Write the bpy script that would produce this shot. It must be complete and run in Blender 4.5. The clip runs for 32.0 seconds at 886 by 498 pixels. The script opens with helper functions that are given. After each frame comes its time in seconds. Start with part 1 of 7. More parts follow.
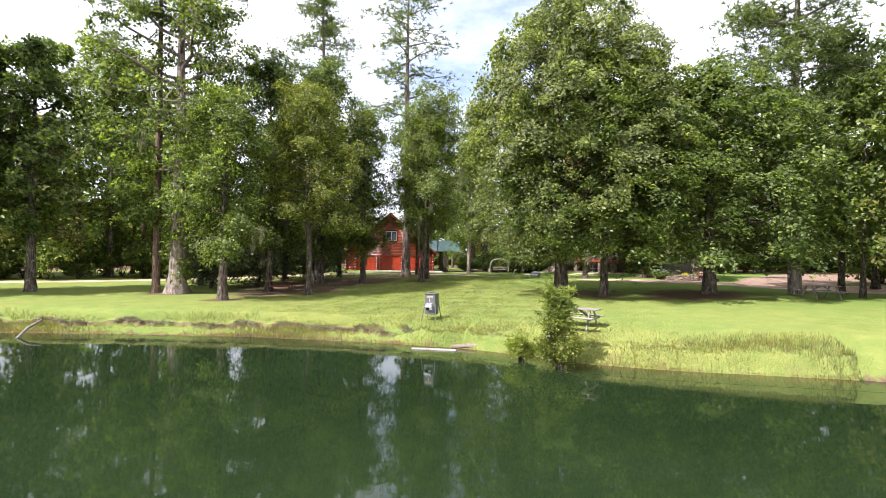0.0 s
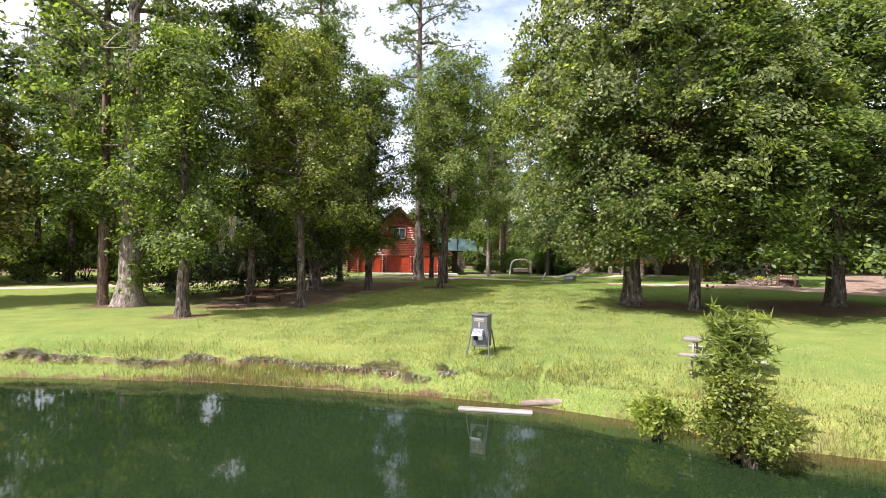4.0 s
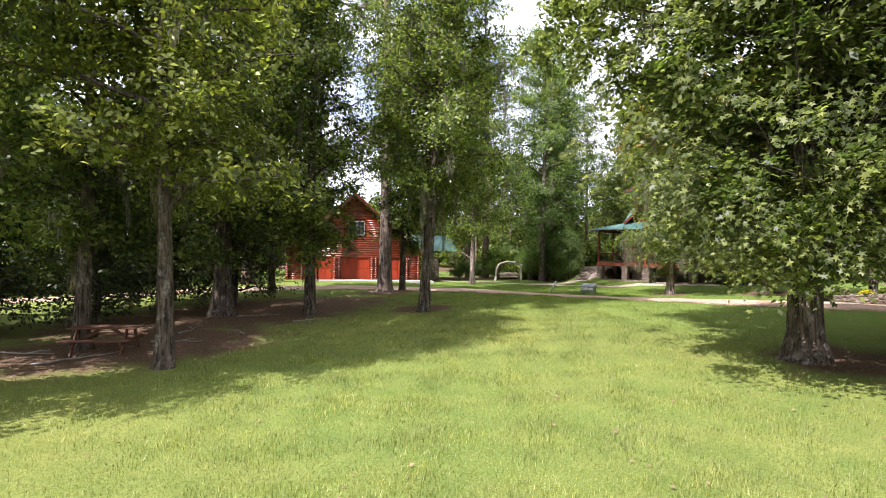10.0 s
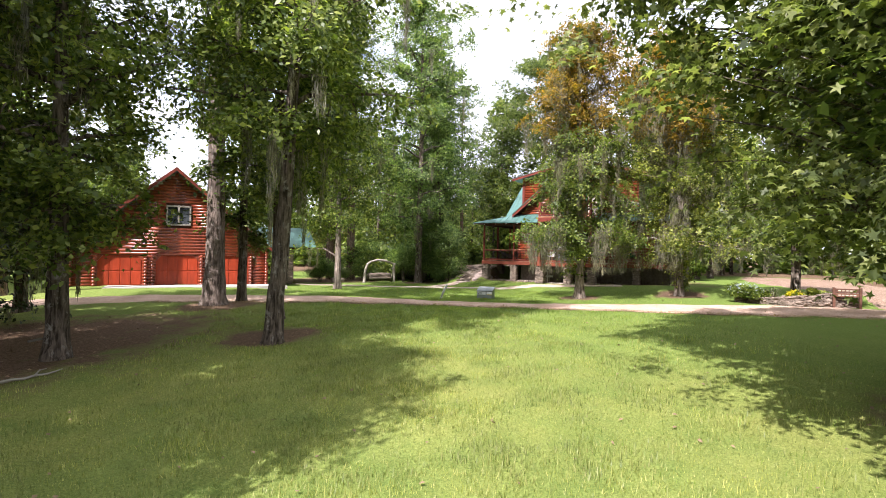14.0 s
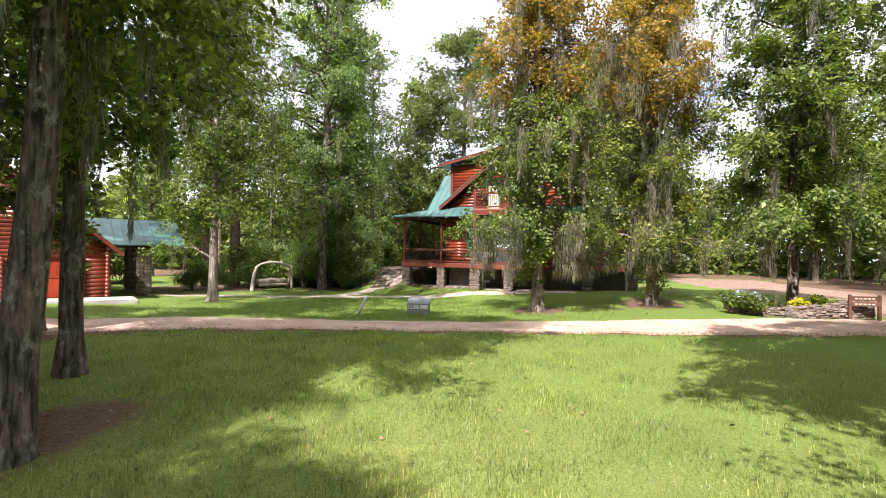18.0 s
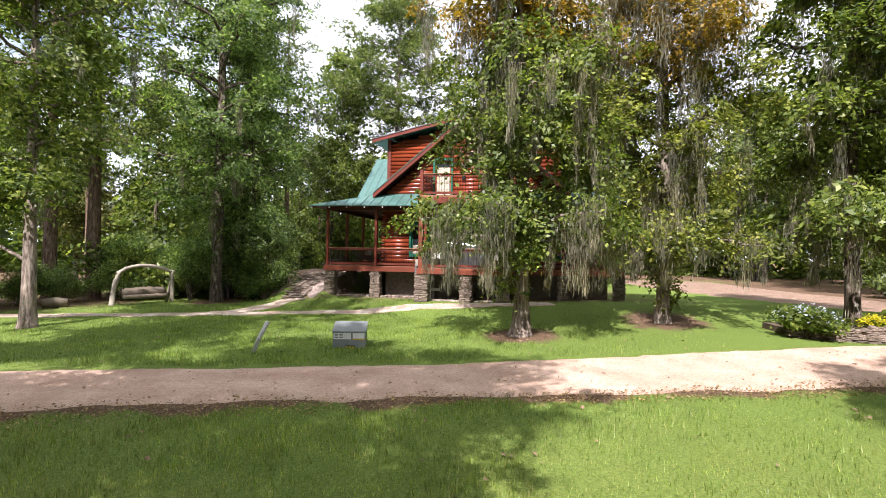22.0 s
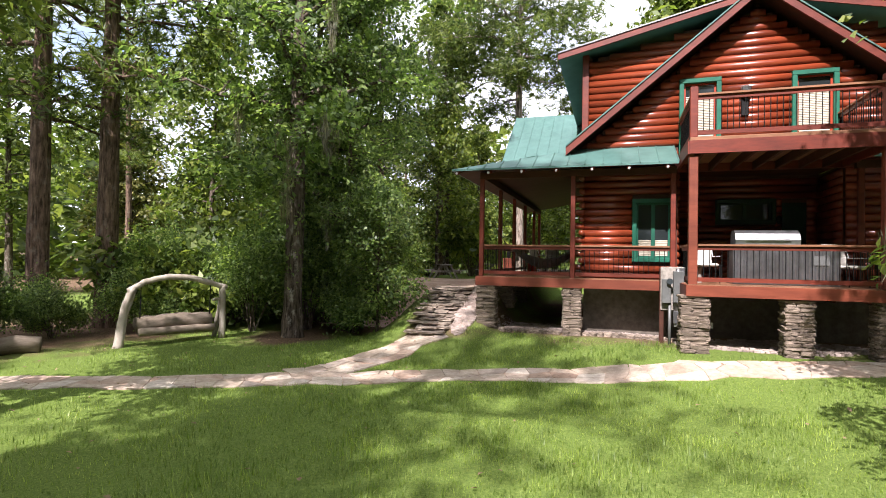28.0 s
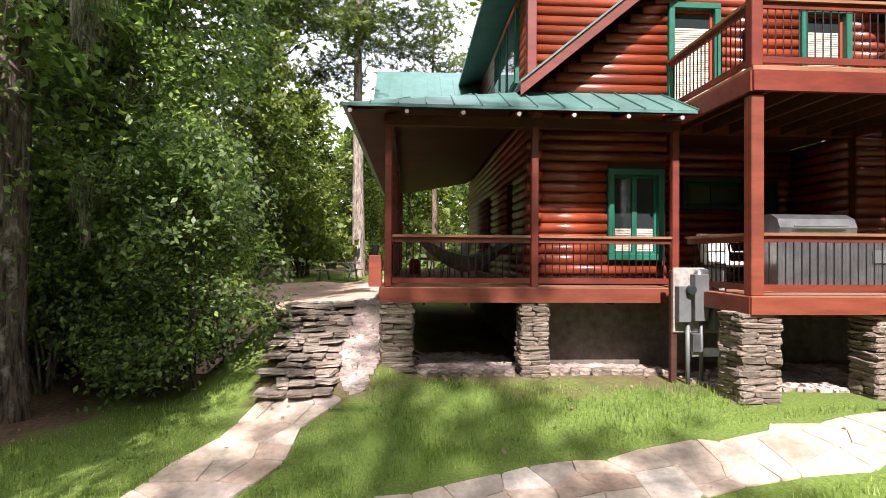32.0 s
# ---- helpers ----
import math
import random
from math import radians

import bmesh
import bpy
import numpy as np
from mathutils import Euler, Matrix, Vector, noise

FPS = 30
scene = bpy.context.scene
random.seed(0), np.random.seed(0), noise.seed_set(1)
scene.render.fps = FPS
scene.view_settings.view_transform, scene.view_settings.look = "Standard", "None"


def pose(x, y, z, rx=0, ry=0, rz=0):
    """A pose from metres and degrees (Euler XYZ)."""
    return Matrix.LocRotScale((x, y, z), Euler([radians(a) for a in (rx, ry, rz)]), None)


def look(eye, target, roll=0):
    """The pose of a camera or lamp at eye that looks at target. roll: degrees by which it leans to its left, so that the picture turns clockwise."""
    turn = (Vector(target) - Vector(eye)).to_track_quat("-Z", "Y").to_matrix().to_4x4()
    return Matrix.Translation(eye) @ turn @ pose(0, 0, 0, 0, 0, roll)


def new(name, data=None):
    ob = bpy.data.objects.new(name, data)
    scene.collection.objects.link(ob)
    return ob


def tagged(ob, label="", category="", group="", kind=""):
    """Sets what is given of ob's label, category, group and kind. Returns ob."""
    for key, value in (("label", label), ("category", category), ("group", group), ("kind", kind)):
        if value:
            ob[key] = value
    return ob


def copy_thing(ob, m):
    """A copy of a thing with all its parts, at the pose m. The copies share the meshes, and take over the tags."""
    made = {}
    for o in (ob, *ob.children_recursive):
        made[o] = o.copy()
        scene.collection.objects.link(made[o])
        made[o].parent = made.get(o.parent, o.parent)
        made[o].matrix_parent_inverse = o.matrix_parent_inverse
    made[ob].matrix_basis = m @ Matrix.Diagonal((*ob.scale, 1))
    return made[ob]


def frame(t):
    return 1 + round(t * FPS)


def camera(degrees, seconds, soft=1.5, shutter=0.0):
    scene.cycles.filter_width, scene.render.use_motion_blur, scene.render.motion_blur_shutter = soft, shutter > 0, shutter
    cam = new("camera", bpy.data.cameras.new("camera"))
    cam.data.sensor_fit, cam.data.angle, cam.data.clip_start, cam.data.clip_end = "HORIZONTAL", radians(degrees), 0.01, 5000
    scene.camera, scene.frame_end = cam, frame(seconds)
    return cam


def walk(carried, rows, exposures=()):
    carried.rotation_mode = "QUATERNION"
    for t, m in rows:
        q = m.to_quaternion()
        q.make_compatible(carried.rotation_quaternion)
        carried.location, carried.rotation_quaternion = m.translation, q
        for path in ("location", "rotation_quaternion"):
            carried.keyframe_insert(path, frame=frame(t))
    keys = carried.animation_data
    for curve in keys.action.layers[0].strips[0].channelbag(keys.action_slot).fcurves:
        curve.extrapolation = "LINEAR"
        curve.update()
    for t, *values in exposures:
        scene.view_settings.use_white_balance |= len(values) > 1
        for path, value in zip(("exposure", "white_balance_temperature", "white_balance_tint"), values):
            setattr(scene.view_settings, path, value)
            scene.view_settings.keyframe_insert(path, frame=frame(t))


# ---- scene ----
cam = camera(79.42, 32.0, soft=0.95)
# seconds, x, y, z, yaw, pitch, roll
ROWS = [
    (0.0, 0.283, 0.709, 3.015, -39.361, 0.528, -0.955),
    (0.5, 0.729, 1.592, 3.082, -39.283, 0.531, -0.939),
    (1.0, 1.199, 2.504, 3.148, -39.214, 0.533, -0.953),
    (1.5, 1.698, 3.433, 3.139, -39.165, 0.546, -0.957),
    (2.0, 2.211, 4.358, 3.111, -39.077, 0.539, -0.942),
    (2.5, 2.714, 5.291, 3.071, -39.028, 0.501, -0.916),
    (3.0, 3.222, 6.221, 3.018, -38.93, 0.484, -0.9),
    (3.5, 3.738, 7.16, 2.971, -38.941, 0.487, -0.874),
    (5.5, 5.905, 10.966, 3.216, -41.747, 0.415, -1.028),
    (6.0, 6.51, 11.9, 3.262, -41.997, 0.357, -1.019),
    (6.5, 7.152, 12.822, 3.292, -42.106, 0.351, -1.04),
    (7.0, 7.802, 13.754, 3.321, -42.225, 0.345, -1.012),
    (7.5, 8.477, 14.678, 3.335, -42.291, 0.33, -1.015),
    (8.0, 9.11, 15.572, 3.362, -42.377, 0.255, -1.048),
    (8.5, 9.743, 16.474, 3.346, -42.428, 0.344, -1.082),
    (9.0, 10.311, 17.317, 3.311, -42.632, 0.332, -1.093),
    (9.5, 10.904, 18.176, 3.281, -42.883, 0.326, -1.047),
    (10.0, 11.528, 19.033, 3.251, -44.134, 0.34, -1.071),
    (10.5, 12.146, 19.904, 3.171, -47.305, 0.344, -1.026),
    (11.0, 12.828, 20.763, 3.11, -49.336, 0.338, -1.01),
    (11.5, 13.554, 21.523, 3.095, -50.124, 0.368, -1.061),
    (12.0, 14.242, 22.297, 3.118, -50.803, 0.328, -1.032),
    (12.5, 14.958, 23.056, 3.104, -52.731, 0.408, -1.152),
    (13.0, 15.693, 23.777, 3.114, -55.979, 0.388, -1.173),
    (13.5, 16.418, 24.517, 3.123, -58.65, 0.421, -1.141),
    (14.0, 17.135, 25.217, 3.15, -59.66, 0.373, -1.088),
    (14.5, 17.834, 25.825, 3.171, -60.181, 0.365, -1.076),
    (16.5, 20.917, 27.917, 3.125, -65.108, 0.557, -0.911),
    (17.0, 21.66, 28.497, 3.135, -66.272, 0.557, -0.946),
    (17.5, 22.408, 29.073, 3.133, -68.297, 0.587, -0.972),
    (18.0, 23.133, 29.602, 3.124, -70.402, 0.597, -1.017),
    (18.5, 23.91, 30.082, 3.137, -73.265, 0.636, -1.014),
    (19.0, 24.69, 30.518, 3.131, -76.288, 0.716, -0.981),
    (19.5, 25.54, 30.875, 3.122, -78.254, 0.683, -0.944),
    (20.0, 26.426, 31.186, 3.125, -79.219, 0.691, -0.937),
    (20.5, 27.338, 31.46, 3.129, -79.664, 0.688, -0.98),
    (21.0, 28.223, 31.771, 3.132, -79.85, 0.715, -0.962),
    (21.5, 29.041, 32.139, 3.13, -79.615, 0.742, -1.015),
    (22.0, 29.752, 32.576, 3.165, -78.65, 0.68, -1.028),
    (22.5, 30.406, 33.101, 3.187, -76.636, 0.647, -1.051),
    (23.0, 31.022, 33.68, 3.203, -74.971, 0.594, -1.114),
    (23.5, 31.647, 34.301, 3.189, -74.104, 0.653, -1.103),
    (24.0, 32.31, 34.899, 3.187, -73.587, 0.692, -1.083),
    (24.5, 33.132, 35.602, 3.179, -73.2, 0.691, -1.023),
    (25.0, 34.061, 36.316, 3.171, -72.973, 0.72, -1.003),
    (25.5, 35.059, 37.006, 3.169, -72.786, 0.759, -0.962),
    (27.5, 38.841, 39.236, 3.108, -72.315, 0.918, -0.975),
    (28.0, 39.72, 39.707, 3.089, -72.215, 0.913, -0.953),
    (28.5, 40.474, 40.129, 3.083, -72.108, 0.859, -0.942),
    (29.0, 41.216, 40.537, 3.078, -72.3, 0.855, -0.942),
    (29.5, 41.951, 40.935, 3.078, -72.992, 0.832, -0.941),
    (30.0, 42.694, 41.334, 3.084, -76.694, 0.818, -0.851),
    (30.5, 43.4, 41.746, 3.104, -81.896, 0.764, -0.73),
    (31.0, 44.039, 42.148, 3.117, -87.368, 0.72, -0.57),
    (31.5, 44.643, 42.515, 3.129, -90.34, 0.666, -0.439),
    (32.0, 45.228, 42.831, 3.136, -93.502, 0.622, -0.388),
]
walk(cam, [(t, pose(x, y, z, 90 + pitch, roll, yaw)) for t, x, y, z, yaw, pitch, roll in ROWS],
     [(t, stops, 6000 + 6 * t, 17) for t, stops in ((0.0, 1.2), (6.0, 1.06), (8.0, 1.08), (10.0, 1.18), (12.0, 1.3), (14.0, 1.38), (16.5, 1.37), (19.0, 1.32), (21.0, 1.23), (24.0, 1.25), (28.0, 1.32), (32.0, 1.52))])

# ---- sky, sun and exposure ----
SUN_TRAVEL = Vector((0.66, -0.055, -0.745)).normalized()
world = bpy.data.worlds.new("world")
scene.world = world
world.use_nodes = True
wn, wl = world.node_tree.nodes, world.node_tree.links
wn.clear()
sky = wn.new("ShaderNodeTexSky")
sky.sky_type = "NISHITA"
sky.sun_disc = False
sky.sun_elevation = math.asin(-SUN_TRAVEL.z)
sky.sun_rotation = math.atan2(-SUN_TRAVEL.x, -SUN_TRAVEL.y)
sky.air_density, sky.dust_density, sky.ozone_density = 1.0, 1.6, 1.0
# broken white cloud over the blue
coord = wn.new("ShaderNodeTexCoord")
squash = wn.new("ShaderNodeMapping")
squash.inputs["Scale"].default_value = (1.0, 1.0, 2.2)
cloud = wn.new("ShaderNodeTexNoise")
cloud.inputs["Scale"].default_value, cloud.inputs["Detail"].default_value, cloud.inputs["Roughness"].default_value = 2.3, 7.0, 0.6
cover = wn.new("ShaderNodeMapRange")
cover.inputs["From Min"].default_value, cover.inputs["From Max"].default_value = 0.24, 0.48
mixer = wn.new("ShaderNodeMix")
mixer.data_type = "RGBA"
mixer.inputs[7].default_value = (6.6, 6.7, 6.9, 1)
back = wn.new("ShaderNodeBackground")
back.inputs["Strength"].default_value = 0.112
wout = wn.new("ShaderNodeOutputWorld")
wl.new(coord.outputs["Generated"], squash.inputs["Vector"])
wl.new(squash.outputs["Vector"], cloud.inputs["Vector"])
wl.new(cloud.outputs[0], cover.inputs["Value"])
wl.new(cover.outputs[0], mixer.inputs[0])
wl.new(sky.outputs[0], mixer.inputs[6])
wl.new(mixer.outputs[2], back.inputs["Color"])
wl.new(back.outputs[0], wout.inputs["Surface"])
sun = new("sun", bpy.data.lights.new("sun", "SUN"))
sun.data.energy, sun.data.angle, sun.data.color = 5.0, radians(0.6), (1.0, 0.93, 0.89)
sun.matrix_world = look((0, 0, 60), Vector((0, 0, 60)) + SUN_TRAVEL)

# ---- materials ----
def material(name, rough=0.8, metal=0.0, spec=0.3):
    m = bpy.data.materials.new(name)
    m.use_nodes = True
    nt = m.node_tree
    b = nt.nodes["Principled BSDF"]
    b.inputs["Roughness"].default_value = rough
    b.inputs["Metallic"].default_value = metal
    b.inputs["Specular IOR Level"].default_value = spec
    return m, nt, b


def noise_node(nt, scale, detail=4.0, rough=0.55, vec=None, distort=0.0):
    n = nt.nodes.new("ShaderNodeTexNoise")
    n.inputs["Scale"].default_value, n.inputs["Detail"].default_value = scale, detail
    n.inputs["Roughness"].default_value, n.inputs["Distortion"].default_value = rough, distort
    if vec is not None:
        nt.links.new(vec, n.inputs["Vector"])
    return n


def ramp_node(nt, fac, stops):
    r = nt.nodes.new("ShaderNodeValToRGB")
    e = r.color_ramp.elements
    while len(e) < len(stops):
        e.new(0.5)
    for el, (p, c) in zip(e, stops):
        el.position, el.color = p, (*c, 1)
    nt.links.new(fac, r.inputs["Fac"])
    return r


def mix_node(nt, fac, a, b, mode="MIX"):
    n = nt.nodes.new("ShaderNodeMix")
    n.data_type, n.blend_type = "RGBA", mode
    for sock, v in ((n.inputs[0], fac), (n.inputs[6], a), (n.inputs[7], b)):
        if isinstance(v, bpy.types.NodeSocket):
            nt.links.new(v, sock)
        elif isinstance(v, tuple):
            sock.default_value = (*v, 1)
        else:
            sock.default_value = v
    return n.outputs[2]


def object_vec(nt, scale=(1, 1, 1)):
    c = nt.nodes.new("ShaderNodeTexCoord")
    m = nt.nodes.new("ShaderNodeMapping")
    m.inputs["Scale"].default_value = scale
    nt.links.new(c.outputs["Object"], m.inputs["Vector"])
    return m.outputs["Vector"]


def world_vec(nt, scale=(1, 1, 1)):
    c = nt.nodes.new("ShaderNodeNewGeometry")
    m = nt.nodes.new("ShaderNodeMapping")
    m.inputs["Scale"].default_value = scale
    nt.links.new(c.outputs["Position"], m.inputs["Vector"])
    return m.outputs["Vector"]


def bump_to(nt, b, height, strength=0.4, distance=0.02):
    n = nt.nodes.new("ShaderNodeBump")
    n.inputs["Strength"].default_value, n.inputs["Distance"].default_value = strength, distance
    nt.links.new(height, n.inputs["Height"])
    nt.links.new(n.outputs["Normal"], b.inputs["Normal"])


def plain(name, c1, c2, scale=8.0, rough=0.7, metal=0.0, bump=0.25, dist=0.01, stretch=(1, 1, 1), spec=0.3, vary=0.25):
    """Two mottled shades at two scales, with relief and a shade of its own for each object."""
    m, nt, b = material(name, rough, metal, spec)
    v = object_vec(nt, stretch)
    fine = noise_node(nt, scale, 6.0, 0.65, v)
    broad = noise_node(nt, scale * 0.17, 3.0, 0.5, v)
    col = ramp_node(nt, fine.outputs[0], [(0.3, c1), (0.7, c2)]).outputs[0]
    wear = ramp_node(nt, broad.outputs[0], [(0.35, (1 - vary,) * 3), (0.65, (1 + vary * 0.3,) * 3)]).outputs[0]
    col = mix_node(nt, 1.0, col, wear, "MULTIPLY")
    info = nt.nodes.new("ShaderNodeObjectInfo")
    shade = ramp_node(nt, info.outputs["Random"], [(0.0, (1 - vary,) * 3), (1.0, (1.0, 1.0, 1.0))]).outputs[0]
    nt.links.new(mix_node(nt, 1.0, col, shade, "MULTIPLY"), b.inputs["Base Color"])
    if bump:
        bump_to(nt, b, fine.outputs[0], bump, dist)
    return m


def leaf_material(name, dark, mid, light, glow=0.45, spread=(1.0, 1.0, 1.0)):
    dark, mid, light = (tuple(v * k for v in c) for c, k in zip((dark, mid, light), spread))
    m, nt, b = material(name, 0.44, 0.0, 0.42)
    g = nt.nodes.new("ShaderNodeNewGeometry")
    col = ramp_node(nt, g.outputs["Random Per Island"], [(0.0, dark), (0.55, mid), (1.0, light)]).outputs[0]
    broad = noise_node(nt, 0.45, 3.0, 0.5, world_vec(nt))
    tone = ramp_node(nt, broad.outputs[0], [(0.3, (0.75, 0.78, 0.8)), (0.7, (1.15, 1.12, 1.0))]).outputs[0]
    col = mix_node(nt, 1.0, col, tone, "MULTIPLY")
    spray = noise_node(nt, 1.7, 2.0, 0.5, world_vec(nt))
    tone = ramp_node(nt, spray.outputs[0], [(0.3, (0.72, 0.74, 0.8)), (0.7, (1.25, 1.22, 1.05))]).outputs[0]
    col = mix_node(nt, 1.0, col, tone, "MULTIPLY")
    nt.links.new(col, b.inputs["Base Color"])
    t = nt.nodes.new("ShaderNodeBsdfTranslucent")
    lit = mix_node(nt, 1.0, col, (1.2, 1.3, 0.62), "MULTIPLY")
    nt.links.new(lit, t.inputs["Color"])
    s = nt.nodes.new("ShaderNodeMixShader")
    s.inputs[0].default_value = glow
    nt.links.new(b.outputs[0], s.inputs[1])
    nt.links.new(t.outputs[0], s.inputs[2])
    nt.links.new(s.outputs[0], nt.nodes["Material Output"].inputs["Surface"])
    return m


CROWN = (0.85, 1.1, 1.4)
LEAF_GREEN = leaf_material("leaf_green", (0.062, 0.1, 0.022), (0.13, 0.178, 0.038), (0.225, 0.255, 0.065), 0.5, CROWN)
LEAF_DARK = leaf_material("leaf_dark", (0.056, 0.088, 0.026), (0.112, 0.158, 0.042), (0.195, 0.225, 0.072), 0.55, CROWN)
LEAF_BOUGH = leaf_material("leaf_bough_green", (0.075, 0.1, 0.036), (0.15, 0.182, 0.064), (0.26, 0.275, 0.11), 0.58, CROWN)
LEAF_COOL = leaf_material("leaf_cool_green", (0.07, 0.115, 0.046), (0.14, 0.21, 0.074), (0.24, 0.3, 0.12), 0.62, CROWN)
LEAF_YELLOW = leaf_material("leaf_yellow_green", (0.085, 0.115, 0.022), (0.165, 0.195, 0.036), (0.27, 0.28, 0.06), 0.45, CROWN)
LEAF_SPRING = leaf_material("leaf_spring_yellow", (0.16, 0.2, 0.04), (0.28, 0.33, 0.065), (0.4, 0.44, 0.11), 0.5)
LEAF_OLIVE = leaf_material("leaf_olive", (0.082, 0.1, 0.034), (0.16, 0.17, 0.055), (0.265, 0.238, 0.1), 0.5, CROWN)
LEAF_RUST = leaf_material("leaf_rust", (0.12, 0.1, 0.018), (0.24, 0.17, 0.022), (0.34, 0.2, 0.03), 0.5, CROWN)
LEAF_CEDAR = leaf_material("leaf_cedar_dark", (0.022, 0.036, 0.014), (0.045, 0.066, 0.024), (0.085, 0.11, 0.042), 0.25)
NEEDLE = leaf_material("pine_needle", (0.065, 0.1, 0.026), (0.12, 0.165, 0.04), (0.19, 0.23, 0.06), 0.35, CROWN)
MOSS = leaf_material("moss_grey", (0.1, 0.092, 0.066), (0.19, 0.178, 0.132), (0.3, 0.285, 0.22), 0.42)
DEAD_BLADE = leaf_material("dead_blade", (0.15, 0.125, 0.1), (0.32, 0.285, 0.235), (0.52, 0.47, 0.4), 0.3)
GRASS = leaf_material("grass_blade", (0.14, 0.18, 0.042), (0.26, 0.288, 0.08), (0.42, 0.405, 0.165), 0.4)
REED = leaf_material("reed_blade", (0.12, 0.15, 0.03), (0.22, 0.235, 0.06), (0.36, 0.32, 0.13), 0.45)
GRASS_LUSH = leaf_material("lush_grass_blade", (0.11, 0.18, 0.028), (0.2, 0.28, 0.056), (0.33, 0.4, 0.11), 0.45)
DRY_BLADE = leaf_material("dry_blade", (0.13, 0.075, 0.03), (0.25, 0.16, 0.07), (0.38, 0.28, 0.14), 0.3)
FLOWER_BLUE = leaf_material("flower_pale_blue", (0.25, 0.3, 0.42), (0.4, 0.45, 0.55), (0.55, 0.6, 0.7), 0.3)
FLOWER_YELLOW = leaf_material("flower_yellow", (0.5, 0.42, 0.01), (0.62, 0.55, 0.02), (0.7, 0.62, 0.05), 0.4)
def bark_material(name, dark, light, lichen):
    """Furrowed bark: long ridges, plates between them and pale lichen in patches."""
    m, nt, b = material(name, 0.95, 0.0, 0.1)
    ridge = noise_node(nt, 13.0, 5.0, 0.6, object_vec(nt, (1, 1, 0.14)), 0.6)
    plate = noise_node(nt, 5.0, 6.0, 0.7, object_vec(nt, (1, 1, 0.5)))
    col = ramp_node(nt, ridge.outputs[0], [(0.36, dark), (0.62, light)]).outputs[0]
    col = mix_node(nt, 1.0, col, ramp_node(nt, plate.outputs[0], [(0.35, (0.62, 0.6, 0.58)), (0.65, (1.15, 1.13, 1.1))]).outputs[0], "MULTIPLY")
    spots = noise_node(nt, 3.4, 7.0, 0.75, object_vec(nt, (1, 1, 0.7)))
    col = mix_node(nt, ramp_node(nt, spots.outputs[0], [(0.54, (0, 0, 0)), (0.64, (lichen, lichen, lichen))]).outputs[0], col, (0.36, 0.34, 0.29))
    nt.links.new(col, b.inputs["Base Color"])
    both = mix_node(nt, 0.4, ridge.outputs[0], plate.outputs[0])
    bump_to(nt, b, both, 1.0, 0.09)
    return m


BARK = bark_material("bark_grey", (0.03, 0.023, 0.017), (0.17, 0.138, 0.108), 0.6)
BARK_PALE = bark_material("bark_pale", (0.1, 0.08, 0.064), (0.36, 0.3, 0.25), 0.45)
BARK_MID = bark_material("bark_brown_grey", (0.06, 0.046, 0.036), (0.25, 0.2, 0.165), 0.45)
BARK_PINE = bark_material("bark_pine", (0.06, 0.04, 0.03), (0.24, 0.165, 0.122), 0.25)
LOG_RED = plain("stained_log", (0.155, 0.026, 0.01), (0.35, 0.068, 0.025), 7.0, 0.31, 0, 0.2, 0.01, (1, 0.12, 1), 0.65, 0.3)
LOG_DOOR = plain("stained_door", (0.26, 0.03, 0.008), (0.42, 0.05, 0.014), 7.0, 0.45, 0, 0.15, 0.006, (1, 1, 0.15), 0.4, 0.2)
TRIM_RED = plain("stained_timber", (0.11, 0.019, 0.009), (0.21, 0.036, 0.017), 9.0, 0.5, 0, 0.2, 0.006, (1, 0.2, 1), 0.4)
DECK_RED = plain("deck_timber", (0.14, 0.03, 0.014), (0.25, 0.062, 0.03), 9.0, 0.5, 0, 0.2, 0.006, (1, 0.15, 1), 0.4)
DECK_TOP = plain("rail_cap_timber", (0.2, 0.085, 0.04), (0.33, 0.16, 0.085), 9.0, 0.6, 0, 0.2, 0.006, (1, 0.15, 1), 0.3)
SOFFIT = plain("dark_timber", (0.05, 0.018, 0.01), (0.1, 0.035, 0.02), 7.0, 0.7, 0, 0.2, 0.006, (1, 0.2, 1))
ROOF_GREEN = plain("green_roof_metal", (0.07, 0.15, 0.128), (0.11, 0.215, 0.183), 3.0, 0.4, 0.2, 0.05, 0.004, (1, 1, 1), 0.5, 0.12)
# the green paint with the balcony's shade put into its colour
TRIM_SHADE = plain("shaded_green_paint", (0.006, 0.03, 0.02), (0.01, 0.045, 0.028), 6.0, 0.5, 0, 0.1, 0.003)
TRIM_GREEN = plain("green_paint", (0.01, 0.1, 0.06), (0.02, 0.14, 0.085), 6.0, 0.5, 0, 0.1, 0.003)
STONE = plain("ledge_stone", (0.125, 0.09, 0.066), (0.44, 0.355, 0.275), 9.0, 0.9, 0, 0.6, 0.015, (1, 1, 2.5), 0.2, 0.45)
FLAG, _nt, _b = material("flagstone", 0.85, 0.0, 0.25)
_v = object_vec(_nt)
_fine, _mid = noise_node(_nt, 9.0, 6.0, 0.65, _v), noise_node(_nt, 1.6, 4.0, 0.6, _v)
_info = _nt.nodes.new("ShaderNodeObjectInfo")
_hue = ramp_node(_nt, _info.outputs["Random"], [(0.0, (0.58, 0.5, 0.4)), (0.25, (0.48, 0.4, 0.32)), (0.45, (0.62, 0.56, 0.48)), (0.65, (0.47, 0.34, 0.26)), (0.82, (0.55, 0.45, 0.36)), (1.0, (0.42, 0.36, 0.31))]).outputs[0]
_col = mix_node(_nt, 1.0, _hue, ramp_node(_nt, _fine.outputs[0], [(0.3, (0.58, 0.56, 0.54)), (0.7, (1.0, 1.0, 1.0))]).outputs[0], "MULTIPLY")
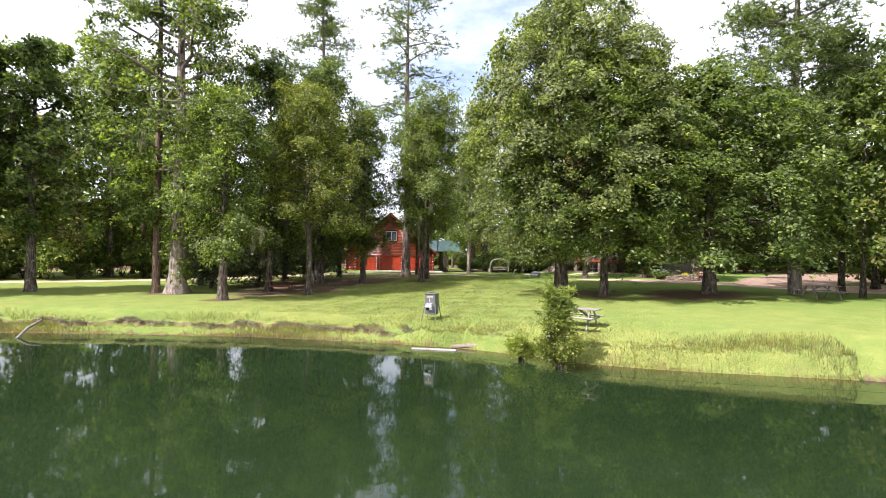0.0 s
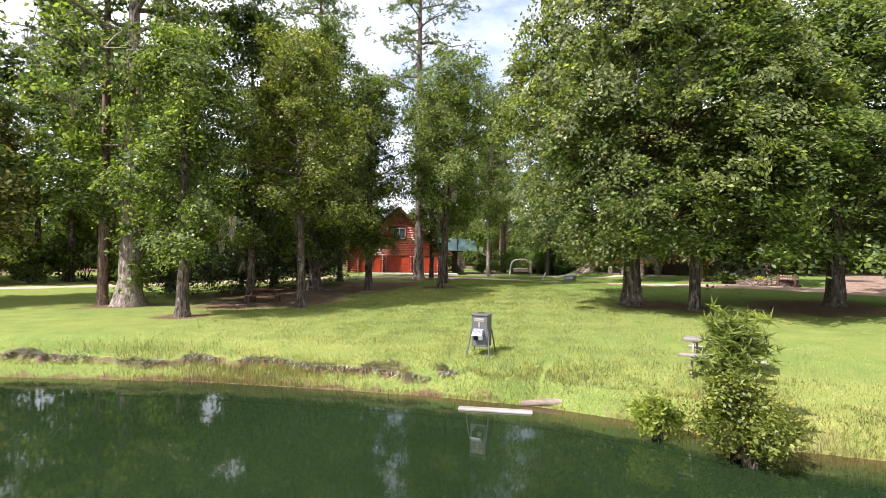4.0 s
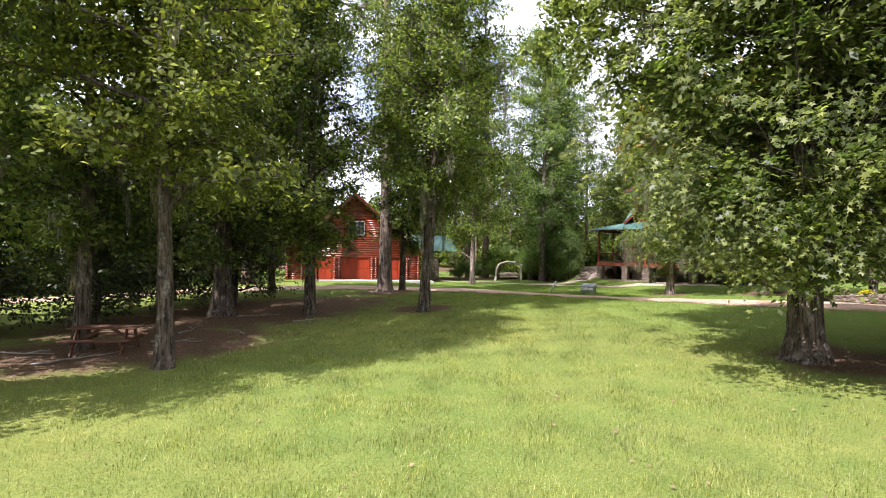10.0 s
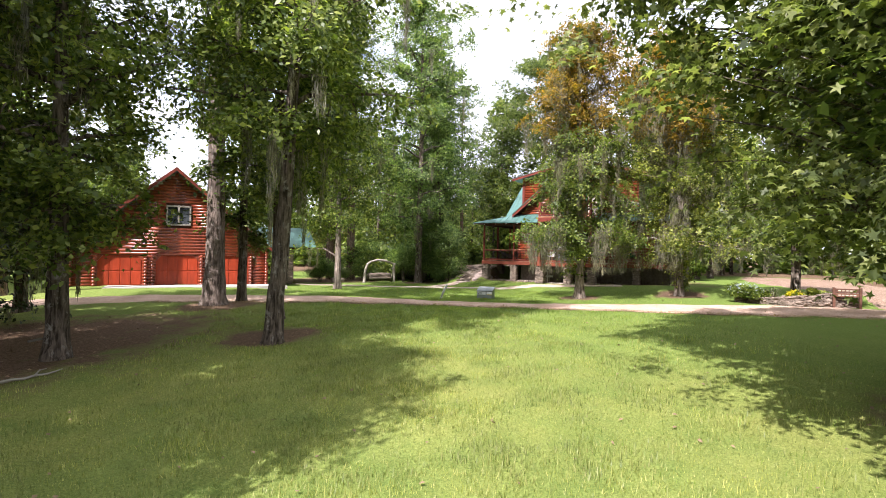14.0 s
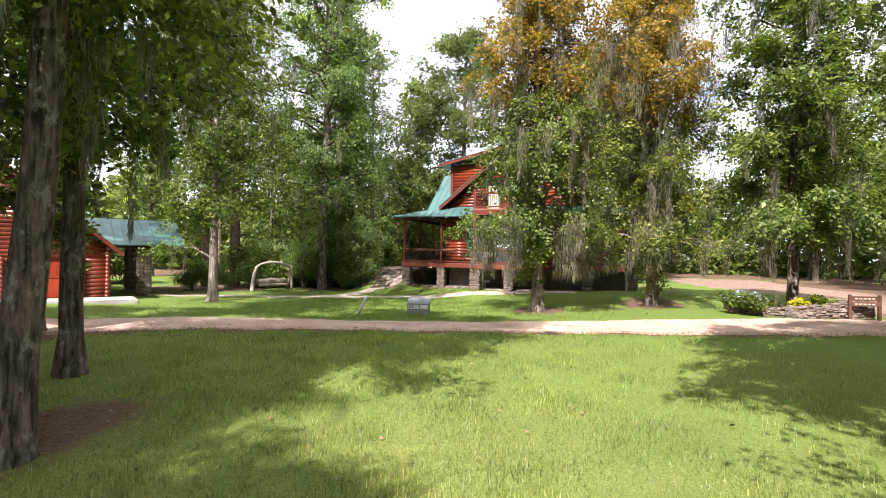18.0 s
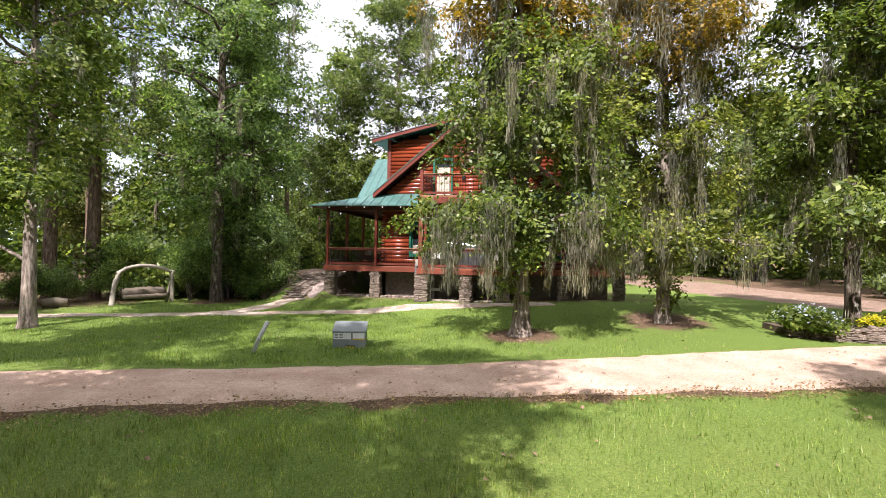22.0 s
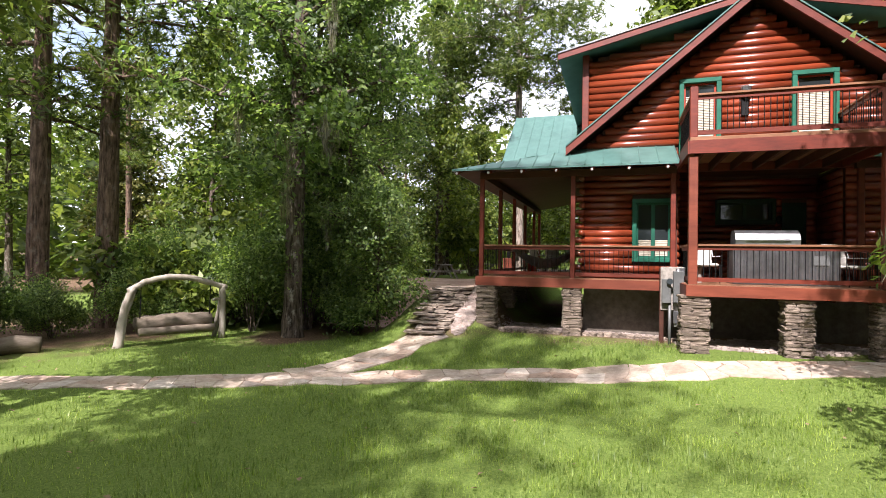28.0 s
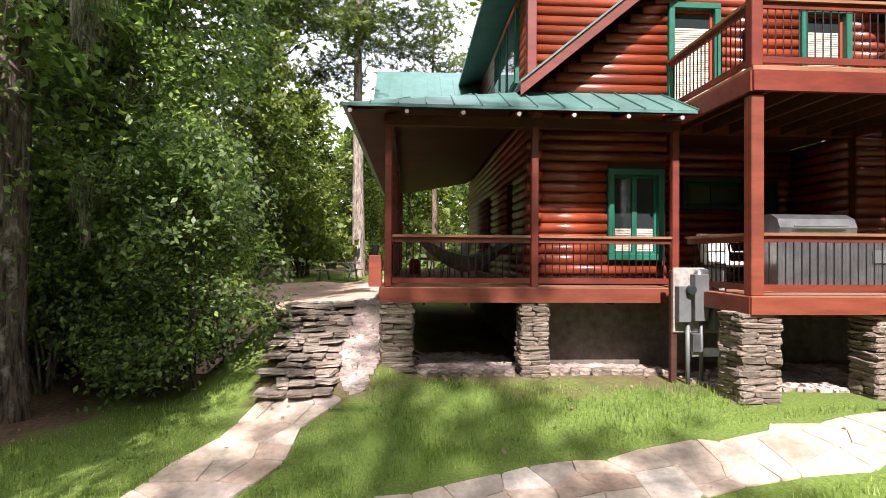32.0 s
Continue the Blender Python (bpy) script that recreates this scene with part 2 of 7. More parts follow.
_col = mix_node(_nt, 1.0, _col, ramp_node(_nt, _mid.outputs[0], [(0.3, (0.78, 0.72, 0.66)), (0.65, (1.08, 1.06, 1.04))]).outputs[0], "MULTIPLY")
_nt.links.new(_col, _b.inputs["Base Color"])
bump_to(_nt, _b, _fine.outputs[0], 0.4, 0.01)
STEP_STONE = plain("step_stone", (0.22, 0.17, 0.13), (0.52, 0.43, 0.34), 5.0, 0.9, 0, 0.5, 0.015, (1, 1, 1), 0.2, 0.4)
RUBBLE = plain("rubble_stone", (0.3, 0.23, 0.19), (0.56, 0.47, 0.41), 8.0, 0.9, 0, 0.5, 0.01, (1, 1, 1), 0.2, 0.45)
WOOD_GREY = plain("weathered_wood", (0.2, 0.175, 0.145), (0.42, 0.38, 0.33), 10.0, 0.9, 0, 0.6, 0.01, (0.15, 1, 1), 0.15)
WOOD_PALE = plain("bleached_cedar", (0.33, 0.28, 0.21), (0.56, 0.5, 0.41), 8.0, 0.85, 0, 0.6, 0.02, (0.6, 0.6, 0.3), 0.2)
LOG_BROWN = plain("old_log", (0.13, 0.1, 0.07), (0.31, 0.255, 0.195), 8.0, 0.95, 0, 0.8, 0.02, (0.3, 0.3, 1), 0.1)
SIGN_BROWN = plain("brown_board", (0.1, 0.045, 0.028), (0.18, 0.085, 0.05), 9.0, 0.75, 0, 0.3, 0.006, (0.2, 1, 1))
CELL = plain("dark_blue_cell", (0.1, 0.1, 0.17), (0.17, 0.17, 0.26), 9.0, 0.3, 0, 0, 0.002)
METAL_GREY = plain("grey_painted_steel", (0.095, 0.098, 0.092), (0.14, 0.143, 0.135), 5.0, 0.5, 0.1, 0.05, 0.002, (1, 1, 1), 0.4, 0.12)
METAL_PALE = plain("galvanised_steel", (0.3, 0.3, 0.3), (0.44, 0.44, 0.44), 6.0, 0.32, 0.85, 0.08, 0.003)
CONDUIT = plain("pale_plastic", (0.5, 0.5, 0.49), (0.66, 0.66, 0.65), 6.0, 0.5, 0, 0.05, 0.002)
WHITE = plain("white_paint", (0.7, 0.7, 0.68), (0.82, 0.82, 0.8), 6.0, 0.5, 0, 0.05, 0.002, (1, 1, 1), 0.4, 0.1)
BOX_GREY = plain("utility_grey", (0.16, 0.175, 0.165), (0.23, 0.245, 0.235), 4.0, 0.5, 0, 0.05, 0.002, (1, 1, 1), 0.4, 0.1)
YELLOW = plain("yellow_sticker", (0.62, 0.42, 0.02), (0.74, 0.52, 0.03), 9.0, 0.5, 0, 0, 0.002)
BLACK = plain("black_ink", (0.01, 0.01, 0.01), (0.022, 0.022, 0.022), 9.0, 0.6, 0, 0, 0.002)
IRON = plain("black_iron", (0.012, 0.012, 0.012), (0.03, 0.03, 0.03), 12.0, 0.5, 0.6, 0.1, 0.002)
CREAM = plain("cream_blind", (0.5, 0.44, 0.33), (0.62, 0.56, 0.44), 9.0, 0.8, 0, 0.1, 0.002)
CONCRETE = plain("pale_concrete", (0.5, 0.46, 0.4), (0.66, 0.61, 0.54), 5.0, 0.9, 0, 0.2, 0.005)
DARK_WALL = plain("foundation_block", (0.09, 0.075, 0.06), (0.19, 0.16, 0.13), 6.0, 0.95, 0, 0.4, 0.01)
EARTH = plain("bank_earth", (0.1, 0.07, 0.045), (0.24, 0.18, 0.12), 6.0, 0.95, 0, 0.7, 0.03)
STRAW = plain("dead_straw", (0.2, 0.13, 0.075), (0.4, 0.28, 0.17), 10.0, 0.95, 0, 0.3, 0.01)
ROPE_GREY = plain("dark_rope", (0.06, 0.055, 0.05), (0.13, 0.12, 0.11), 12.0, 0.9, 0, 0.2, 0.004)
CUSHION = plain("striped_cloth", (0.5, 0.47, 0.4), (0.65, 0.62, 0.55), 12.0, 0.9, 0, 0.2, 0.004)
RED_PLASTIC = plain("red_plastic", (0.45, 0.02, 0.01), (0.55, 0.03, 0.015), 6.0, 0.4, 0, 0, 0.002)

GLASS, _nt, _b = material("window_glass", 0.04, 0.0, 0.5)
_b.inputs["Base Color"].default_value = (0.02, 0.025, 0.025, 1)
bump_to(_nt, _b, noise_node(_nt, 1.5, 2.0, 0.5, object_vec(_nt)).outputs[0], 0.03, 0.02)

WATER, _nt, _b = material("pond_water", 0.03, 0.0, 0.5)
_b.inputs["IOR"].default_value = 1.33
_v = world_vec(_nt)
_c = noise_node(_nt, 0.12, 3.0, 0.5, _v)
_deep = ramp_node(_nt, _c.outputs[0], [(0.3, (0.0085, 0.017, 0.0055)), (0.7, (0.014, 0.026, 0.009))]).outputs[0]
_mud = ramp_node(_nt, noise_node(_nt, 3.0, 5.0, 0.6, _v).outputs[0], [(0.3, (0.035, 0.022, 0.008)), (0.7, (0.1, 0.062, 0.022))]).outputs[0]
_shoal = _nt.nodes.new("ShaderNodeAttribute")
_shoal.attribute_name = "shoal"
_nt.links.new(mix_node(_nt, _shoal.outputs["Fac"], _deep, _mud), _b.inputs["Base Color"])
_w = noise_node(_nt, 1.4, 4.0, 0.55, world_vec(_nt, (1.0, 1.0, 1.0)))
bump_to(_nt, _b, _w.outputs[0], 0.05, 0.03)

# lawn: blades of several greens, drier patches, bare leaf litter under the trees
LAWN, _nt, _b = material("lawn", 0.95, 0.0, 0.05)
_v = world_vec(_nt)
_fine = noise_node(_nt, 26.0, 8.0, 0.75, _v)
_mid = noise_node(_nt, 1.1, 5.0, 0.6, _v)
_far = noise_node(_nt, 0.13, 3.0, 0.5, _v)
_col = ramp_node(_nt, _fine.outputs[0], [(0.3, (0.1, 0.135, 0.034)), (0.55, (0.23, 0.262, 0.068)), (0.75, (0.375, 0.375, 0.145))]).outputs[0]
_col = mix_node(_nt, 1.0, _col, ramp_node(_nt, _mid.outputs[0], [(0.32, (0.78, 0.86, 0.8)), (0.7, (1.15, 1.08, 1.1))]).outputs[0], "MULTIPLY")
_col = mix_node(_nt, 1.0, _col, ramp_node(_nt, _far.outputs[0], [(0.35, (0.85, 0.95, 0.9)), (0.7, (1.1, 1.03, 1.05))]).outputs[0], "MULTIPLY")
_green = ramp_node(_nt, _fine.outputs[0], [(0.3, (0.068, 0.112, 0.022)), (0.55, (0.152, 0.21, 0.046)), (0.75, (0.255, 0.3, 0.092))]).outputs[0]
_sep = _nt.nodes.new("ShaderNodeSeparateXYZ")
_nt.links.new(_v, _sep.inputs[0])
_lush = _nt.nodes.new("ShaderNodeMapRange")
_lush.inputs["From Min"].default_value, _lush.inputs["From Max"].default_value = 25.0, 40.0
_nt.links.new(_sep.outputs["X"], _lush.inputs["Value"])
_col = mix_node(_nt, _lush.outputs[0], _col, _green)
_litter = ramp_node(_nt, noise_node(_nt, 14.0, 6.0, 0.7, _v).outputs[0], [(0.3, (0.07, 0.044, 0.026)), (0.7, (0.21, 0.14, 0.09))]).outputs[0]
_cover = _nt.nodes.new("ShaderNodeAttribute")
_cover.attribute_name = "litter"
_edge = _nt.nodes.new("ShaderNodeMath")
_edge.operation = "ADD"
_nt.links.new(_cover.outputs["Fac"], _edge.inputs[0])
_amt = _nt.nodes.new("ShaderNodeMath")
_amt.operation, _amt.inputs[1].default_value = "MULTIPLY_ADD", 0.9
_amt.inputs[2].default_value = -0.45
_nt.links.new(_mid.outputs[0], _amt.inputs[0])
_nt.links.new(_amt.outputs[0], _edge.inputs[1])
_sharp = _nt.nodes.new("ShaderNodeMapRange")
_sharp.inputs["From Min"].default_value, _sharp.inputs["From Max"].default_value = 0.35, 0.65
_nt.links.new(_edge.outputs[0], _sharp.inputs["Value"])
_nt.links.new(mix_node(_nt, _sharp.outputs[0], _col, _litter), _b.inputs["Base Color"])
bump_to(_nt, _b, _fine.outputs[0], 0.8, 0.05)

# sandy drive with less or more leaf litter; the branch has shade painted in
def sand_material(name, low, high, strewn):
    m, nt, b = material(name, 0.95, 0.0, 0.05)
    v = world_vec(nt)
    fine, mid = noise_node(nt, 30.0, 7.0, 0.7, v), noise_node(nt, 0.9, 5.0, 0.6, v)
    col = ramp_node(nt, fine.outputs[0], [(0.3, low), (0.7, high)]).outputs[0]
    col = mix_node(nt, 1.0, col, ramp_node(nt, mid.outputs[0], [(0.3, (0.75, 0.68, 0.63)), (0.65, (1.08, 1.05, 1.02))]).outputs[0], "MULTIPLY")
    bits = noise_node(nt, 11.0, 5.0, 0.7, v)
    cover = ramp_node(nt, bits.outputs[0], [(0.52 - 0.2 * strewn, (0, 0, 0)), (0.7 - 0.2 * strewn, (strewn, strewn, strewn))]).outputs[0]
    col = mix_node(nt, cover, col, (0.12, 0.075, 0.045))
    nt.links.new(col, b.inputs["Base Color"])
    bump_to(nt, b, fine.outputs[0], 0.5, 0.02)
    return m


ROAD = sand_material("sandy_drive", (0.37, 0.255, 0.185), (0.63, 0.49, 0.4), 0.25)
# the same sand darkened and strewn more heavily, in place of tree shade
ROAD_SHADED = sand_material("shaded_drive", (0.27, 0.19, 0.14), (0.46, 0.36, 0.29), 0.7)

# ---- building tools ----
class Geo:
    """Vertices and faces gathered for one mesh."""

    def __init__(self):
        self.v, self.f = [], []

    def add(self, verts, faces):
        n = len(self.v)
        self.v.extend(tuple(p) for p in verts)
        self.f.extend(tuple(i + n for i in f) for f in faces)
        return self

    def hexa(self, p):
        """A six-sided block from 8 corners: bottom four, then top four, both counter-clockwise."""
        return self.add(p, [(3, 2, 1, 0), (4, 5, 6, 7), (0, 1, 5, 4), (1, 2, 6, 5), (2, 3, 7, 6), (3, 0, 4, 7)])

    def box(self, lo, hi, c=0.0):
        """A block with its edges cut by c."""
        (x0, y0, z0), (x1, y1, z1) = lo, hi
        c = min(c, 0.45 * min(x1 - x0, y1 - y0, z1 - z0))
        if c <= 0:
            return self.hexa([(x0, y0, z0), (x1, y0, z0), (x1, y1, z0), (x0, y1, z0), (x0, y0, z1), (x1, y0, z1), (x1, y1, z1), (x0, y1, z1)])
        rings = []
        for z, d in ((z0, c), (z0 + c, 0), (z1 - c, 0), (z1, c)):
            a, b = x0 + d, x1 - d
            e, g = y0 + d, y1 - d
            k = c if d == 0 else c * 0.6
            rings.append([(a + k, e, z), (b - k, e, z), (b, e + k, z), (b, g - k, z), (b - k, g, z), (a + k, g, z), (a, g - k, z), (a, e + k, z)])
        faces = [tuple(range(7, -1, -1)), tuple(range(24, 32))]
        for r in range(3):
            for i in range(8):
                j = (i + 1) % 8
                faces.append((r * 8 + i, r * 8 + j, r * 8 + 8 + j, r * 8 + 8 + i))
        return self.add([p for r in rings for p in r], faces)

    def tube(self, path, radii, n=8, cap=True, bumps=0.0, rng=None):
        """A round limb along a path of points."""
        path = [Vector(p) for p in path]
        verts, faces = [], []
        for k, p in enumerate(path):
            d = (path[min(k + 1, len(path) - 1)] - path[max(k - 1, 0)])
            d = d.normalized() if d.length > 1e-9 else Vector((0, 0, 1))
            side = d.cross(Vector((0, 1, 0)) if abs(d.y) < 0.9 else Vector((1, 0, 0))).normalized()
            other = d.cross(side)
            for i in range(n):
                a = 2 * math.pi * i / n
                r = radii[k] * (1 + (bumps * rng.uniform(-1, 1) if bumps else 0))
                verts.append(p + side * (math.cos(a) * r) + other * (math.sin(a) * r))
        for k in range(len(path) - 1):
            for i in range(n):
                j = (i + 1) % n
                faces.append((k * n + i, k * n + n + i, k * n + n + j, k * n + j))
        if cap:
            faces.append(tuple(range(n)))
            faces.append(tuple(reversed(range((len(path) - 1) * n, len(path) * n))))
        return self.add(verts, faces)

    def beam(self, a, b, w, h, c=0.0):
        """A squared timber from a to b; w across, h high."""
        a, b = Vector(a), Vector(b)
        d = (b - a).normalized()
        side = d.cross(Vector((0, 0, 1)))
        side = side.normalized() if side.length > 1e-6 else Vector((1, 0, 0))
        up = side.cross(d).normalized()
        q = [(-w / 2, -h / 2), (w / 2, -h / 2), (w / 2, h / 2), (-w / 2, h / 2)]
        p0 = [a + side * s + up * u for s, u in q]
        p1 = [b + side * s + up * u for s, u in q]
        return self.add(p0 + p1, [(0, 1, 2, 3), (7, 6, 5, 4), (0, 4, 5, 1), (1, 5, 6, 2), (2, 6, 7, 3), (3, 7, 4, 0)])

    def slab(self, outline, z0, z1):
        """A flat-topped block over a polygon given counter-clockwise."""
        n = len(outline)
        v = [(x, y, z0) for x, y in outline] + [(x, y, z1) for x, y in outline]
        f = [tuple(reversed(range(n))), tuple(range(n, 2 * n))] + [(i, (i + 1) % n, n + (i + 1) % n, n + i) for i in range(n)]
        return self.add(v, f)

    def mesh(self, name, mat, smooth=False, shift=(0, 0, 0)):
        me = bpy.data.meshes.new(name)
        sx, sy, sz = shift
        me.from_pydata([(x - sx, y - sy, z - sz) for x, y, z in self.v], [], self.f)
        me.materials.append(mat)
        if smooth:
            me.shade_smooth()
        me.update()
        return me


def thing(name, place, turn=0.0, label="", category="", group="", kind=""):
    ob = new(name)
    ob.matrix_basis = pose(*place, 0, 0, turn)
    ob.empty_display_size = 0.2
    return tagged(ob, label, category, group, kind)


def part(name, geo, mat, parent, label="", smooth=False, world=False):
    """One mesh under a thing or a part. world: the geometry is in world places and the thing is not turned."""
    shift = (0, 0, 0)
    if world:
        shift = parent.location if parent.parent is None else parent.location + parent.parent.location
        if parent.parent is not None and parent.parent.parent is not None:
            shift = shift + parent.parent.parent.location
    me = geo if isinstance(geo, bpy.types.Mesh) else geo.mesh(name, mat, smooth, shift)
    ob = new(name, me)
    ob.parent = parent
    return tagged(ob, label)


def structure(name, geo, mat, label, category, smooth=False):
    return tagged(new(name, geo.mesh(name, mat, smooth)), label, category, "", "structure")


def fast_mesh(name, verts, faces, mat, smooth=False):
    """A mesh from arrays: verts (n, 3) and faces (m, 3 or 4)."""
    me = bpy.data.meshes.new(name)
    k = faces.shape[1]
    me.vertices.add(len(verts))
    me.vertices.foreach_set("co", verts.astype(np.float32).ravel())
    me.loops.add(faces.size)
    me.loops.foreach_set("vertex_index", faces.astype(np.int32).ravel())
    me.polygons.add(len(faces))
    me.polygons.foreach_set("loop_start", np.arange(0, faces.size, k, dtype=np.int32))
    me.polygons.foreach_set("loop_total", np.full(len(faces), k, dtype=np.int32))
    me.materials.append(mat)
    me.update(calc_edges=True)
    if smooth:
        me.shade_smooth()
    return me


def blade_mesh(name, base, heading, length, width, lean, mat):
    """Upright blades: one triangle each."""
    n = len(base)
    side = np.stack([np.cos(heading), np.sin(heading), np.zeros(n)], 1)
    out = np.stack([-np.sin(heading), np.cos(heading), np.zeros(n)], 1)
    tip = base + out * (lean * length)[:, None] + np.array([0, 0, 1.0]) * (length * np.sqrt(np.maximum(0.05, 1 - lean ** 2)))[:, None]
    v = np.stack([base - side * (width / 2)[:, None], base + side * (width / 2)[:, None], tip], 1).reshape(-1, 3)
    return fast_mesh(name, v, np.arange(3 * n).reshape(-1, 3), mat)


def smoothstep(a, b, x):
    t = np.clip((x - a) / (b - a), 0, 1)
    return t * t * (3 - 2 * t)

# ---- ground, water, drive ----
WATER_Z = -0.8
# the near bank as a line: places along it, and the land lies to its far side
SHORE = [(-60, 72), (-25, 51), (-6, 37), (0.2, 31.6), (4.5, 28.2), (8.7, 24.5), (11.7, 21.1), (13.3, 19.1), (14.7, 17.0), (15.8, 14.5), (16.4, 12.0), (18.0, 9.6), (21.6, 5.4), (27, -1), (40, -16), (70, -50)]


def shore_distance(x, y):
    """Metres from the waterline, positive on land."""
    best = np.full(np.shape(x), 1e9)
    for (ax, ay), (bx, by) in zip(SHORE, SHORE[1:]):
        dx, dy = bx - ax, by - ay
        t = np.clip(((x - ax) * dx + (y - ay) * dy) / (dx * dx + dy * dy), 0, 1)
        ex, ey = x - ax - t * dx, y - ay - t * dy
        d = np.hypot(ex, ey)
        s = np.where(dx * ey - dy * ex > 0, d, -d)
        best = np.where(np.abs(s) < np.abs(best), s, best)
    return best


def land(x, y):
    """Height of the lawn without the pond."""
    x, y = np.asarray(x, float), np.asarray(y, float)
    z = 0.08 + 0.75 * smoothstep(12, 36, x) - 0.17 * smoothstep(37, 42, x)
    foot = 48.3 + 1.9 * smoothstep(37.5, 41, y)
    z = z + 0.42 * smoothstep(foot, foot + 4.0, x) * (1 - smoothstep(44.0, 47.0, y))
    z = z + 0.4 * np.exp(-((x - 48) ** 2 + (y - 25) ** 2) / 90)
    # the terrace behind the house lies a storey higher
    z = z + 1.03 * np.clip((x - 53.2) / 3.1, 0, 1) * smoothstep(42.6, 43.4, y) * (1 - smoothstep(45.6, 47.0, y))
    z = z + 1.3 * smoothstep(57.0, 60.0, x) * smoothstep(45.4, 47.0, y) * (1 - smoothstep(50.0, 55.0, y))
    return z


def lip_distance(x, y, s):
    """Metres behind the ragged lip of the bank."""
    wob = 0.16 * np.sin(x * 1.9 + y * 0.7) + 0.14 * np.sin(x * 0.8 - y * 2.3) + 0.08 * np.sin(4.1 * x + 2.7 * y) + 0.05 * np.sin(7.3 * x - 6.1 * y)
    return s - 0.62 + wob


def ground_z(x, y):
    x, y = np.asarray(x, float), np.asarray(y, float)
    s = shore_distance(x, y)
    wob = 0.2 * np.sin(x * 1.9 + y * 0.7) + 0.18 * np.sin(x * 0.8 - y * 2.3) + 0.1 * np.sin(3.1 * x + 2.7 * y)
    # towards the dam the bank is a plain slope; elsewhere a wet grassy shelf, a ragged lip, then the lawn
    e = s + 0.32 * wob
    bank = 0.58 * smoothstep(0.0, 0.42, e) + 0.42 * smoothstep(0.25, 2.2, s)
    rough = 0.05 * np.sin(5.3 * x + 2.1 * y) * np.sin(4.1 * y - 2.7 * x) + 0.035 * np.sin(9.1 * x - 3.3 * y) * np.sin(7.7 * y)
    top = land(x, y)
    slope = top * bank + (WATER_Z + 0.015) * (1 - bank) + rough * smoothstep(-0.1, 0.2, e) * (1 - smoothstep(0.7, 1.4, s))
    lip = lip_distance(x, y, s)
    ledge = WATER_Z + 0.015 + 0.27 * smoothstep(0.0, 0.5, s) + 0.17 * smoothstep(0.0, 0.1, lip) + (top - WATER_Z - 0.455) * smoothstep(0.45, 2.5, s)
    ledge = ledge + 0.6 * rough * smoothstep(0.0, 0.3, s) * (1 - smoothstep(0.8, 1.5, s))
    share = 1 - smoothstep(13.0, 14.4, x)
    z = slope + (ledge - slope) * share - 0.45 * np.clip(-s - 0.12, 0, 6)
    # gentle unevenness of mown ground
    return z + np.where(s > 0.5, 0.018 * np.sin(1.3 * x + 0.4) * np.sin(1.1 * y) + 0.012 * np.sin(2.9 * x - 1.7 * y), 0)


def gz(x, y):
    return float(ground_z(x, y))


ROAD_LINE = [(-20, 66), (2, 57), (14, 57), (24, 55), (31.5, 49.8), (34.2, 45.8), (36.6, 42.4), (39.0, 37.0), (41.6, 29.5), (44.4, 22.5), (47.5, 15.5), (54, 4), (64, -12)]


def line_distance(x, y, line):
    best = np.full(np.shape(x), 1e9)
    for (ax, ay), (bx, by) in zip(line, line[1:]):
        dx, dy = bx - ax, by - ay
        t = np.clip(((x - ax) * dx + (y - ay) * dy) / (dx * dx + dy * dy), 0, 1)
        best = np.minimum(best, np.hypot(x - ax - t * dx, y - ay - t * dy))
    return best


def litter_at(x, y):
    """Where leaf litter and bare soil lie: under the trees at the grove, round trunks and beside the drive."""
    a = np.zeros(np.shape(x))
    for cx, cy, rx, ry in ((21.5, 42.5, 7.5, 4.2), (16.0, 37.5, 4.2, 3.0), (28.6, 21.6, 1.9, 1.6), (28.5, 19.6, 1.2, 1.0), (10.3, 33.4, 1.2, 0.8), (9.0, 39.6, 1.8, 1.2),
                           (45.8, 33.4, 1.3, 1.0), (49.0, 28.8, 1.5, 1.2), (31.7, 44.6, 1.8, 1.4), (28.0, 37.2, 1.5, 1.1), (53.5, 48.8, 1.5, 1.2), (52.3, 55.8, 6.0, 3.5), (57, 48.5, 3, 2), (33, 16, 3.5, 2.5),
                           (54.9, 44.4, 2.2, 0.85), (62, 36, 7.0, 6.5), (72, 12, 17, 7.5), (55.6, 36.5, 2.2, 8.0)):
        a = np.maximum(a, 1.15 - 0.62 * np.hypot((x - cx) / rx, (y - cy) / ry))
    # scraps swept to the near edge of the drive
    d = line_distance(x, y, ROAD_LINE) + 0.22 * np.sin(2.3 * y) + 0.12 * np.sin(5.1 * y + 1)
    near = (x < 36.6 + (42.4 - y) * 0.39) & (y > 24) & (y < 45)
    a = np.maximum(a, np.where(near, 0.8 * (1 - smoothstep(1.75, 2.25, d)), 0))
    s = shore_distance(x, y)
    a = np.maximum(a, 0.7 * (1 - smoothstep(-0.2, 0.35, s)))
    far = smoothstep(52, 70, np.hypot(x - 22, y - 22))
    return np.clip(np.maximum(a, far * 0.75), 0, 1)


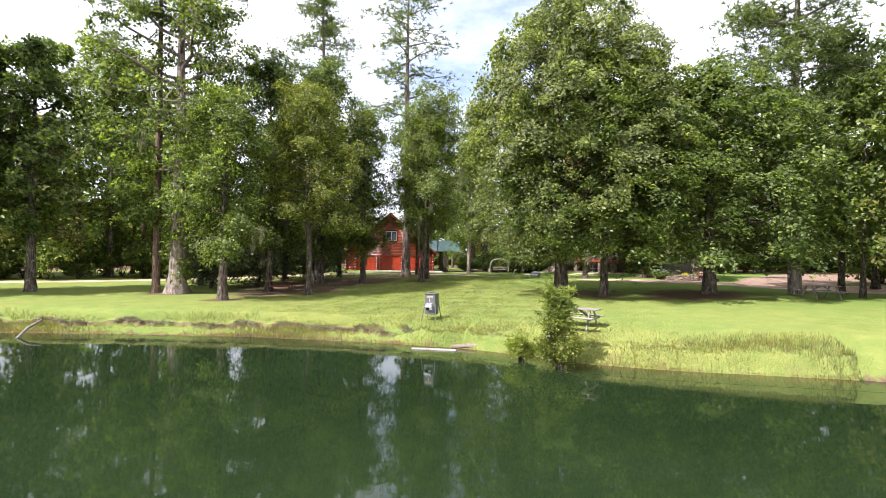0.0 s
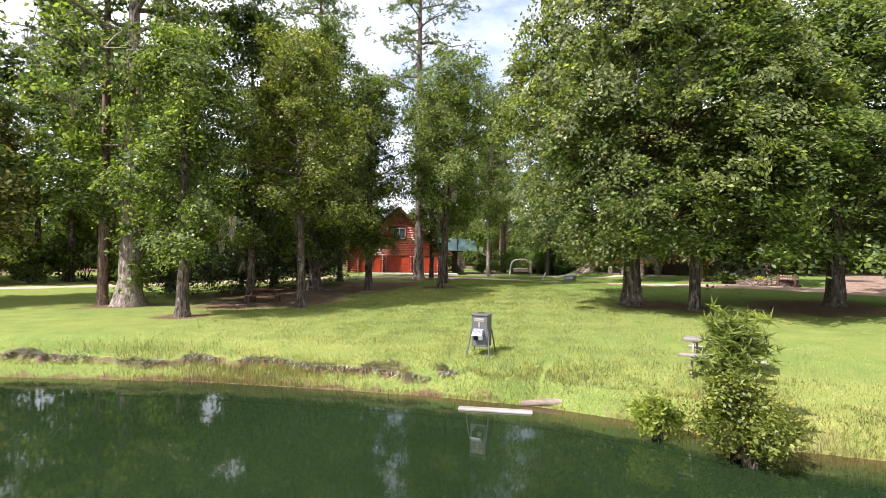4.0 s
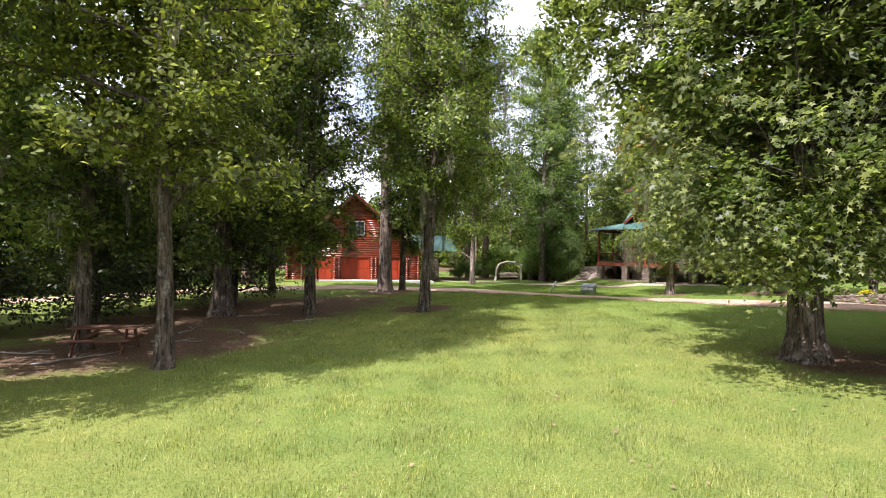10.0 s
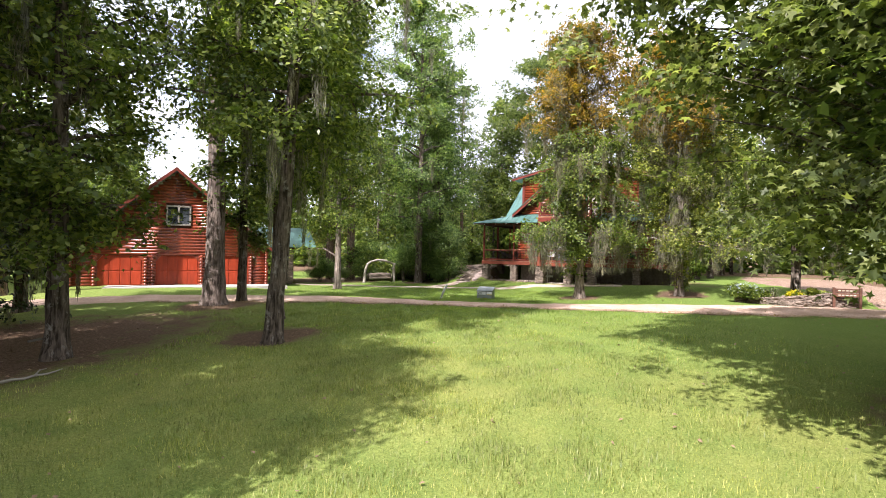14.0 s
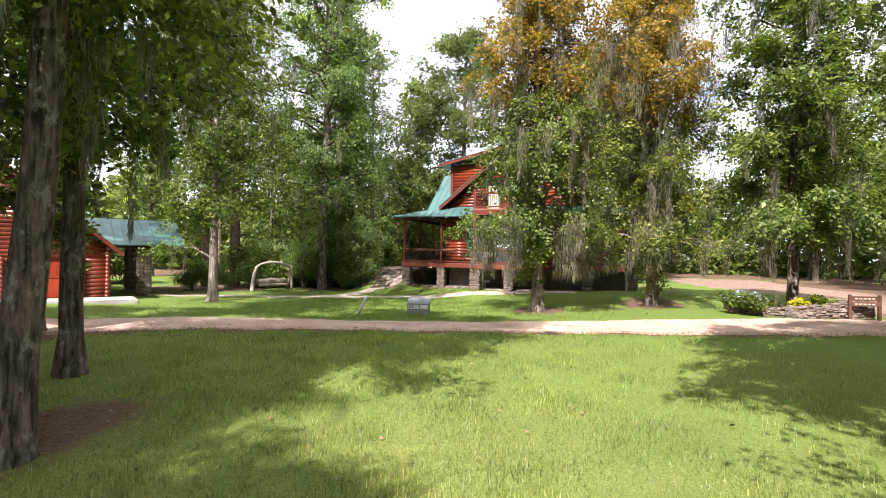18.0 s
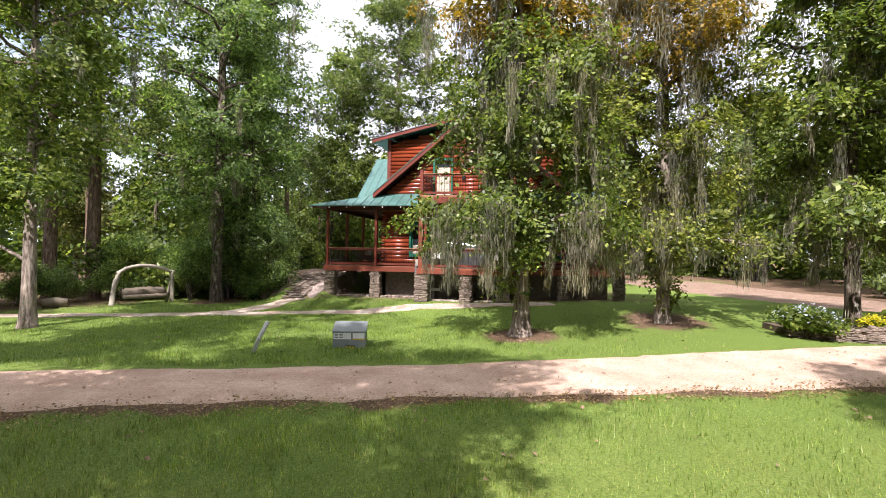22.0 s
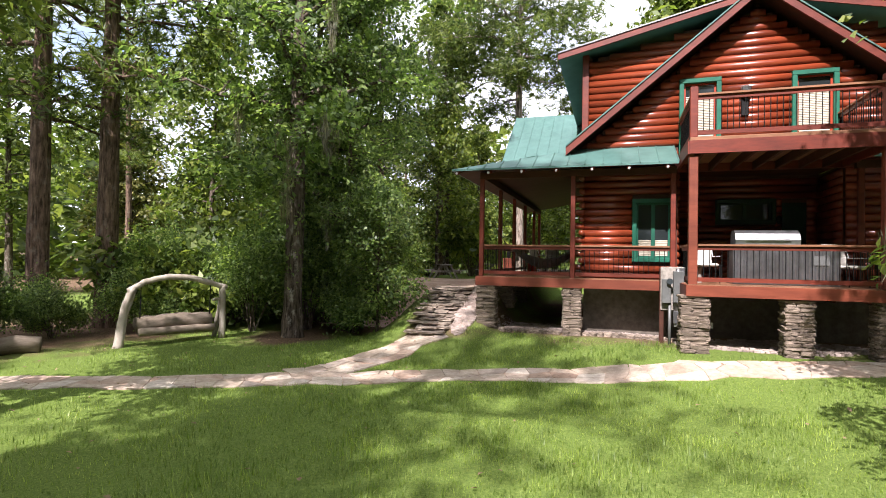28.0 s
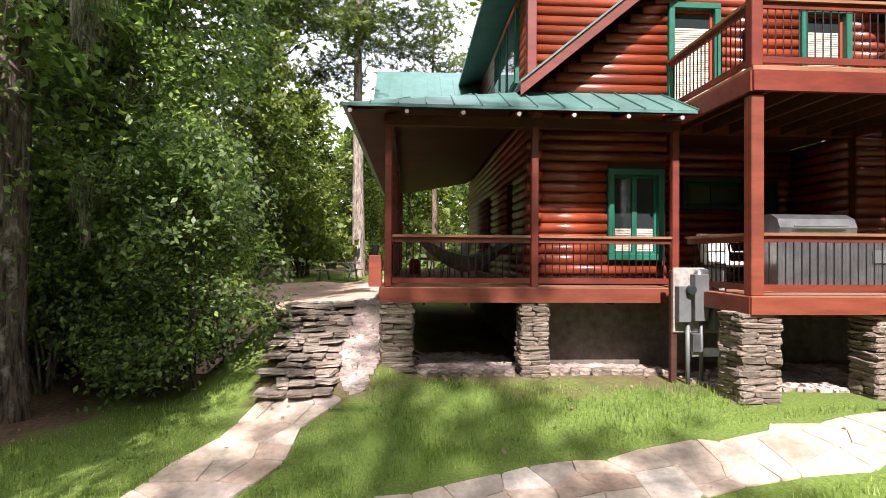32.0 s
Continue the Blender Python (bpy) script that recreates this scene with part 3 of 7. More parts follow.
def ground_sheet():
    def axis(lo, hi, step):
        inner = np.arange(lo, hi + 1e-6, step)
        out = hi + np.cumsum(1.0 * 1.28 ** np.arange(1, 27))
        return np.concatenate([(lo - (out - hi))[::-1], inner, out])

    xs, ys = axis(-8, 70, 0.34), axis(-4, 66, 0.34)
    X, Y = np.meshgrid(xs, ys, indexing="ij")
    S = shore_distance(X, Y)
    # the bank has a finer sheet of its own
    Z = ground_z(X, Y) - 0.16 * smoothstep(-1.0, -0.5, S) * (1 - smoothstep(1.3, 1.75, S)) * smoothstep(-9, -7, X) * (1 - smoothstep(20.5, 22, X))
    v = np.stack([X, Y, Z], -1).reshape(-1, 3)
    nx, ny = X.shape
    i = np.arange(nx * ny).reshape(nx, ny)
    f = np.stack([i[:-1, :-1], i[1:, :-1], i[1:, 1:], i[:-1, 1:]], -1).reshape(-1, 4)
    me = fast_mesh("ground", v, f, LAWN, True)
    at = me.attributes.new("litter", "FLOAT", "POINT")
    at.data.foreach_set("value", litter_at(X, Y).astype(np.float32).ravel())
    return tagged(new("ground", me), "sunlit mown lawn with leaf litter under the trees", "lawn", "", "structure")


ground_sheet()


def bank_sheet():
    """The crumbling bank along the pond, finer than the lawn."""
    line = [(-7.5, 38.1)] + SHORE[3:13]
    P = []
    for (ax, ay), (bx, by) in zip(line, line[1:]):
        n = int(math.hypot(bx - ax, by - ay) / 0.13)
        P += [(ax + (bx - ax) * k / n, ay + (by - ay) * k / n) for k in range(n)]
    P = np.array(P)
    D = np.gradient(P, axis=0)
    for _ in range(14):
        D[1:-1] = (D[:-2] + D[1:-1] * 2 + D[2:]) / 4
    D /= np.linalg.norm(D, axis=1)[:, None]
    s = np.concatenate([np.linspace(-0.8, 0.1, 10), np.linspace(0.15, 1.15, 21), np.linspace(1.25, 2.0, 7)])
    X = P[:, 0][:, None] - D[:, 1][:, None] * s
    Y = P[:, 1][:, None] + D[:, 0][:, None] * s
    Z = ground_z(X, Y) - 0.05 * (s > 1.8)
    i = np.arange(X.size).reshape(X.shape)
    f = np.stack([i[:-1, :-1], i[1:, :-1], i[1:, 1:], i[:-1, 1:]], -1).reshape(-1, 4)
    me = fast_mesh("bank", np.stack([X, Y, Z], -1).reshape(-1, 3), f, LAWN, True)
    S = shore_distance(X, Y)
    lip = lip_distance(X, Y, S)
    face = smoothstep(-0.07, 0.0, lip) * (1 - smoothstep(0.12, 0.2, lip)) * (1 - smoothstep(13.0, 14.4, X))
    bare = np.maximum(0.6 * face, np.where(X > 13.2, 0.4, 0.6) * (1 - smoothstep(0.02, 0.3, S + 0.1 * np.sin(3.7 * X - 2.9 * Y))))
    at = me.attributes.new("litter", "FLOAT", "POINT")
    at.data.foreach_set("value", bare.astype(np.float32).ravel())
    return tagged(new("bank", me), "crumbling earth bank with matted dead grass", "bank", "", "structure")


bank_sheet()

pond = Geo()
pond.add([(-400, -400, WATER_Z), (400, -400, WATER_Z), (400, 400, WATER_Z), (-400, 400, WATER_Z)], [(0, 1, 2, 3)])
# only the part of the sheet that the bank leaves open shows above the ground
def water_margin():
    """The shoal along the near bank, where the brown bed shows through."""
    line = [(-7.5, 38.1)] + SHORE[3:13]
    P = []
    for (ax, ay), (bx, by) in zip(line, line[1:]):
        n = int(math.hypot(bx - ax, by - ay) / 0.3)
        P += [(ax + (bx - ax) * k / n, ay + (by - ay) * k / n) for k in range(n)]
    P = np.array(P)
    D = np.gradient(P, axis=0)
    for _ in range(8):
        D[1:-1] = (D[:-2] + D[1:-1] * 2 + D[2:]) / 4
    D /= np.linalg.norm(D, axis=1)[:, None]
    s = np.linspace(-1.7, 0.3, 14)
    X, Y = P[:, 0][:, None] - D[:, 1][:, None] * s, P[:, 1][:, None] + D[:, 0][:, None] * s
    i = np.arange(X.size).reshape(X.shape)
    f = np.stack([i[:-1, :-1], i[1:, :-1], i[1:, 1:], i[:-1, 1:]], -1).reshape(-1, 4)
    me = fast_mesh("water_margin", np.stack([X, Y, np.full(X.shape, WATER_Z + 0.004)], -1).reshape(-1, 3), f, WATER)
    reach = 0.5 + 0.7 * smoothstep(11.5, 14.0, X) + 0.2 * np.sin(1.3 * X + 2.1 * Y)
    at = me.attributes.new("shoal", "FLOAT", "POINT")
    at.data.foreach_set("value", (0.85 * smoothstep(-1.0, 0.0, s / reach)).astype(np.float32).ravel())
    return tagged(new("water_margin", me), "shallow brown water over the muddy edge", "pond edge", "", "structure")


water_margin()
structure("water", pond, WATER, "still dark green pond water mirroring the trees", "pond")


def strip(name, line, widths, mat, label, category, lift=0.02, seed=1):
    """A ribbon laid over the ground along a centre line, with an uneven edge."""
    rng = random.Random(seed)
    pts = []
    for (ax, ay), (bx, by), wa, wb in zip(line, line[1:], widths, widths[1:]):
        n = max(2, int(math.hypot(bx - ax, by - ay) / 0.5))
        for k in range(n):
            t = k / n
            pts.append((ax + (bx - ax) * t, ay + (by - ay) * t, wa + (wb - wa) * t))
    g, cols = Geo(), 9
    verts, faces = [], []
    for k, (x, y, w) in enumerate(pts):
        x2, y2, _ = pts[min(k + 1, len(pts) - 1)]
        x1, y1, _ = pts[max(k - 1, 0)]
        l = math.hypot(x2 - x1, y2 - y1) or 1
        nx, ny = -(y2 - y1) / l, (x2 - x1) / l
        el, er = rng.uniform(-0.16, 0.16), rng.uniform(-0.16, 0.16)
        for c in range(cols):
            s = c / (cols - 1) * 2 - 1
            o = s * w / 2 + (el if c == 0 else er if c == cols - 1 else 0)
            px, py = x + nx * o, y + ny * o
            sink = -0.035 if c in (0, cols - 1) else lift
            verts.append((px, py, gz(px, py) + sink))
    for k in range(len(pts) - 1):
        for c in range(cols - 1):
            a = k * cols + c
            faces.append((a, a + cols, a + cols + 1, a + 1))
    g.add(verts, faces)
    return structure(name, g, mat, label, category, True)


strip("road", [(-20, 66), (2, 57), (14, 57), (24, 55), (31.5, 49.8), (34.2, 45.8), (36.6, 42.4), (39.0, 37.0), (41.6, 29.5), (44.4, 22.5), (47.5, 15.5), (54, 4), (64, -12)],
      [2.6, 2.6, 2.8, 3.0, 3.3, 3.4, 3.5, 3.6, 3.9, 3.9, 4.0, 4.0, 4.0], ROAD, "pale sandy unpaved drive with leaf scraps", "road", 0.022, 5)
strip("road_branch", [(46.5, 17.4), (52, 16.9), (60, 18.2), (70, 21.0), (84, 22.5)], [6.2, 8.4, 9.2, 10.0, 10.0], ROAD_SHADED, "sandy drive leading behind the house, shade put into its colour", "road", 0.03, 6)
slab = Geo()
slab.slab([(33.0, 56.2), (41.2, 50.6), (42.3, 52.2), (34.1, 57.8)], 0.55, 0.86)
structure("pavement_garage", slab, CONCRETE, "pale concrete apron before the garage doors", "pavement")

# ---- trees ----
def leaf_quads(name, centres, size, rng, mat, flat=0.55, long=1.6, axis=None):
    """Small pointed leaves, folded along the midrib: two triangles each, one island a leaf."""
    n = len(centres)
    nrm = rng.normal(size=(n, 3))
    if axis is None:
        nrm[:, 2] = np.abs(nrm[:, 2]) + flat * 1.6
    else:
        nrm = nrm * 0.4 + axis
    nrm /= np.linalg.norm(nrm, axis=1)[:, None]
    a = rng.normal(size=(n, 3))
    a -= (a * nrm).sum(1)[:, None] * nrm
    a /= np.linalg.norm(a, axis=1)[:, None]
    b = np.cross(nrm, a)
    s = size * rng.uniform(0.6, 1.35, n)[:, None]
    l, w = a * s * long * 0.5, b * s * 0.5
    mid = nrm * s * 0.16
    v = np.stack([centres - l, centres + w * 0.9 - l * 0.1 + mid, centres + l, centres - w * 0.9 - l * 0.1 + mid], 1).reshape(-1, 3)
    i = np.arange(n)[:, None] * 4
    f = np.concatenate([i + [0, 1, 2, 3]], 1)
    return fast_mesh(name, v, f, mat)


def leaf_stars(name, centres, size, rng, mat, axis):
    """Five-pointed sweetgum leaves, hanging a little at the tips, one island a leaf."""
    n = len(centres)
    nrm = rng.normal(size=(n, 3)) * 0.4 + axis
    nrm /= np.linalg.norm(nrm, axis=1)[:, None]
    a = rng.normal(size=(n, 3))
    a -= (a * nrm).sum(1)[:, None] * nrm
    a /= np.linalg.norm(a, axis=1)[:, None]
    b = np.cross(nrm, a)
    r = size * rng.uniform(0.55, 1.1, n)[:, None]
    v = []
    for k in range(10):
        ang = radians((90, 118, 152, 178, 222, 270, 318, 2, 28, 62)[k])
        reach = (0.62, 0.24, 0.56, 0.22, 0.46, 0.13, 0.46, 0.22, 0.56, 0.24)[k]
        v.append(centres + (a * math.cos(ang) + b * math.sin(ang)) * r * reach - nrm * r * (0.1 if reach > 0.4 else 0.0))
    return fast_mesh(name, np.stack(v, 1).reshape(-1, 3), np.arange(10 * n).reshape(-1, 10), mat)


def needle_tufts(name, centres, size, rng, mat, per=10):
    """Sprays of long thin needles out of each centre."""
    n = len(centres) * per
    c = np.repeat(centres, per, 0)
    d = rng.normal(size=(n, 3))
    d[:, 2] = d[:, 2] * 0.7 + 0.25
    d /= np.linalg.norm(d, axis=1)[:, None]
    w = np.cross(d, rng.normal(size=(n, 3)))
    w /= np.linalg.norm(w, axis=1)[:, None]
    l = size * rng.uniform(0.6, 1.2, n)[:, None]
    wd = w * size * 0.085
    v = np.stack([c - wd, c + wd, c + d * l], 1).reshape(-1, 3)
    return fast_mesh(name, v, np.arange(3 * n).reshape(-1, 3), mat)


def moss_strands(name, anchors, rng, mat, per=120, length=1.1, spread=0.16):
    """Beards of hanging moss: short woolly wisps crowded along a tapering hanging core."""
    P, L, W = [], [], []
    for ax, ay, az in anchors:
        deep = min(length * rng.uniform(0.25, 1.0) ** 1.2 * 1.25, max(0.3, az - 1.5))
        n = int(per * deep * rng.uniform(0.7, 1.3)) + 12
        t = rng.uniform(0, 1, n) ** 1.15
        wide = spread * rng.uniform(0.6, 1.5) * (1 - 0.72 * t) * (1 + 0.35 * np.sin(t * 9 + rng.uniform(0, 6)))
        lie = rng.uniform(0, math.pi)
        u, v = np.clip(rng.normal(0, 0.6, (2, n)), -1.3, 1.3) * wide
        sway = 0.07 * np.sin(t * rng.uniform(2, 6) + rng.uniform(0, 6))
        P.append(np.stack([ax + 1.6 * u * math.cos(lie) - 0.7 * v * math.sin(lie) + sway, ay + 1.6 * u * math.sin(lie) + 0.7 * v * math.cos(lie) + sway, az + 0.08 - t * deep], 1))
        L.append(rng.uniform(0.12, 0.42, n))
        W.append(rng.uniform(0.004, 0.01, n))
    P, L, W = np.concatenate(P), np.concatenate(L)[:, None], np.concatenate(W)[:, None]
    n = len(P)
    a = rng.uniform(0, math.pi, n)
    side = np.stack([np.cos(a), np.sin(a), np.zeros(n)], 1) * W
    down = np.array([0, 0, -1.0])
    mid = P + down * L * 0.5 + rng.normal(0, 0.022, (n, 3))
    end = P + down * L + rng.normal(0, 0.03, (n, 3))
    v = np.stack([P - side * 0.5, P + side * 0.5, mid + side, mid - side, end], 1)
    i = np.arange(n)[:, None] * 5
    f = np.stack([i + [0, 1, 2], i + [0, 2, 3], i + [3, 2, 4]], 1).reshape(-1, 3)
    return fast_mesh(name, v.reshape(-1, 3), f, mat)


def crown_shape(kind, t):
    """Relative reach of the limbs at height t (0 crown base, 1 top)."""
    if kind == "round":
        return max(0.12, math.sqrt(max(0.0, 1 - (1.55 * t - 0.62) ** 2 / 0.9)))
    if kind == "broad":
        return max(0.15, (1 - t ** 2.2) ** 0.6) * (0.8 + 0.2 * min(1, t * 6))
    if kind == "column":
        return 0.62 + 0.38 * math.sin(3.1 * min(1, t * 1.05)) if t < 0.9 else 0.55
    return 1 - 0.8 * t


def build_tree(name, seed, H, hb, R, tr, kind="round", leaves=24000, leaf=0.16, mat=None, bark=None, lean=(0, 0), limbs=30, moss=0, moss_len=1.1,
               label="", flare=1.6, top_mat=None, droop=0.15, low=None, clump=0.36, group="", bare=0.0, needle=False, vines=0, one_sided=None, twigs=True,
               shell=None, outer=0, outer_leaf=0.13, outer_clump=0.6, tier=0.0, star=0.0, moss_wide=0.16):
    """A broadleaf or needle tree at the origin: trunk with limbs, crown of leaf sprays, and beards of moss."""
    rng = np.random.default_rng(seed)
    rr = random.Random(seed)
    g = Geo()
    n = 14
    path, radii = [], []
    wx, wy = rr.uniform(-1, 1), rr.uniform(-1, 1)
    for k in range(n + 1):
        t = k / n
        z = -0.25 + t * (H * 0.96 + 0.25)
        sway = 0.02 * H * math.sin(t * 3.4 + wx * 3) * t
        path.append((lean[0] * t * H + sway * wx, lean[1] * t * H + sway * wy, z))
        fl = 1 + (flare - 1) * math.exp(-max(0, z) / (0.9 * tr + 0.25))
        radii.append(tr * fl * (1 - 0.88 * t ** 1.15) + 0.012)
    # extra rings at the foot for the root flare
    g2 = []
    for z in (-0.25, 0.0, 0.15, 0.4, 0.8, 1.4):
        t = (z + 0.25) / (H * 0.96 + 0.25)
        fl = 1 + (flare - 1) * math.exp(-max(0, z) / (0.9 * tr + 0.25))
        g2.append(((lean[0] * t * H, lean[1] * t * H, z), tr * fl))
    keep = [(p, r) for p, r in zip(path, radii) if p[2] > 1.9]
    allp = g2 + keep
    g.tube([p for p, _ in allp], [r for _, r in allp], 14, True, 0.09, rr)
    clumps, tops, hang, beard, boughs, skin = [], [], [], [], [], []

    def trunk_at(z):
        t = (z + 0.25) / (H * 0.96 + 0.25)
        s = 0.02 * H * math.sin(t * 3.4 + wx * 3) * t
        return Vector((lean[0] * t * H + s * wx, lean[1] * t * H + s * wy, z)), tr * (1 - 0.88 * t ** 1.15) + 0.012

    az = rr.uniform(0, 6.28)
    for i in range(limbs):
        t = (i + rr.random() * 0.8) / limbs
        z = hb + (H - hb) * (t ** 0.92) * 0.97
        az += 2.39996 + rr.uniform(-0.5, 0.5)
        reach = R * crown_shape(kind, t) * rr.uniform(0.72, 1.12)
        if one_sided is not None:
            reach *= 1 + 0.45 * math.cos(az - one_sided)
        if rr.random() < bare:
            reach *= 0.35
        p0, r0 = trunk_at(z * 0.97)
        rise = (0.18 + 0.75 * t) * (1.0 if not needle else 0.45)
        d = Vector((math.cos(az), math.sin(az), rise)).normalized()
        pts, rad = [p0], [max(0.02, min(r0 * 0.62, 0.02 + 0.018 * reach))]
        seg = 5
        for s in range(1, seg + 1):
            u = s / seg
            q = p0 + d * (reach * u) + Vector((0, 0, -droop * reach * u * u)) + Vector((rr.uniform(-1, 1), rr.uniform(-1, 1), rr.uniform(-0.6, 0.6))) * (0.06 * reach)
            pts.append(q)
            rad.append(rad[0] * (1 - 0.86 * u))
        g.tube(pts, rad, 5 if twigs else 3, False)
        bag = tops if (top_mat is not None and z > H * 0.55) else clumps
        for s in range(1, seg + 1):
            u = s / seg
            if u < 0.35 and rr.random() < 0.55:
                continue
            q = pts[s]
            m = 2 if s < seg else 1
            for _ in range(m):
                side = Vector((rr.gauss(0, 1), rr.gauss(0, 1), rr.gauss(0, 0.55))).normalized()
                tw = q + side * (reach * rr.uniform(0.14, 0.34)) + Vector((0, 0, 0.02 * reach))
                if twigs:
                    g.tube([q, (q + tw) / 2 + Vector((0, 0, 0.03 * reach)), tw], [rad[s] * 0.7 + 0.006, rad[s] * 0.4 + 0.004, 0.003], 3, False)
                for w in (0.5, 0.8, 1.05):
                    e = q.lerp(tw, w)
                    bag.append(e + Vector((rr.gauss(0, 0.2), rr.gauss(0, 0.2), rr.gauss(0, 0.15))))
                if rr.random() < 0.6:
                    hang.append(tw)
            bag.append(q)
            if s >= 2:
                hang.append(q - Vector((0, 0, rad[s])))
    for cx, cy, cz, cr, num in (low or ()):
        # a low leafy bough that leaves the trunk and ends in a spray of leaves
        p0, r0 = trunk_at(max(1.4, cz * 0.8))
        e = Vector((cx, cy, cz))
        g.tube([p0, p0.lerp(e, 0.5) + Vector((0, 0, 0.3)), e], [0.07, 0.05, 0.015], 5, False)
        for _ in range(num):
            v = Vector((rr.gauss(0, 1), rr.gauss(0, 1), rr.gauss(0, 0.4)))
            c = e + v * cr * 0.5
            (boughs if star else clumps).append(c)
            beard.append(c)
            if rr.random() < 0.5:
                g.tube([e.lerp(p0, 0.15), (e + c) / 2, c], [0.02, 0.012, 0.004], 3, False)
    # the outer crown: leafy ends of many branches over a lobed dome
    for cx, cy, z0, z1, reach, num in (shell or ()):
        lobes = [(rr.uniform(0, 6.28), rr.uniform(0, 6.28)) for _ in range(3)]
        while num > 0:
            t, a = rr.random(), rr.uniform(0, 6.28)
            foot = 0.5 + 0.42 * min(1.0, max(0.0, math.cos(a - 3.5) + 0.35))
            prof = (1 - t ** 2.3) ** 0.55 * (foot + (1 - foot) * min(1.0, t * 2.8))
            if rr.random() > prof + 0.12:
                continue
            lobe = 1 + 0.08 * math.sin(3 * a + lobes[0][0] + 2 * t) + 0.07 * math.sin(5 * a - 6 * t + lobes[1][0]) + 0.06 * math.sin(9 * a + 11 * t)
            d = reach * prof * lobe * (1 - 0.34 * rr.random() ** 1.6)
            e = Vector((cx + math.cos(a) * d, cy + math.sin(a) * d, z0 + (z1 - z0) * t + rr.uniform(-0.25, 0.25)))
            (boughs if star and e.z < 8.0 and 1.2 < a < 3.9 else skin).append(e)
            num -= 1
            if num % 3 == 0:
                p0, r0 = trunk_at(max(hb * 0.8, e.z - 0.45 * d))
                g.tube([p0.lerp(e, 0.25), p0.lerp(e, 0.62) + Vector((0, 0, 0.05 * d)), e], [0.028, 0.02, 0.005], 3, False)
                hang.append(e)
    for _ in range(vines):
        z = rr.uniform(0.6, hb + 2)
        p, r = trunk_at(z)
        a = rr.uniform(0, 6.28)
        clumps.append(p + Vector((math.cos(a), math.sin(a), 0)) * (r + 0.12))
    root = thing(name, (0, 0, 0), 0, label, "tree", group)
    part("trunk", g, bark, root, "", True)

    def foliage(pts, count, m, nm, leaf=leaf, clump=clump, stars=False):
        if not pts:
            return
        c = np.array([tuple(p) for p in pts])
        if needle:
            cc = c[rng.integers(0, len(c), count)] + rng.normal(size=(count, 3)) * [clump, clump, clump * 0.5]
            part(nm, needle_tufts(nm, cc, leaf, rng, m), m, root)
            return
        # each spray is a shallow tilted dish of leaves that face much the same way
        fill = 0.25 + rng.uniform(0, 1, len(c)) ** 2.0
        k = rng.choice(len(c), count, p=fill / fill.sum())
        face = rng.normal(size=(len(c), 3)) * (0.5 - 0.3 * tier) + [0, 0, 0.75 + 0.8 * tier]
        face[:, :2] += 0.5 * c[:, :2] / (np.linalg.norm(c[:, :2], axis=1)[:, None] + 0.3)
        face /= np.linalg.norm(face, axis=1)[:, None]
        off = np.clip(rng.normal(size=(count, 3)), -1.7, 1.7)
        off -= 0.68 * (off * face[k]).sum(1)[:, None] * face[k]
        size = clump * rng.uniform(0.55, 1.15, len(c))[k]
        cc = c[k] + off * size[:, None]
        cc[:, 2] = np.maximum(cc[:, 2] - 0.22 * (off[:, 0] ** 2 + off[:, 1] ** 2) * size, 0.3)
        part(nm, (leaf_stars if stars else leaf_quads)(nm, cc, leaf, rng, m, axis=face[k]), m, root)

    tot = len(clumps) + len(tops)
    foliage(clumps, int(leaves * len(clumps) / tot), mat, "crown")
    foliage(tops, int(leaves * len(tops) / tot), top_mat, "crown_top")
    foliage(skin, outer, mat, "outer_crown", outer_leaf, outer_clump)
    foliage(boughs, len(boughs) * 45, mat, "low_bough", star, clump * 0.9, True)
    if moss:
        rr.shuffle(hang)
        hang = beard[::7] + hang
        part("moss", moss_strands("moss", [tuple(p) for p in hang[:moss]], rng, MOSS, 170 if twigs else 36, moss_len, moss_wide), MOSS, root, "hanging beards of grey-green moss")["kind"] = "stuff"
    return root


def put(tree, x, y, turn=0.0, size=1.0):
    """Set a tree down on the ground, turned and sized."""
    tree.matrix_basis = pose(x, y, gz(x, y) - 0.04, 0, 0, turn) @ Matrix.Diagonal((size, size, size, 1))
    return tree


put(build_tree("sweetgum_tree", 11, 25, 5.0, 6.4, 0.50, "column", 34000, 0.16, LEAF_GREEN, BARK_PALE, limbs=44, moss=26, flare=1.9, vines=60,
               label="tall broad-crowned green tree with a thick pale flared trunk"), 9.2, 39.5)
put(build_tree("pine_tree", 12, 31, 19.0, 3.4, 0.25, "round", 2600, 0.34, NEEDLE, BARK_PINE, limbs=16, flare=1.3, needle=True, clump=0.5,
               label="very tall pine with a bare straight trunk"), 8.2, 40.9)
put(build_tree("young_sweetgum_tree", 13, 13, 2.7, 3.0, 0.24, "column", 26000, 0.11, LEAF_GREEN, BARK, limbs=28, flare=1.6, moss=6, star=0.13,
               low=[(1.2, -1.6, 4.2, 1.5, 16), (-1.0, -1.4, 3.6, 1.3, 12)], label="leafy young tree on the lawn by the bank"), 10.3, 33.5)
put(build_tree("dark_tree", 14, 17, 3.0, 3.9, 0.22, "column", 32000, 0.125, LEAF_DARK, BARK, limbs=40, moss=30, moss_len=1.8, label="slender dark-leaved tree among dead branches"), 15.0, 38.4)
put(build_tree("yellow_green_tree", 15, 14.5, 4.6, 4.3, 0.2, "broad", 34000, 0.1, LEAF_YELLOW, BARK, limbs=34, moss=8,
               low=[(0.8, -1.2, 5.0, 1.3, 12)], label="tree with bright yellow-green leaves and a grey trunk"), 16.0, 33.9)
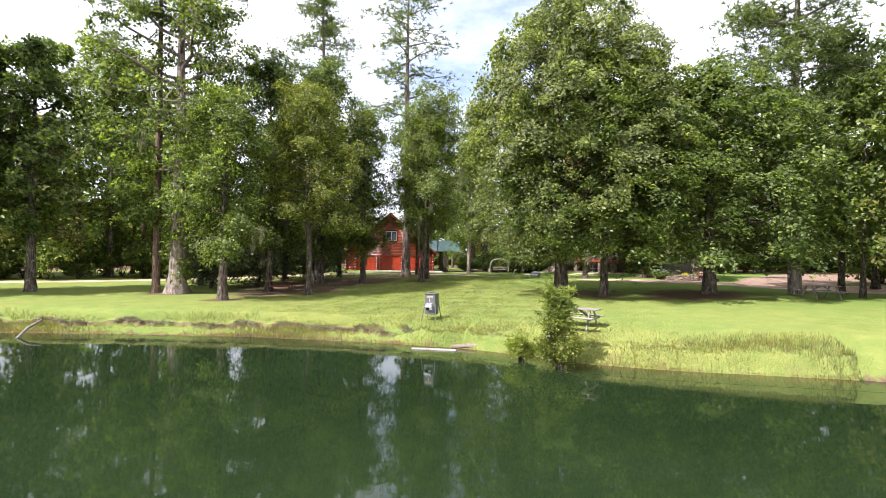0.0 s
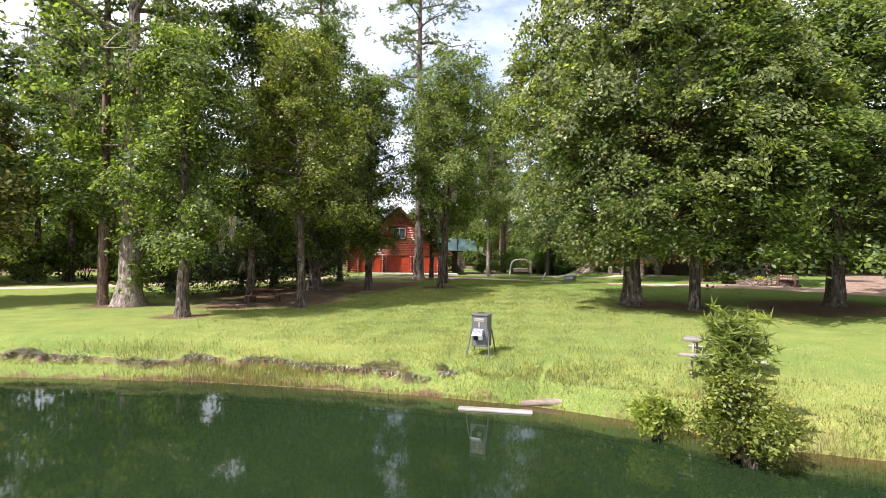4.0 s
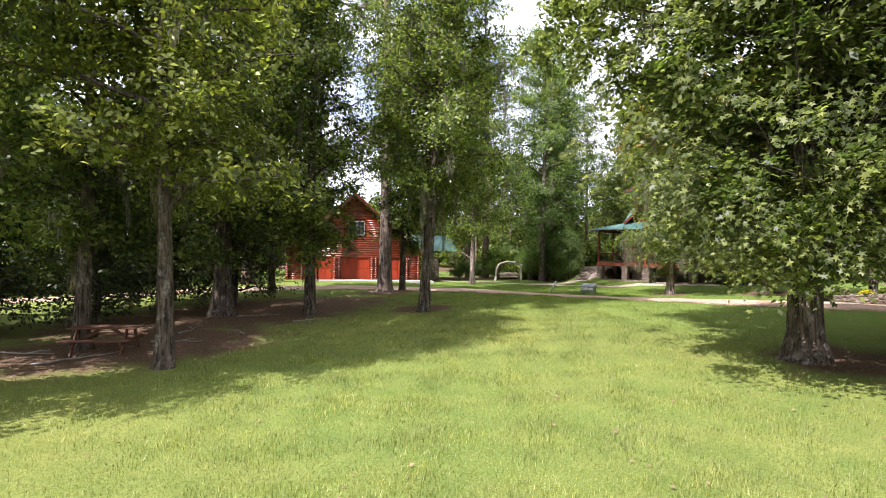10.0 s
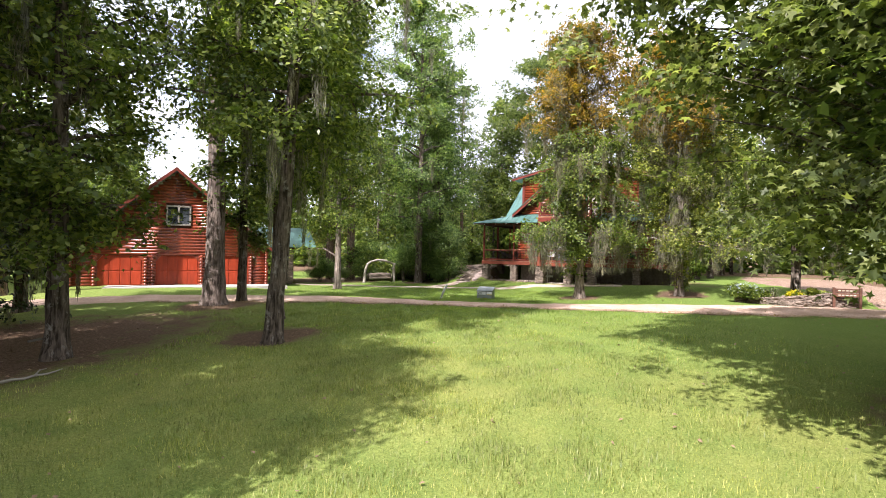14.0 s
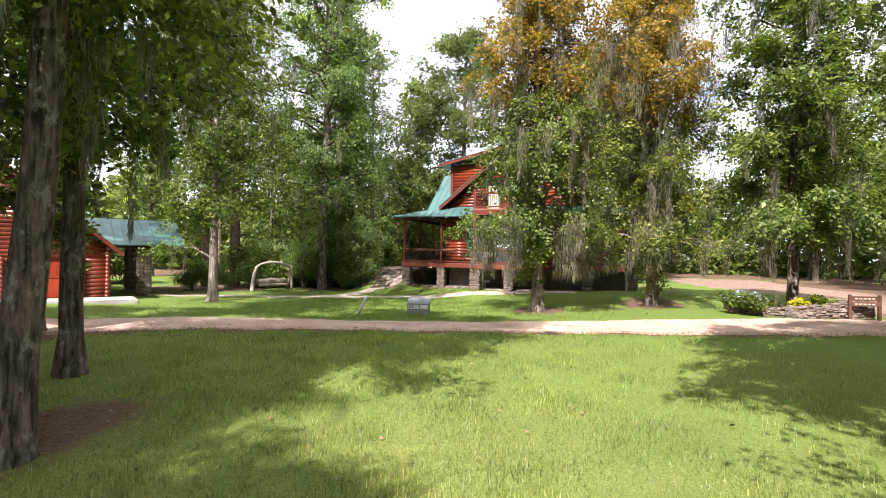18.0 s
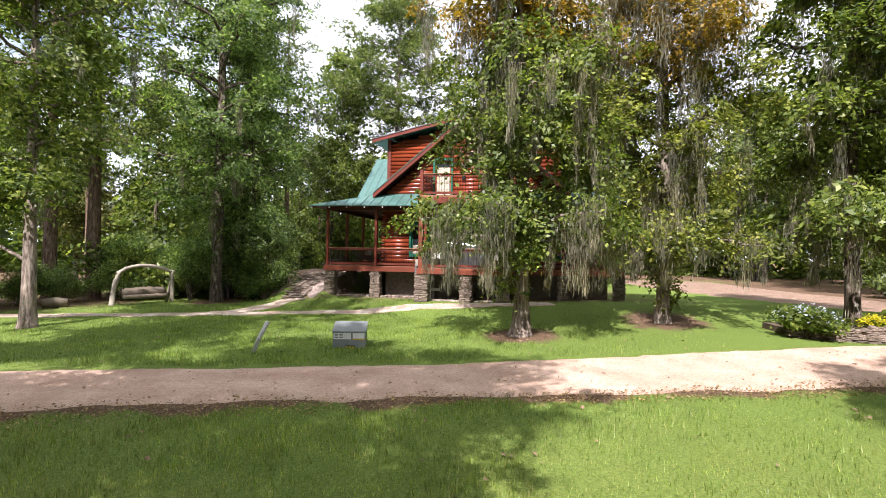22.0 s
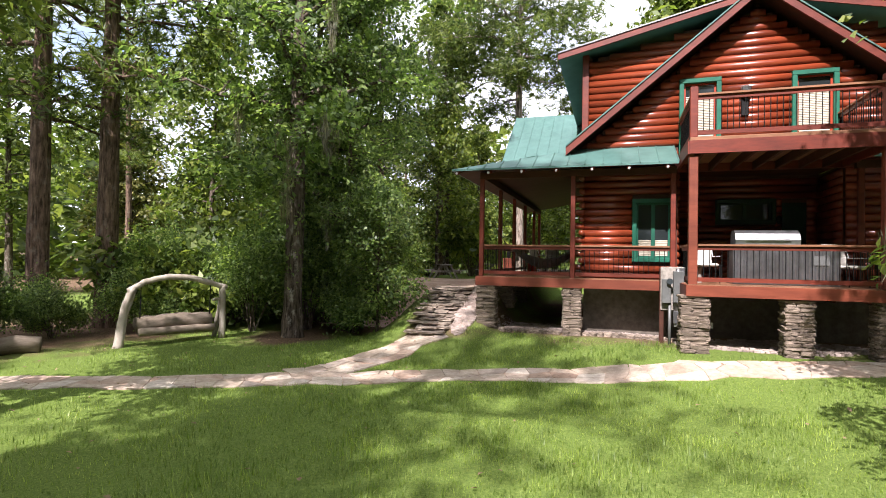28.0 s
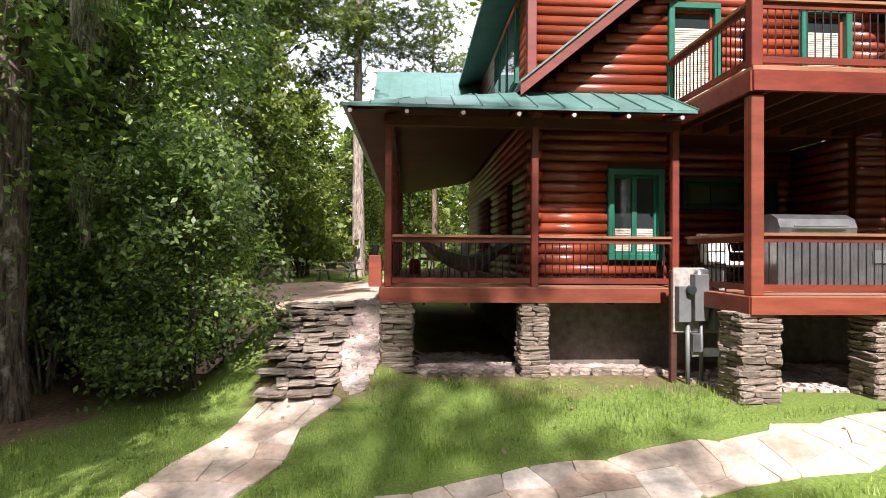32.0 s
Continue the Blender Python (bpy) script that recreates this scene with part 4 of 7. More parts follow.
put(build_tree("dark_tree", 16, 15, 2.6, 3.3, 0.22, "round", 30000, 0.11, LEAF_GREEN, BARK, limbs=40, moss=30, moss_len=1.6, label="dense dark tree hung with moss on bare litter"), 23.5, 39.6)
put(build_tree("dark_tree", 17, 18.5, 2.9, 4.6, 0.36, "column", 36000, 0.13, LEAF_DARK, BARK, limbs=44, moss=34, moss_len=1.8, flare=1.8, label="thick-stemmed dark tree in the grove"), 20.8, 42.3)
put(build_tree("leaning_tree", 18, 15.5, 5.2, 4.2, 0.22, "column", 36000, 0.1, LEAF_GREEN, BARK, lean=(0.03, -0.045), limbs=34, moss=30, moss_len=2.2,
               label="leaning tree with a scarred trunk and hanging moss"), 27.4, 36.6)
put(build_tree("leaning_tree", 19, 14.5, 4.2, 3.6, 0.2, "column", 24000, 0.12, LEAF_GREEN, BARK, limbs=30, moss=18, moss_len=2.0, label="slim dark-stemmed tree with hanging moss"), 30.3, 39.6)
put(build_tree("pine_tree", 20, 31, 13, 5.0, 0.4, "round", 1600, 0.42, NEEDLE, BARK_MID, limbs=26, flare=1.5, needle=True, clump=0.45,
               label="massive tall pine before the garage with pale lower bark"), 31.7, 44.9)
put(build_tree("vine_clad_tree", 36, 17, 3.0, 2.4, 0.18, "column", 26000, 0.13, LEAF_DARK, BARK, limbs=34, moss=24, moss_len=1.8, label="leafy tree climbing beside the big pine"), 33.2, 45.0)
put(build_tree("pine_tree", 21, 33, 20.0, 3.8, 0.42, "round", 3000, 0.36, NEEDLE, BARK_PINE, limbs=18, flare=1.3, needle=True, clump=0.55, label="tall bare-stemmed pine behind the grove"), 28.5, 57.0)
put(build_tree("spreading_oak_tree", 22, 19.0, 4.4, 5.6, 0.36, "broad", 36000, 0.125, LEAF_BOUGH, BARK, limbs=34, flare=1.8, droop=0.2, clump=0.4, star=0.17,
               shell=[(0.2, -0.9, 3.3, 19.2, 7.7, 800)], outer=80000, outer_leaf=0.13, outer_clump=0.44,
               low=[(-2.3, 1.9, 3.3, 1.3, 22), (-2.7, 0.9, 3.0, 1.4, 28), (-2.7, -0.3, 2.7, 1.3, 24), (-2.3, -1.6, 2.8, 1.5, 28), (-3.6, -1.1, 3.0, 1.3, 18)], label="great spreading tree with a wide dense crown and low boughs"), 27.9, 22.4)
put(build_tree("spreading_oak_tree", 23, 15.4, 3.4, 4.4, 0.22, "broad", 15000, 0.125, LEAF_DARK, BARK, limbs=26, flare=1.6, droop=0.3, tier=0.8,
               shell=[(0, 0, 2.5, 15.2, 6.1, 430)], outer=44000, outer_leaf=0.13, outer_clump=0.48,
               low=[(-2.6, -1.5, 3.0, 2.0, 22)], label="smaller spreading tree beside the great one"), 28.5, 19.6)
put(build_tree("spreading_oak_tree", 24, 14.2, 3.4, 4.8, 0.34, "broad", 13000, 0.15, LEAF_DARK, BARK, limbs=28, droop=0.3, clump=0.5, tier=0.6,
               shell=[(0, 0, 1.9, 14.2, 6.6, 440)], outer=42000, outer_leaf=0.15, outer_clump=0.5, label="broad shady tree at the edge of the drive"), 33.6, 15.6)
put(build_tree("moss_cypress_tree", 25, 15, 2.4, 3.2, 0.2, "column", 58000, 0.092, LEAF_GREEN, BARK_PALE, limbs=40, moss=130, moss_len=2.8, moss_wide=0.26, flare=2.1, clump=0.32, top_mat=LEAF_RUST,
               low=[(-0.6, -1.2, 5.6, 1.5, 30), (-0.4, 0.9, 6.4, 1.5, 30), (0.2, -0.4, 8.2, 1.6, 30), (-1.0, 2.4, 3.5, 1.3, 26), (-2.0, 0.8, 3.6, 1.2, 22), (0.4, -1.8, 3.2, 1.0, 14), (-1.4, -2.2, 3.6, 1.3, 22), (0.6, 2.0, 3.0, 1.2, 18), (-0.2, 0.35, 1.5, 0.5, 8)], label="moss-hung tree with rusty upper leaves and a pale flared trunk"), 45.8, 33.4)
put(build_tree("moss_cypress_tree", 26, 14.5, 2.4, 3.5, 0.2, "column", 56000, 0.092, LEAF_YELLOW, BARK_PALE, limbs=38, moss=140, moss_wide=0.28, moss_len=2.8, flare=1.6, clump=0.3, top_mat=LEAF_RUST,
               low=[(-1.6, 2.4, 3.2, 1.4, 24), (-2.2, -0.4, 3.0, 1.4, 24), (-0.6, -2.4, 2.8, 1.2, 18), (0.8, 1.6, 2.0, 1.0, 12)], label="moss-hung tree with yellowing leaves and shoots at its foot", vines=50), 49.0, 28.8)
put(build_tree("moss_cypress_tree", 27, 17, 3.2, 3.9, 0.2, "column", 56000, 0.112, LEAF_GREEN, BARK, limbs=36, moss=110, moss_wide=0.26, moss_len=2.4, flare=1.5,
               low=[(-1.8, 1.2, 3.6, 1.3, 18), (-1.2, -1.8, 3.4, 1.3, 18)], label="green tree hung with moss behind the flower bed"), 48.2, 23.5)
put(build_tree("small_cedar_tree", 28, 15, 4.0, 3.4, 0.2, "column", 26000, 0.11, LEAF_GREEN, BARK_PALE, limbs=28, moss=24, moss_len=1.8, flare=1.6,
               low=[(-0.6, 1.8, 2.6, 1.0, 8)], label="tree with a smooth pale foot on the lawn"), 43.7, 48.7)
put(build_tree("tall_thicket_tree", 29, 24, 3.8, 5.0, 0.27, "column", 44000, 0.115, LEAF_COOL, BARK, limbs=46, moss=26, moss_len=2.2, flare=1.3, label="tall dark tree with moss beside the stone steps"), 53.5, 48.8)
put(build_tree("roadside_tree", 30, 17, 4.0, 4.0, 0.28, "column", 15000, 0.2, LEAF_DARK, BARK, limbs=32, moss=8, label="dark tree at the far edge of the lawn"), 1.6, 45.4)
put(build_tree("roadside_tree", 31, 16, 4.5, 3.6, 0.22, "column", 12000, 0.2, LEAF_GREEN, BARK, limbs=28, label="green tree at the far edge of the lawn"), -1.2, 47.0)
put(build_tree("pine_tree", 32, 27, 5.0, 5.4, 0.36, "round", 8000, 0.4, NEEDLE, BARK_PALE, limbs=30, needle=True, clump=0.7, flare=1.3, label="full-crowned tall pine by the drive"), 39.9, 13.0)
put(build_tree("pine_tree", 33, 24, 6.5, 4.4, 0.3, "round", 3000, 0.36, NEEDLE, BARK_PINE, limbs=26, needle=True, clump=0.6, flare=1.3, label="pine standing behind the cedar swing"), 51.4, 56.4)
put(build_tree("pine_tree", 34, 25, 7, 4.2, 0.32, "round", 3000, 0.36, NEEDLE, BARK_PINE, limbs=26, needle=True, clump=0.6, flare=1.3, label="pine standing behind the cedar swing"), 52.8, 55.3)
put(build_tree("pine_tree", 35, 24, 12.0, 5.5, 0.34, "round", 5200, 0.4, NEEDLE, BARK_PALE, limbs=24, needle=True, clump=0.6, flare=1.2, label="open-crowned pine behind the house"), 74.0, 45.6)
for seed, x, y, H in ((37, 16.6, 44.6, 8.5), (38, 19.6, 46.8, 10.0), (39, 23.0, 46.2, 9.0), (40, 12.6, 43.6, 7.5)):
    put(build_tree("dark_cedar_tree", seed, H, 0.4, 2.5, 0.14, "cone", 17000, 0.1, LEAF_CEDAR, BARK, limbs=46, moss=8, clump=0.36, label="dense dark low-branched cedar in the grove", group="dark cedars in the grove"), x, y)
for seed, x, y, H in ((41, 13.0, 48.6, 15), (42, 21.2, 50.2, 16), (43, 26.6, 49.4, 14)):
    put(build_tree("dark_tree", seed, H, 2.2, 3.8, 0.2, "column", 15000, 0.17, LEAF_DARK, BARK, limbs=36, moss=16, moss_len=1.6, label="dark leafy tree at the back of the grove", group="trees behind the grove"), x, y)

# ---- woods round the clearing ----
def wood_kinds():
    kinds = []
    for i, (H, hb, R, mat, moss) in enumerate(((18, 3.5, 4.6, LEAF_GREEN, 14), (20, 4.5, 4.2, LEAF_GREEN, 16), (15, 2.8, 4.4, LEAF_OLIVE, 8), (22, 5.0, 4.8, LEAF_DARK, 10), (13, 2.0, 3.6, LEAF_GREEN, 6))):
        kinds.append(build_tree("woodland_tree", 100 + i, H, hb, R, 0.2 + 0.02 * i, ("round", "column", "broad", "column", "round")[i], 8000, 0.26, mat, BARK, limbs=30, twigs=False, moss=moss, moss_len=1.5, clump=0.55,
                                label="tall leafy tree in the woods round the clearing", group="woods round the clearing"))
    for i in range(2):
        kinds.append(build_tree("woodland_pine", 110 + i, 25 + 3 * i, 11, 4.2, 0.28, "round", 1300, 0.5, NEEDLE, BARK_PINE, twigs=False, limbs=20, needle=True, clump=0.6, flare=1.2,
                                label="tall pine in the woods round the clearing", group="woods round the clearing"))
    return kinds


WOOD = wood_kinds()
BRANCH_LINE = [(46.5, 18.2), (52, 18.0), (60, 19.5), (70, 22.5), (84, 24)]
PATH_LINE = [(44.9, 54.0), (46.5, 50.3), (47.8, 47.5), (48.95, 45.3), (49.9, 43.5), (50.5, 42.2), (50.8, 40.9), (50.92, 39.5), (51.0, 38.2), (51.2, 36.8), (51.75, 34.9), (51.9, 32.5)]
SIDE_LINE = [(49.0, 45.75), (50.6, 45.1), (52.0, 44.75), (53.4, 44.4)]


def scatter(n, x0, x1, y0, y1, seed, gap=2.6, taken=[]):
    rr = random.Random(seed)
    out = []
    for _ in range(n * 40):
        x, y = rr.uniform(x0, x1), rr.uniform(y0, y1)
        if float(line_distance(x, y, ROAD_LINE)) < 3.6 or float(line_distance(x, y, BRANCH_LINE)) < 5.0 or shore_distance(x, y) < 2:
            continue
        u = (x - GARAGE_AT[0]) * math.cos(radians(-34)) + (y - GARAGE_AT[1]) * math.sin(radians(-34))
        v = -(x - GARAGE_AT[0]) * math.sin(radians(-34)) + (y - GARAGE_AT[1]) * math.cos(radians(-34))
        if -8.5 < u < 11 and -4 < v < 12:
            continue
        if 50 < x < 69 and 27 < y < 46 or (58 < x < 72 and 43 < y < 51):
            continue
        if any(math.hypot(x - a, y - b) < gap for a, b in taken):
            continue
        taken.append((x, y))
        out.append((x, y, rr))
        if len(out) == n:
            break
    return out


GARAGE_AT = (37.2, 56.1)
spots = []
for low, *args in ((1.0, 26, -28, 20, 60, 78, 1), (0.55, 11, 24, 52, 66, 86, 2), (0.7, 8, 60, 72, 56, 74, 3), (0.66, 12, 72, 100, 38, 70, 4, 3.2), (1.0, 12, 70, 96, 27, 37, 9, 2.8), (1.0, 22, 58, 100, -16, 13, 5, 3.0), (1.0, 10, 40, 58, -18, 8, 6), (1.0, 5, -26, -4, 44, 56, 7)):
    spots += [(*p, low) for p in scatter(*args)]
spots += [(x, y, random.Random(int(x * 10)), f) for x, y, f in ((70.0, 49.8, 0.62), (67.0, 52.2, 0.72), (73.5, 48.2, 0.5), (75.5, 51.0, 0.85), (63.0, 53.0, 0.6), (41.6, 9.8, 0.75), (45.2, 11.8, 0.85), (37.0, 5.4, 0.8), (50.5, 11.0, 0.9))]
used = set()
for k, (x, y, rr, low) in enumerate(spots):
    i = (0, 1, 3, 2, 4, 5, 0, 6, 1, 3)[k % 10]
    s = low * rr.uniform(0.85, 1.15)
    m = pose(x, y, gz(x, y) - 0.05, 0, 0, rr.uniform(0, 360)) @ Matrix.Diagonal((s, s, s * rr.uniform(0.92, 1.1), 1))
    if i not in used:
        used.add(i)
        WOOD[i].matrix_basis = m
    else:
        copy_thing(WOOD[i], m).scale = m.to_scale()


def build_shrub(name, seed, H, R, count, leaf, mat, label, group=""):
    rng = np.random.default_rng(seed)
    rr = random.Random(seed)
    root = thing(name, (0, 0, 0), 0, label, "shrub", group)
    g, tips = Geo(), []
    for _ in range(11):
        a, r = rr.uniform(0, 6.28), R * math.sqrt(rr.random())
        e = Vector((math.cos(a) * r, math.sin(a) * r, H * rr.uniform(0.45, 1.0) * (1 - 0.35 * r / R)))
        mid = Vector((e.x * 0.35, e.y * 0.35, e.z * 0.55))
        g.tube([(rr.uniform(-0.1, 0.1), rr.uniform(-0.1, 0.1), -0.1), mid, e], [0.025, 0.016, 0.004], 5, False)
        for w in (0.35, 0.6, 0.8, 1.0):
            tips.append(tuple(mid.lerp(e, w)))
    part("stem", g, BARK, root, "", True)
    c = np.array(tips)
    k = rng.integers(0, len(c), count)
    cc = c[k] + rng.normal(size=(count, 3)) * [R * 0.2, R * 0.2, H * 0.09]
    cc[:, 2] = np.maximum(cc[:, 2], 0.05)
    face = rng.normal(size=(len(c), 3)) * 0.55 + [0, 0, 0.7]
    part("foliage", leaf_quads("foliage", cc, leaf, rng, mat, axis=face[k]), mat, root)
    return root


SHRUBS = [build_shrub("understorey_shrub", 130 + i, (2.6, 3.6, 1.8)[i], (1.7, 1.9, 1.5)[i], 1500, 0.19, (LEAF_DARK, LEAF_GREEN, LEAF_DARK)[i], "understorey shrub at the edge of the woods", "understorey shrubs") for i in range(3)]
placed = 0
for args in ((34, -26, 24, 59, 66, 21), (16, 24, 52, 62, 72, 22), (20, 53, 66, 51.5, 62, 23), (26, 68, 84, 27, 60, 24), (30, 56, 84, -10, 13, 25), (12, 40, 56, -8, 7, 26), (6, -22, -6, 44, 54, 27)):
    for x, y, rr in scatter(*args, 1.1):
        s = rr.uniform(0.75, 1.4)
        m = pose(x, y, gz(x, y) - 0.05, 0, 0, rr.uniform(0, 360)) @ Matrix.Diagonal((s, s, s, 1))
        if placed < 3:
            SHRUBS[placed].matrix_basis = m
        else:
            copy_thing(SHRUBS[(placed * 7) % 3], m).scale = (s, s, s * 1.2)
        placed += 1

# thicket beside the stone steps
NEAR_SHRUBS = [build_shrub("thicket_shrub", 150 + i, (2.6, 3.4)[i], (1.5, 1.6)[i], 12000, 0.062, LEAF_COOL, "dense dark leafy shrub beside the steps", "thicket shrubs") for i in range(2)]
for i, (x, y, s, k) in enumerate(((54.9, 47.6, 1.0, 0), (56.2, 48.2, 1.15, 1), (57.4, 49.2, 1.2, 0), (55.0, 49.2, 1.2, 1), (56.6, 50.4, 1.4, 0), (54.0, 50.6, 0.95, 1), (58.6, 50.4, 1.4, 1), (55.2, 52.2, 1.1, 0))):
    m = pose(x, y, gz(x, y) - 0.05, 0, 0, i * 61)
    ob = NEAR_SHRUBS[k] if i < 2 else copy_thing(NEAR_SHRUBS[k], m)
    ob.matrix_basis = m @ Matrix.Diagonal((s, s, s * 1.15, 1))
for i, (x, y, s, k) in enumerate(((57.6, 52.4, 1.3, 0), (52.4, 53.2, 0.8, 2), (50.6, 54.6, 0.7, 0), (49.2, 55.4, 0.75, 2), (54.0, 54.0, 1.0, 1))):
    copy_thing(NEAR_SHRUBS[k % 2], pose(x, y, gz(x, y) - 0.05, 0, 0, i * 77)).scale = (s, s, s * 1.15)
put(build_tree("thicket_tree", 140, 14, 1.2, 2.4, 0.1, "column", 26000, 0.075, LEAF_COOL, BARK, limbs=34, moss=10, label="slim leafy tree crowding the stone steps"), 55.4, 48.0)
put(build_tree("thicket_tree", 141, 20, 1.6, 4.2, 0.16, "column", 28000, 0.1, LEAF_COOL, BARK, limbs=38, moss=14, label="tall leafy tree in the thicket by the steps"), 56.8, 49.6)
put(build_tree("thicket_tree", 142, 4.2, 0.7, 1.7, 0.04, "round", 11000, 0.07, LEAF_COOL, BARK, limbs=22, clump=0.25, label="young tree at the edge of the thicket"), 54.3, 46.4)
put(build_tree("thicket_tree", 143, 23, 2.0, 4.8, 0.15, "column", 16000, 0.16, LEAF_COOL, BARK, limbs=36, moss=14, label="tall leafy tree in the thicket by the steps"), 60.2, 52.2)


def far_woods():
    """The deep woods beyond: one ragged band of foliage and stems."""
    rng = np.random.default_rng(9)
    n = 76000
    a = rng.uniform(radians(-38), radians(150), n)
    r = rng.uniform(78, 118, n)
    x, y = 22 + np.cos(a) * r, 24 + np.sin(a) * r
    keep = (line_distance(x, y, ROAD_LINE) > 4) & (line_distance(x, y, BRANCH_LINE) > 4)
    top = 10.5 + 6.0 * (1 - smoothstep(radians(12), radians(32), a)) + 3.0 * np.sin(a * 23) + 2 * np.sin(a * 51 + 1) + 1.2 * np.sin(a * 97)
    z = 0.9 + top * rng.uniform(0, 1, n) ** 1.1
    c = np.stack([x, y, z], 1)[keep]
    return tagged(new("far_woods", leaf_quads("far_woods", c, 0.95, rng, LEAF_DARK)), "dark belt of distant woodland foliage", "woods", "", "stuff")


far_woods()

# ---- log house ----
HX, HY, HZ = 54.8, 36.33, 1.0
DECK_Z, COURSE = 2.6, 0.188
house = thing("log_house", (HX, HY, HZ), 0, "two-storey red-stained log house with green metal roofs on stone piers", "house")


def hp(name, geo, mat, parent=None, label="", smooth=False):
    return part(name, geo, mat, parent or house, label, smooth, True)


def half_log(a, b, z, out, r=0.1, n=7):
    """A rounded siding log from a to b (x, y), bulging along out (x, y)."""
    g = Geo()
    (ax, ay), (bx, by), (ox, oy) = a, b, out
    prof = [(0.0, -COURSE / 2)] + [(r * 0.78 * math.cos(t), COURSE / 2 * math.sin(t)) for t in [(-1.35 + 2.7 * k / (n - 1)) for k in range(n)]] + [(0.0, COURSE / 2)]
    m = len(prof)
    v = [(ax + ox * p, ay + oy * p, z + q) for p, q in prof] + [(bx + ox * p, by + oy * p, z + q) for p, q in prof]
    return g.add(v, [(i, i + 1, m + i + 1, m + i) for i in range(m - 1)] + [tuple(reversed(range(m))), tuple(range(m, 2 * m))])


def log_wall(name, parent, x, y0, y1, z0, z1, holes=(), limit=None, out=(-1, 0), axis="y", mat=LOG_RED, put_part=None, label=""):
    """Courses of siding logs on a core wall. holes: (lo, hi, z_lo, z_hi). limit(z): the clear span at that height."""
    add = put_part or hp
    core = add(name, core_wall(x, y0, y1, z0, z1, holes, limit, out, axis), SOFFIT, parent, label)
    z = z0 + COURSE / 2
    while z < z1 - COURSE * 0.3:
        lo, hi = (y0, y1) if limit is None else limit(z + COURSE / 2)
        spans = [(lo, hi)]
        for h0, h1, k0, k1 in holes:
            if k0 < z + COURSE * 0.4 and k1 > z - COURSE * 0.4:
                spans = [s for a, b in spans for s in ((a, min(b, h0)), (max(a, h1), b)) if s[1] - s[0] > 0.06]
        for a, b in spans:
            if b - a < 0.12:
                continue
            p, q = ((x, a), (x, b)) if axis == "y" else ((a, x), (b, x))
            add("log", half_log(p, q, z, out), mat, core, "", True)
        z += COURSE
    return core


def core_wall(x, y0, y1, z0, z1, holes, limit, out, axis):
    """The flat core behind the logs, 0.12 m thick, open at the holes."""
    g = Geo()
    back = 0.14
    zs = sorted({z0, z1, *[z for h in holes for z in h[2:]]} | ({z0 + (z1 - z0) * k / 14 for k in range(15)} if limit else set()))
    for za, zb in zip(zs, zs[1:]):
        lo, hi = (y0, y1) if limit is None else limit(zb)
        spans = [(lo, hi)]
        for h0, h1, k0, k1 in holes:
            if k0 < zb - 1e-6 and k1 > za + 1e-6:
                spans = [s for a, b in spans for s in ((a, min(b, h0)), (max(a, h1), b)) if s[1] - s[0] > 0.02]
        for a, b in spans:
            if b <= a:
                continue
            if axis == "y":
                xa, xb = sorted((x, x - out[0] * back))
                g.box((xa, a, za), (xb, b, zb))
            else:
                ya, yb = sorted((x, x - out[1] * back))
                g.box((a, ya, za), (b, yb, zb))
    return g


def window_front(parent, add, x, y0, y1, z0, z1, out=-1, blind=0.5, panes=2, trim=TRIM_GREEN, sash=TRIM_GREEN, label="green-trimmed window with a blind", name="window"):
    """A framed window in a wall that faces along x: trim boards, sashes, panes and a blind behind them."""
    w, t = 0.11, 0.045
    f = Geo()
    xo = x + out * 0.1
    for lo, hi in (((y0, z0), (y1, z0 + w)), ((y0, z1 - w), (y1, z1)), ((y0, z0 + w), (y0 + w, z1 - w)), ((y1 - w, z0 + w), (y1, z1 - w))):
        xa, xb = sorted((xo + out * t, x - out * 0.1))
        f.box((xa, lo[0], lo[1]), (xb, hi[0], hi[1]), 0.008)
    win = add(name, f, trim, parent, label)
    ym = (y0 + y1) / 2
    cells = [(y0 + w, ym), (ym, y1 - w)] if panes == 2 else [(y0 + w, y1 - w)]
    for a, b in cells:
        s = Geo()
        k = 0.045
        for lo, hi in (((a, z0 + w), (b, z0 + w + k)), ((a, z1 - w - k), (b, z1 - w)), ((a, z0 + w + k), (a + k, z1 - w - k)), ((b - k, z0 + w + k), (b, z1 - w - k))):
            xa, xb = sorted((x - out * 0.01, x + out * 0.035))
            s.box((xa, lo[0], lo[1]), (xb, hi[0], hi[1]))
        add("sash", s, sash, win)
        p = Geo()
        xa, xb = sorted((x - out * 0.002, x + out * 0.006))
        p.box((xa, a + k, z0 + w + k), (xb, b - k, z1 - w - k))
        add("pane", p, GLASS, win)
        if blind:
            bl = Geo()
            zt = z0 + w + k + (z1 - z0 - 2 * w - 2 * k) * blind
            z, v = z0 + w + k + 0.01, []
            while z < zt:
                for px, pz in ((0.024, 0.0), (0.010, 0.036)):
                    v += [(x + out * px, a + k + 0.01, z + pz), (x + out * px, b - k - 0.01, z + pz)]
                z += 0.042
            bl.add(v, [(2 * i, 2 * i + 1, 2 * i + 3, 2 * i + 2) for i in range(len(v) // 2 - 1)])
            add("blind", bl, CREAM, win)
    return win


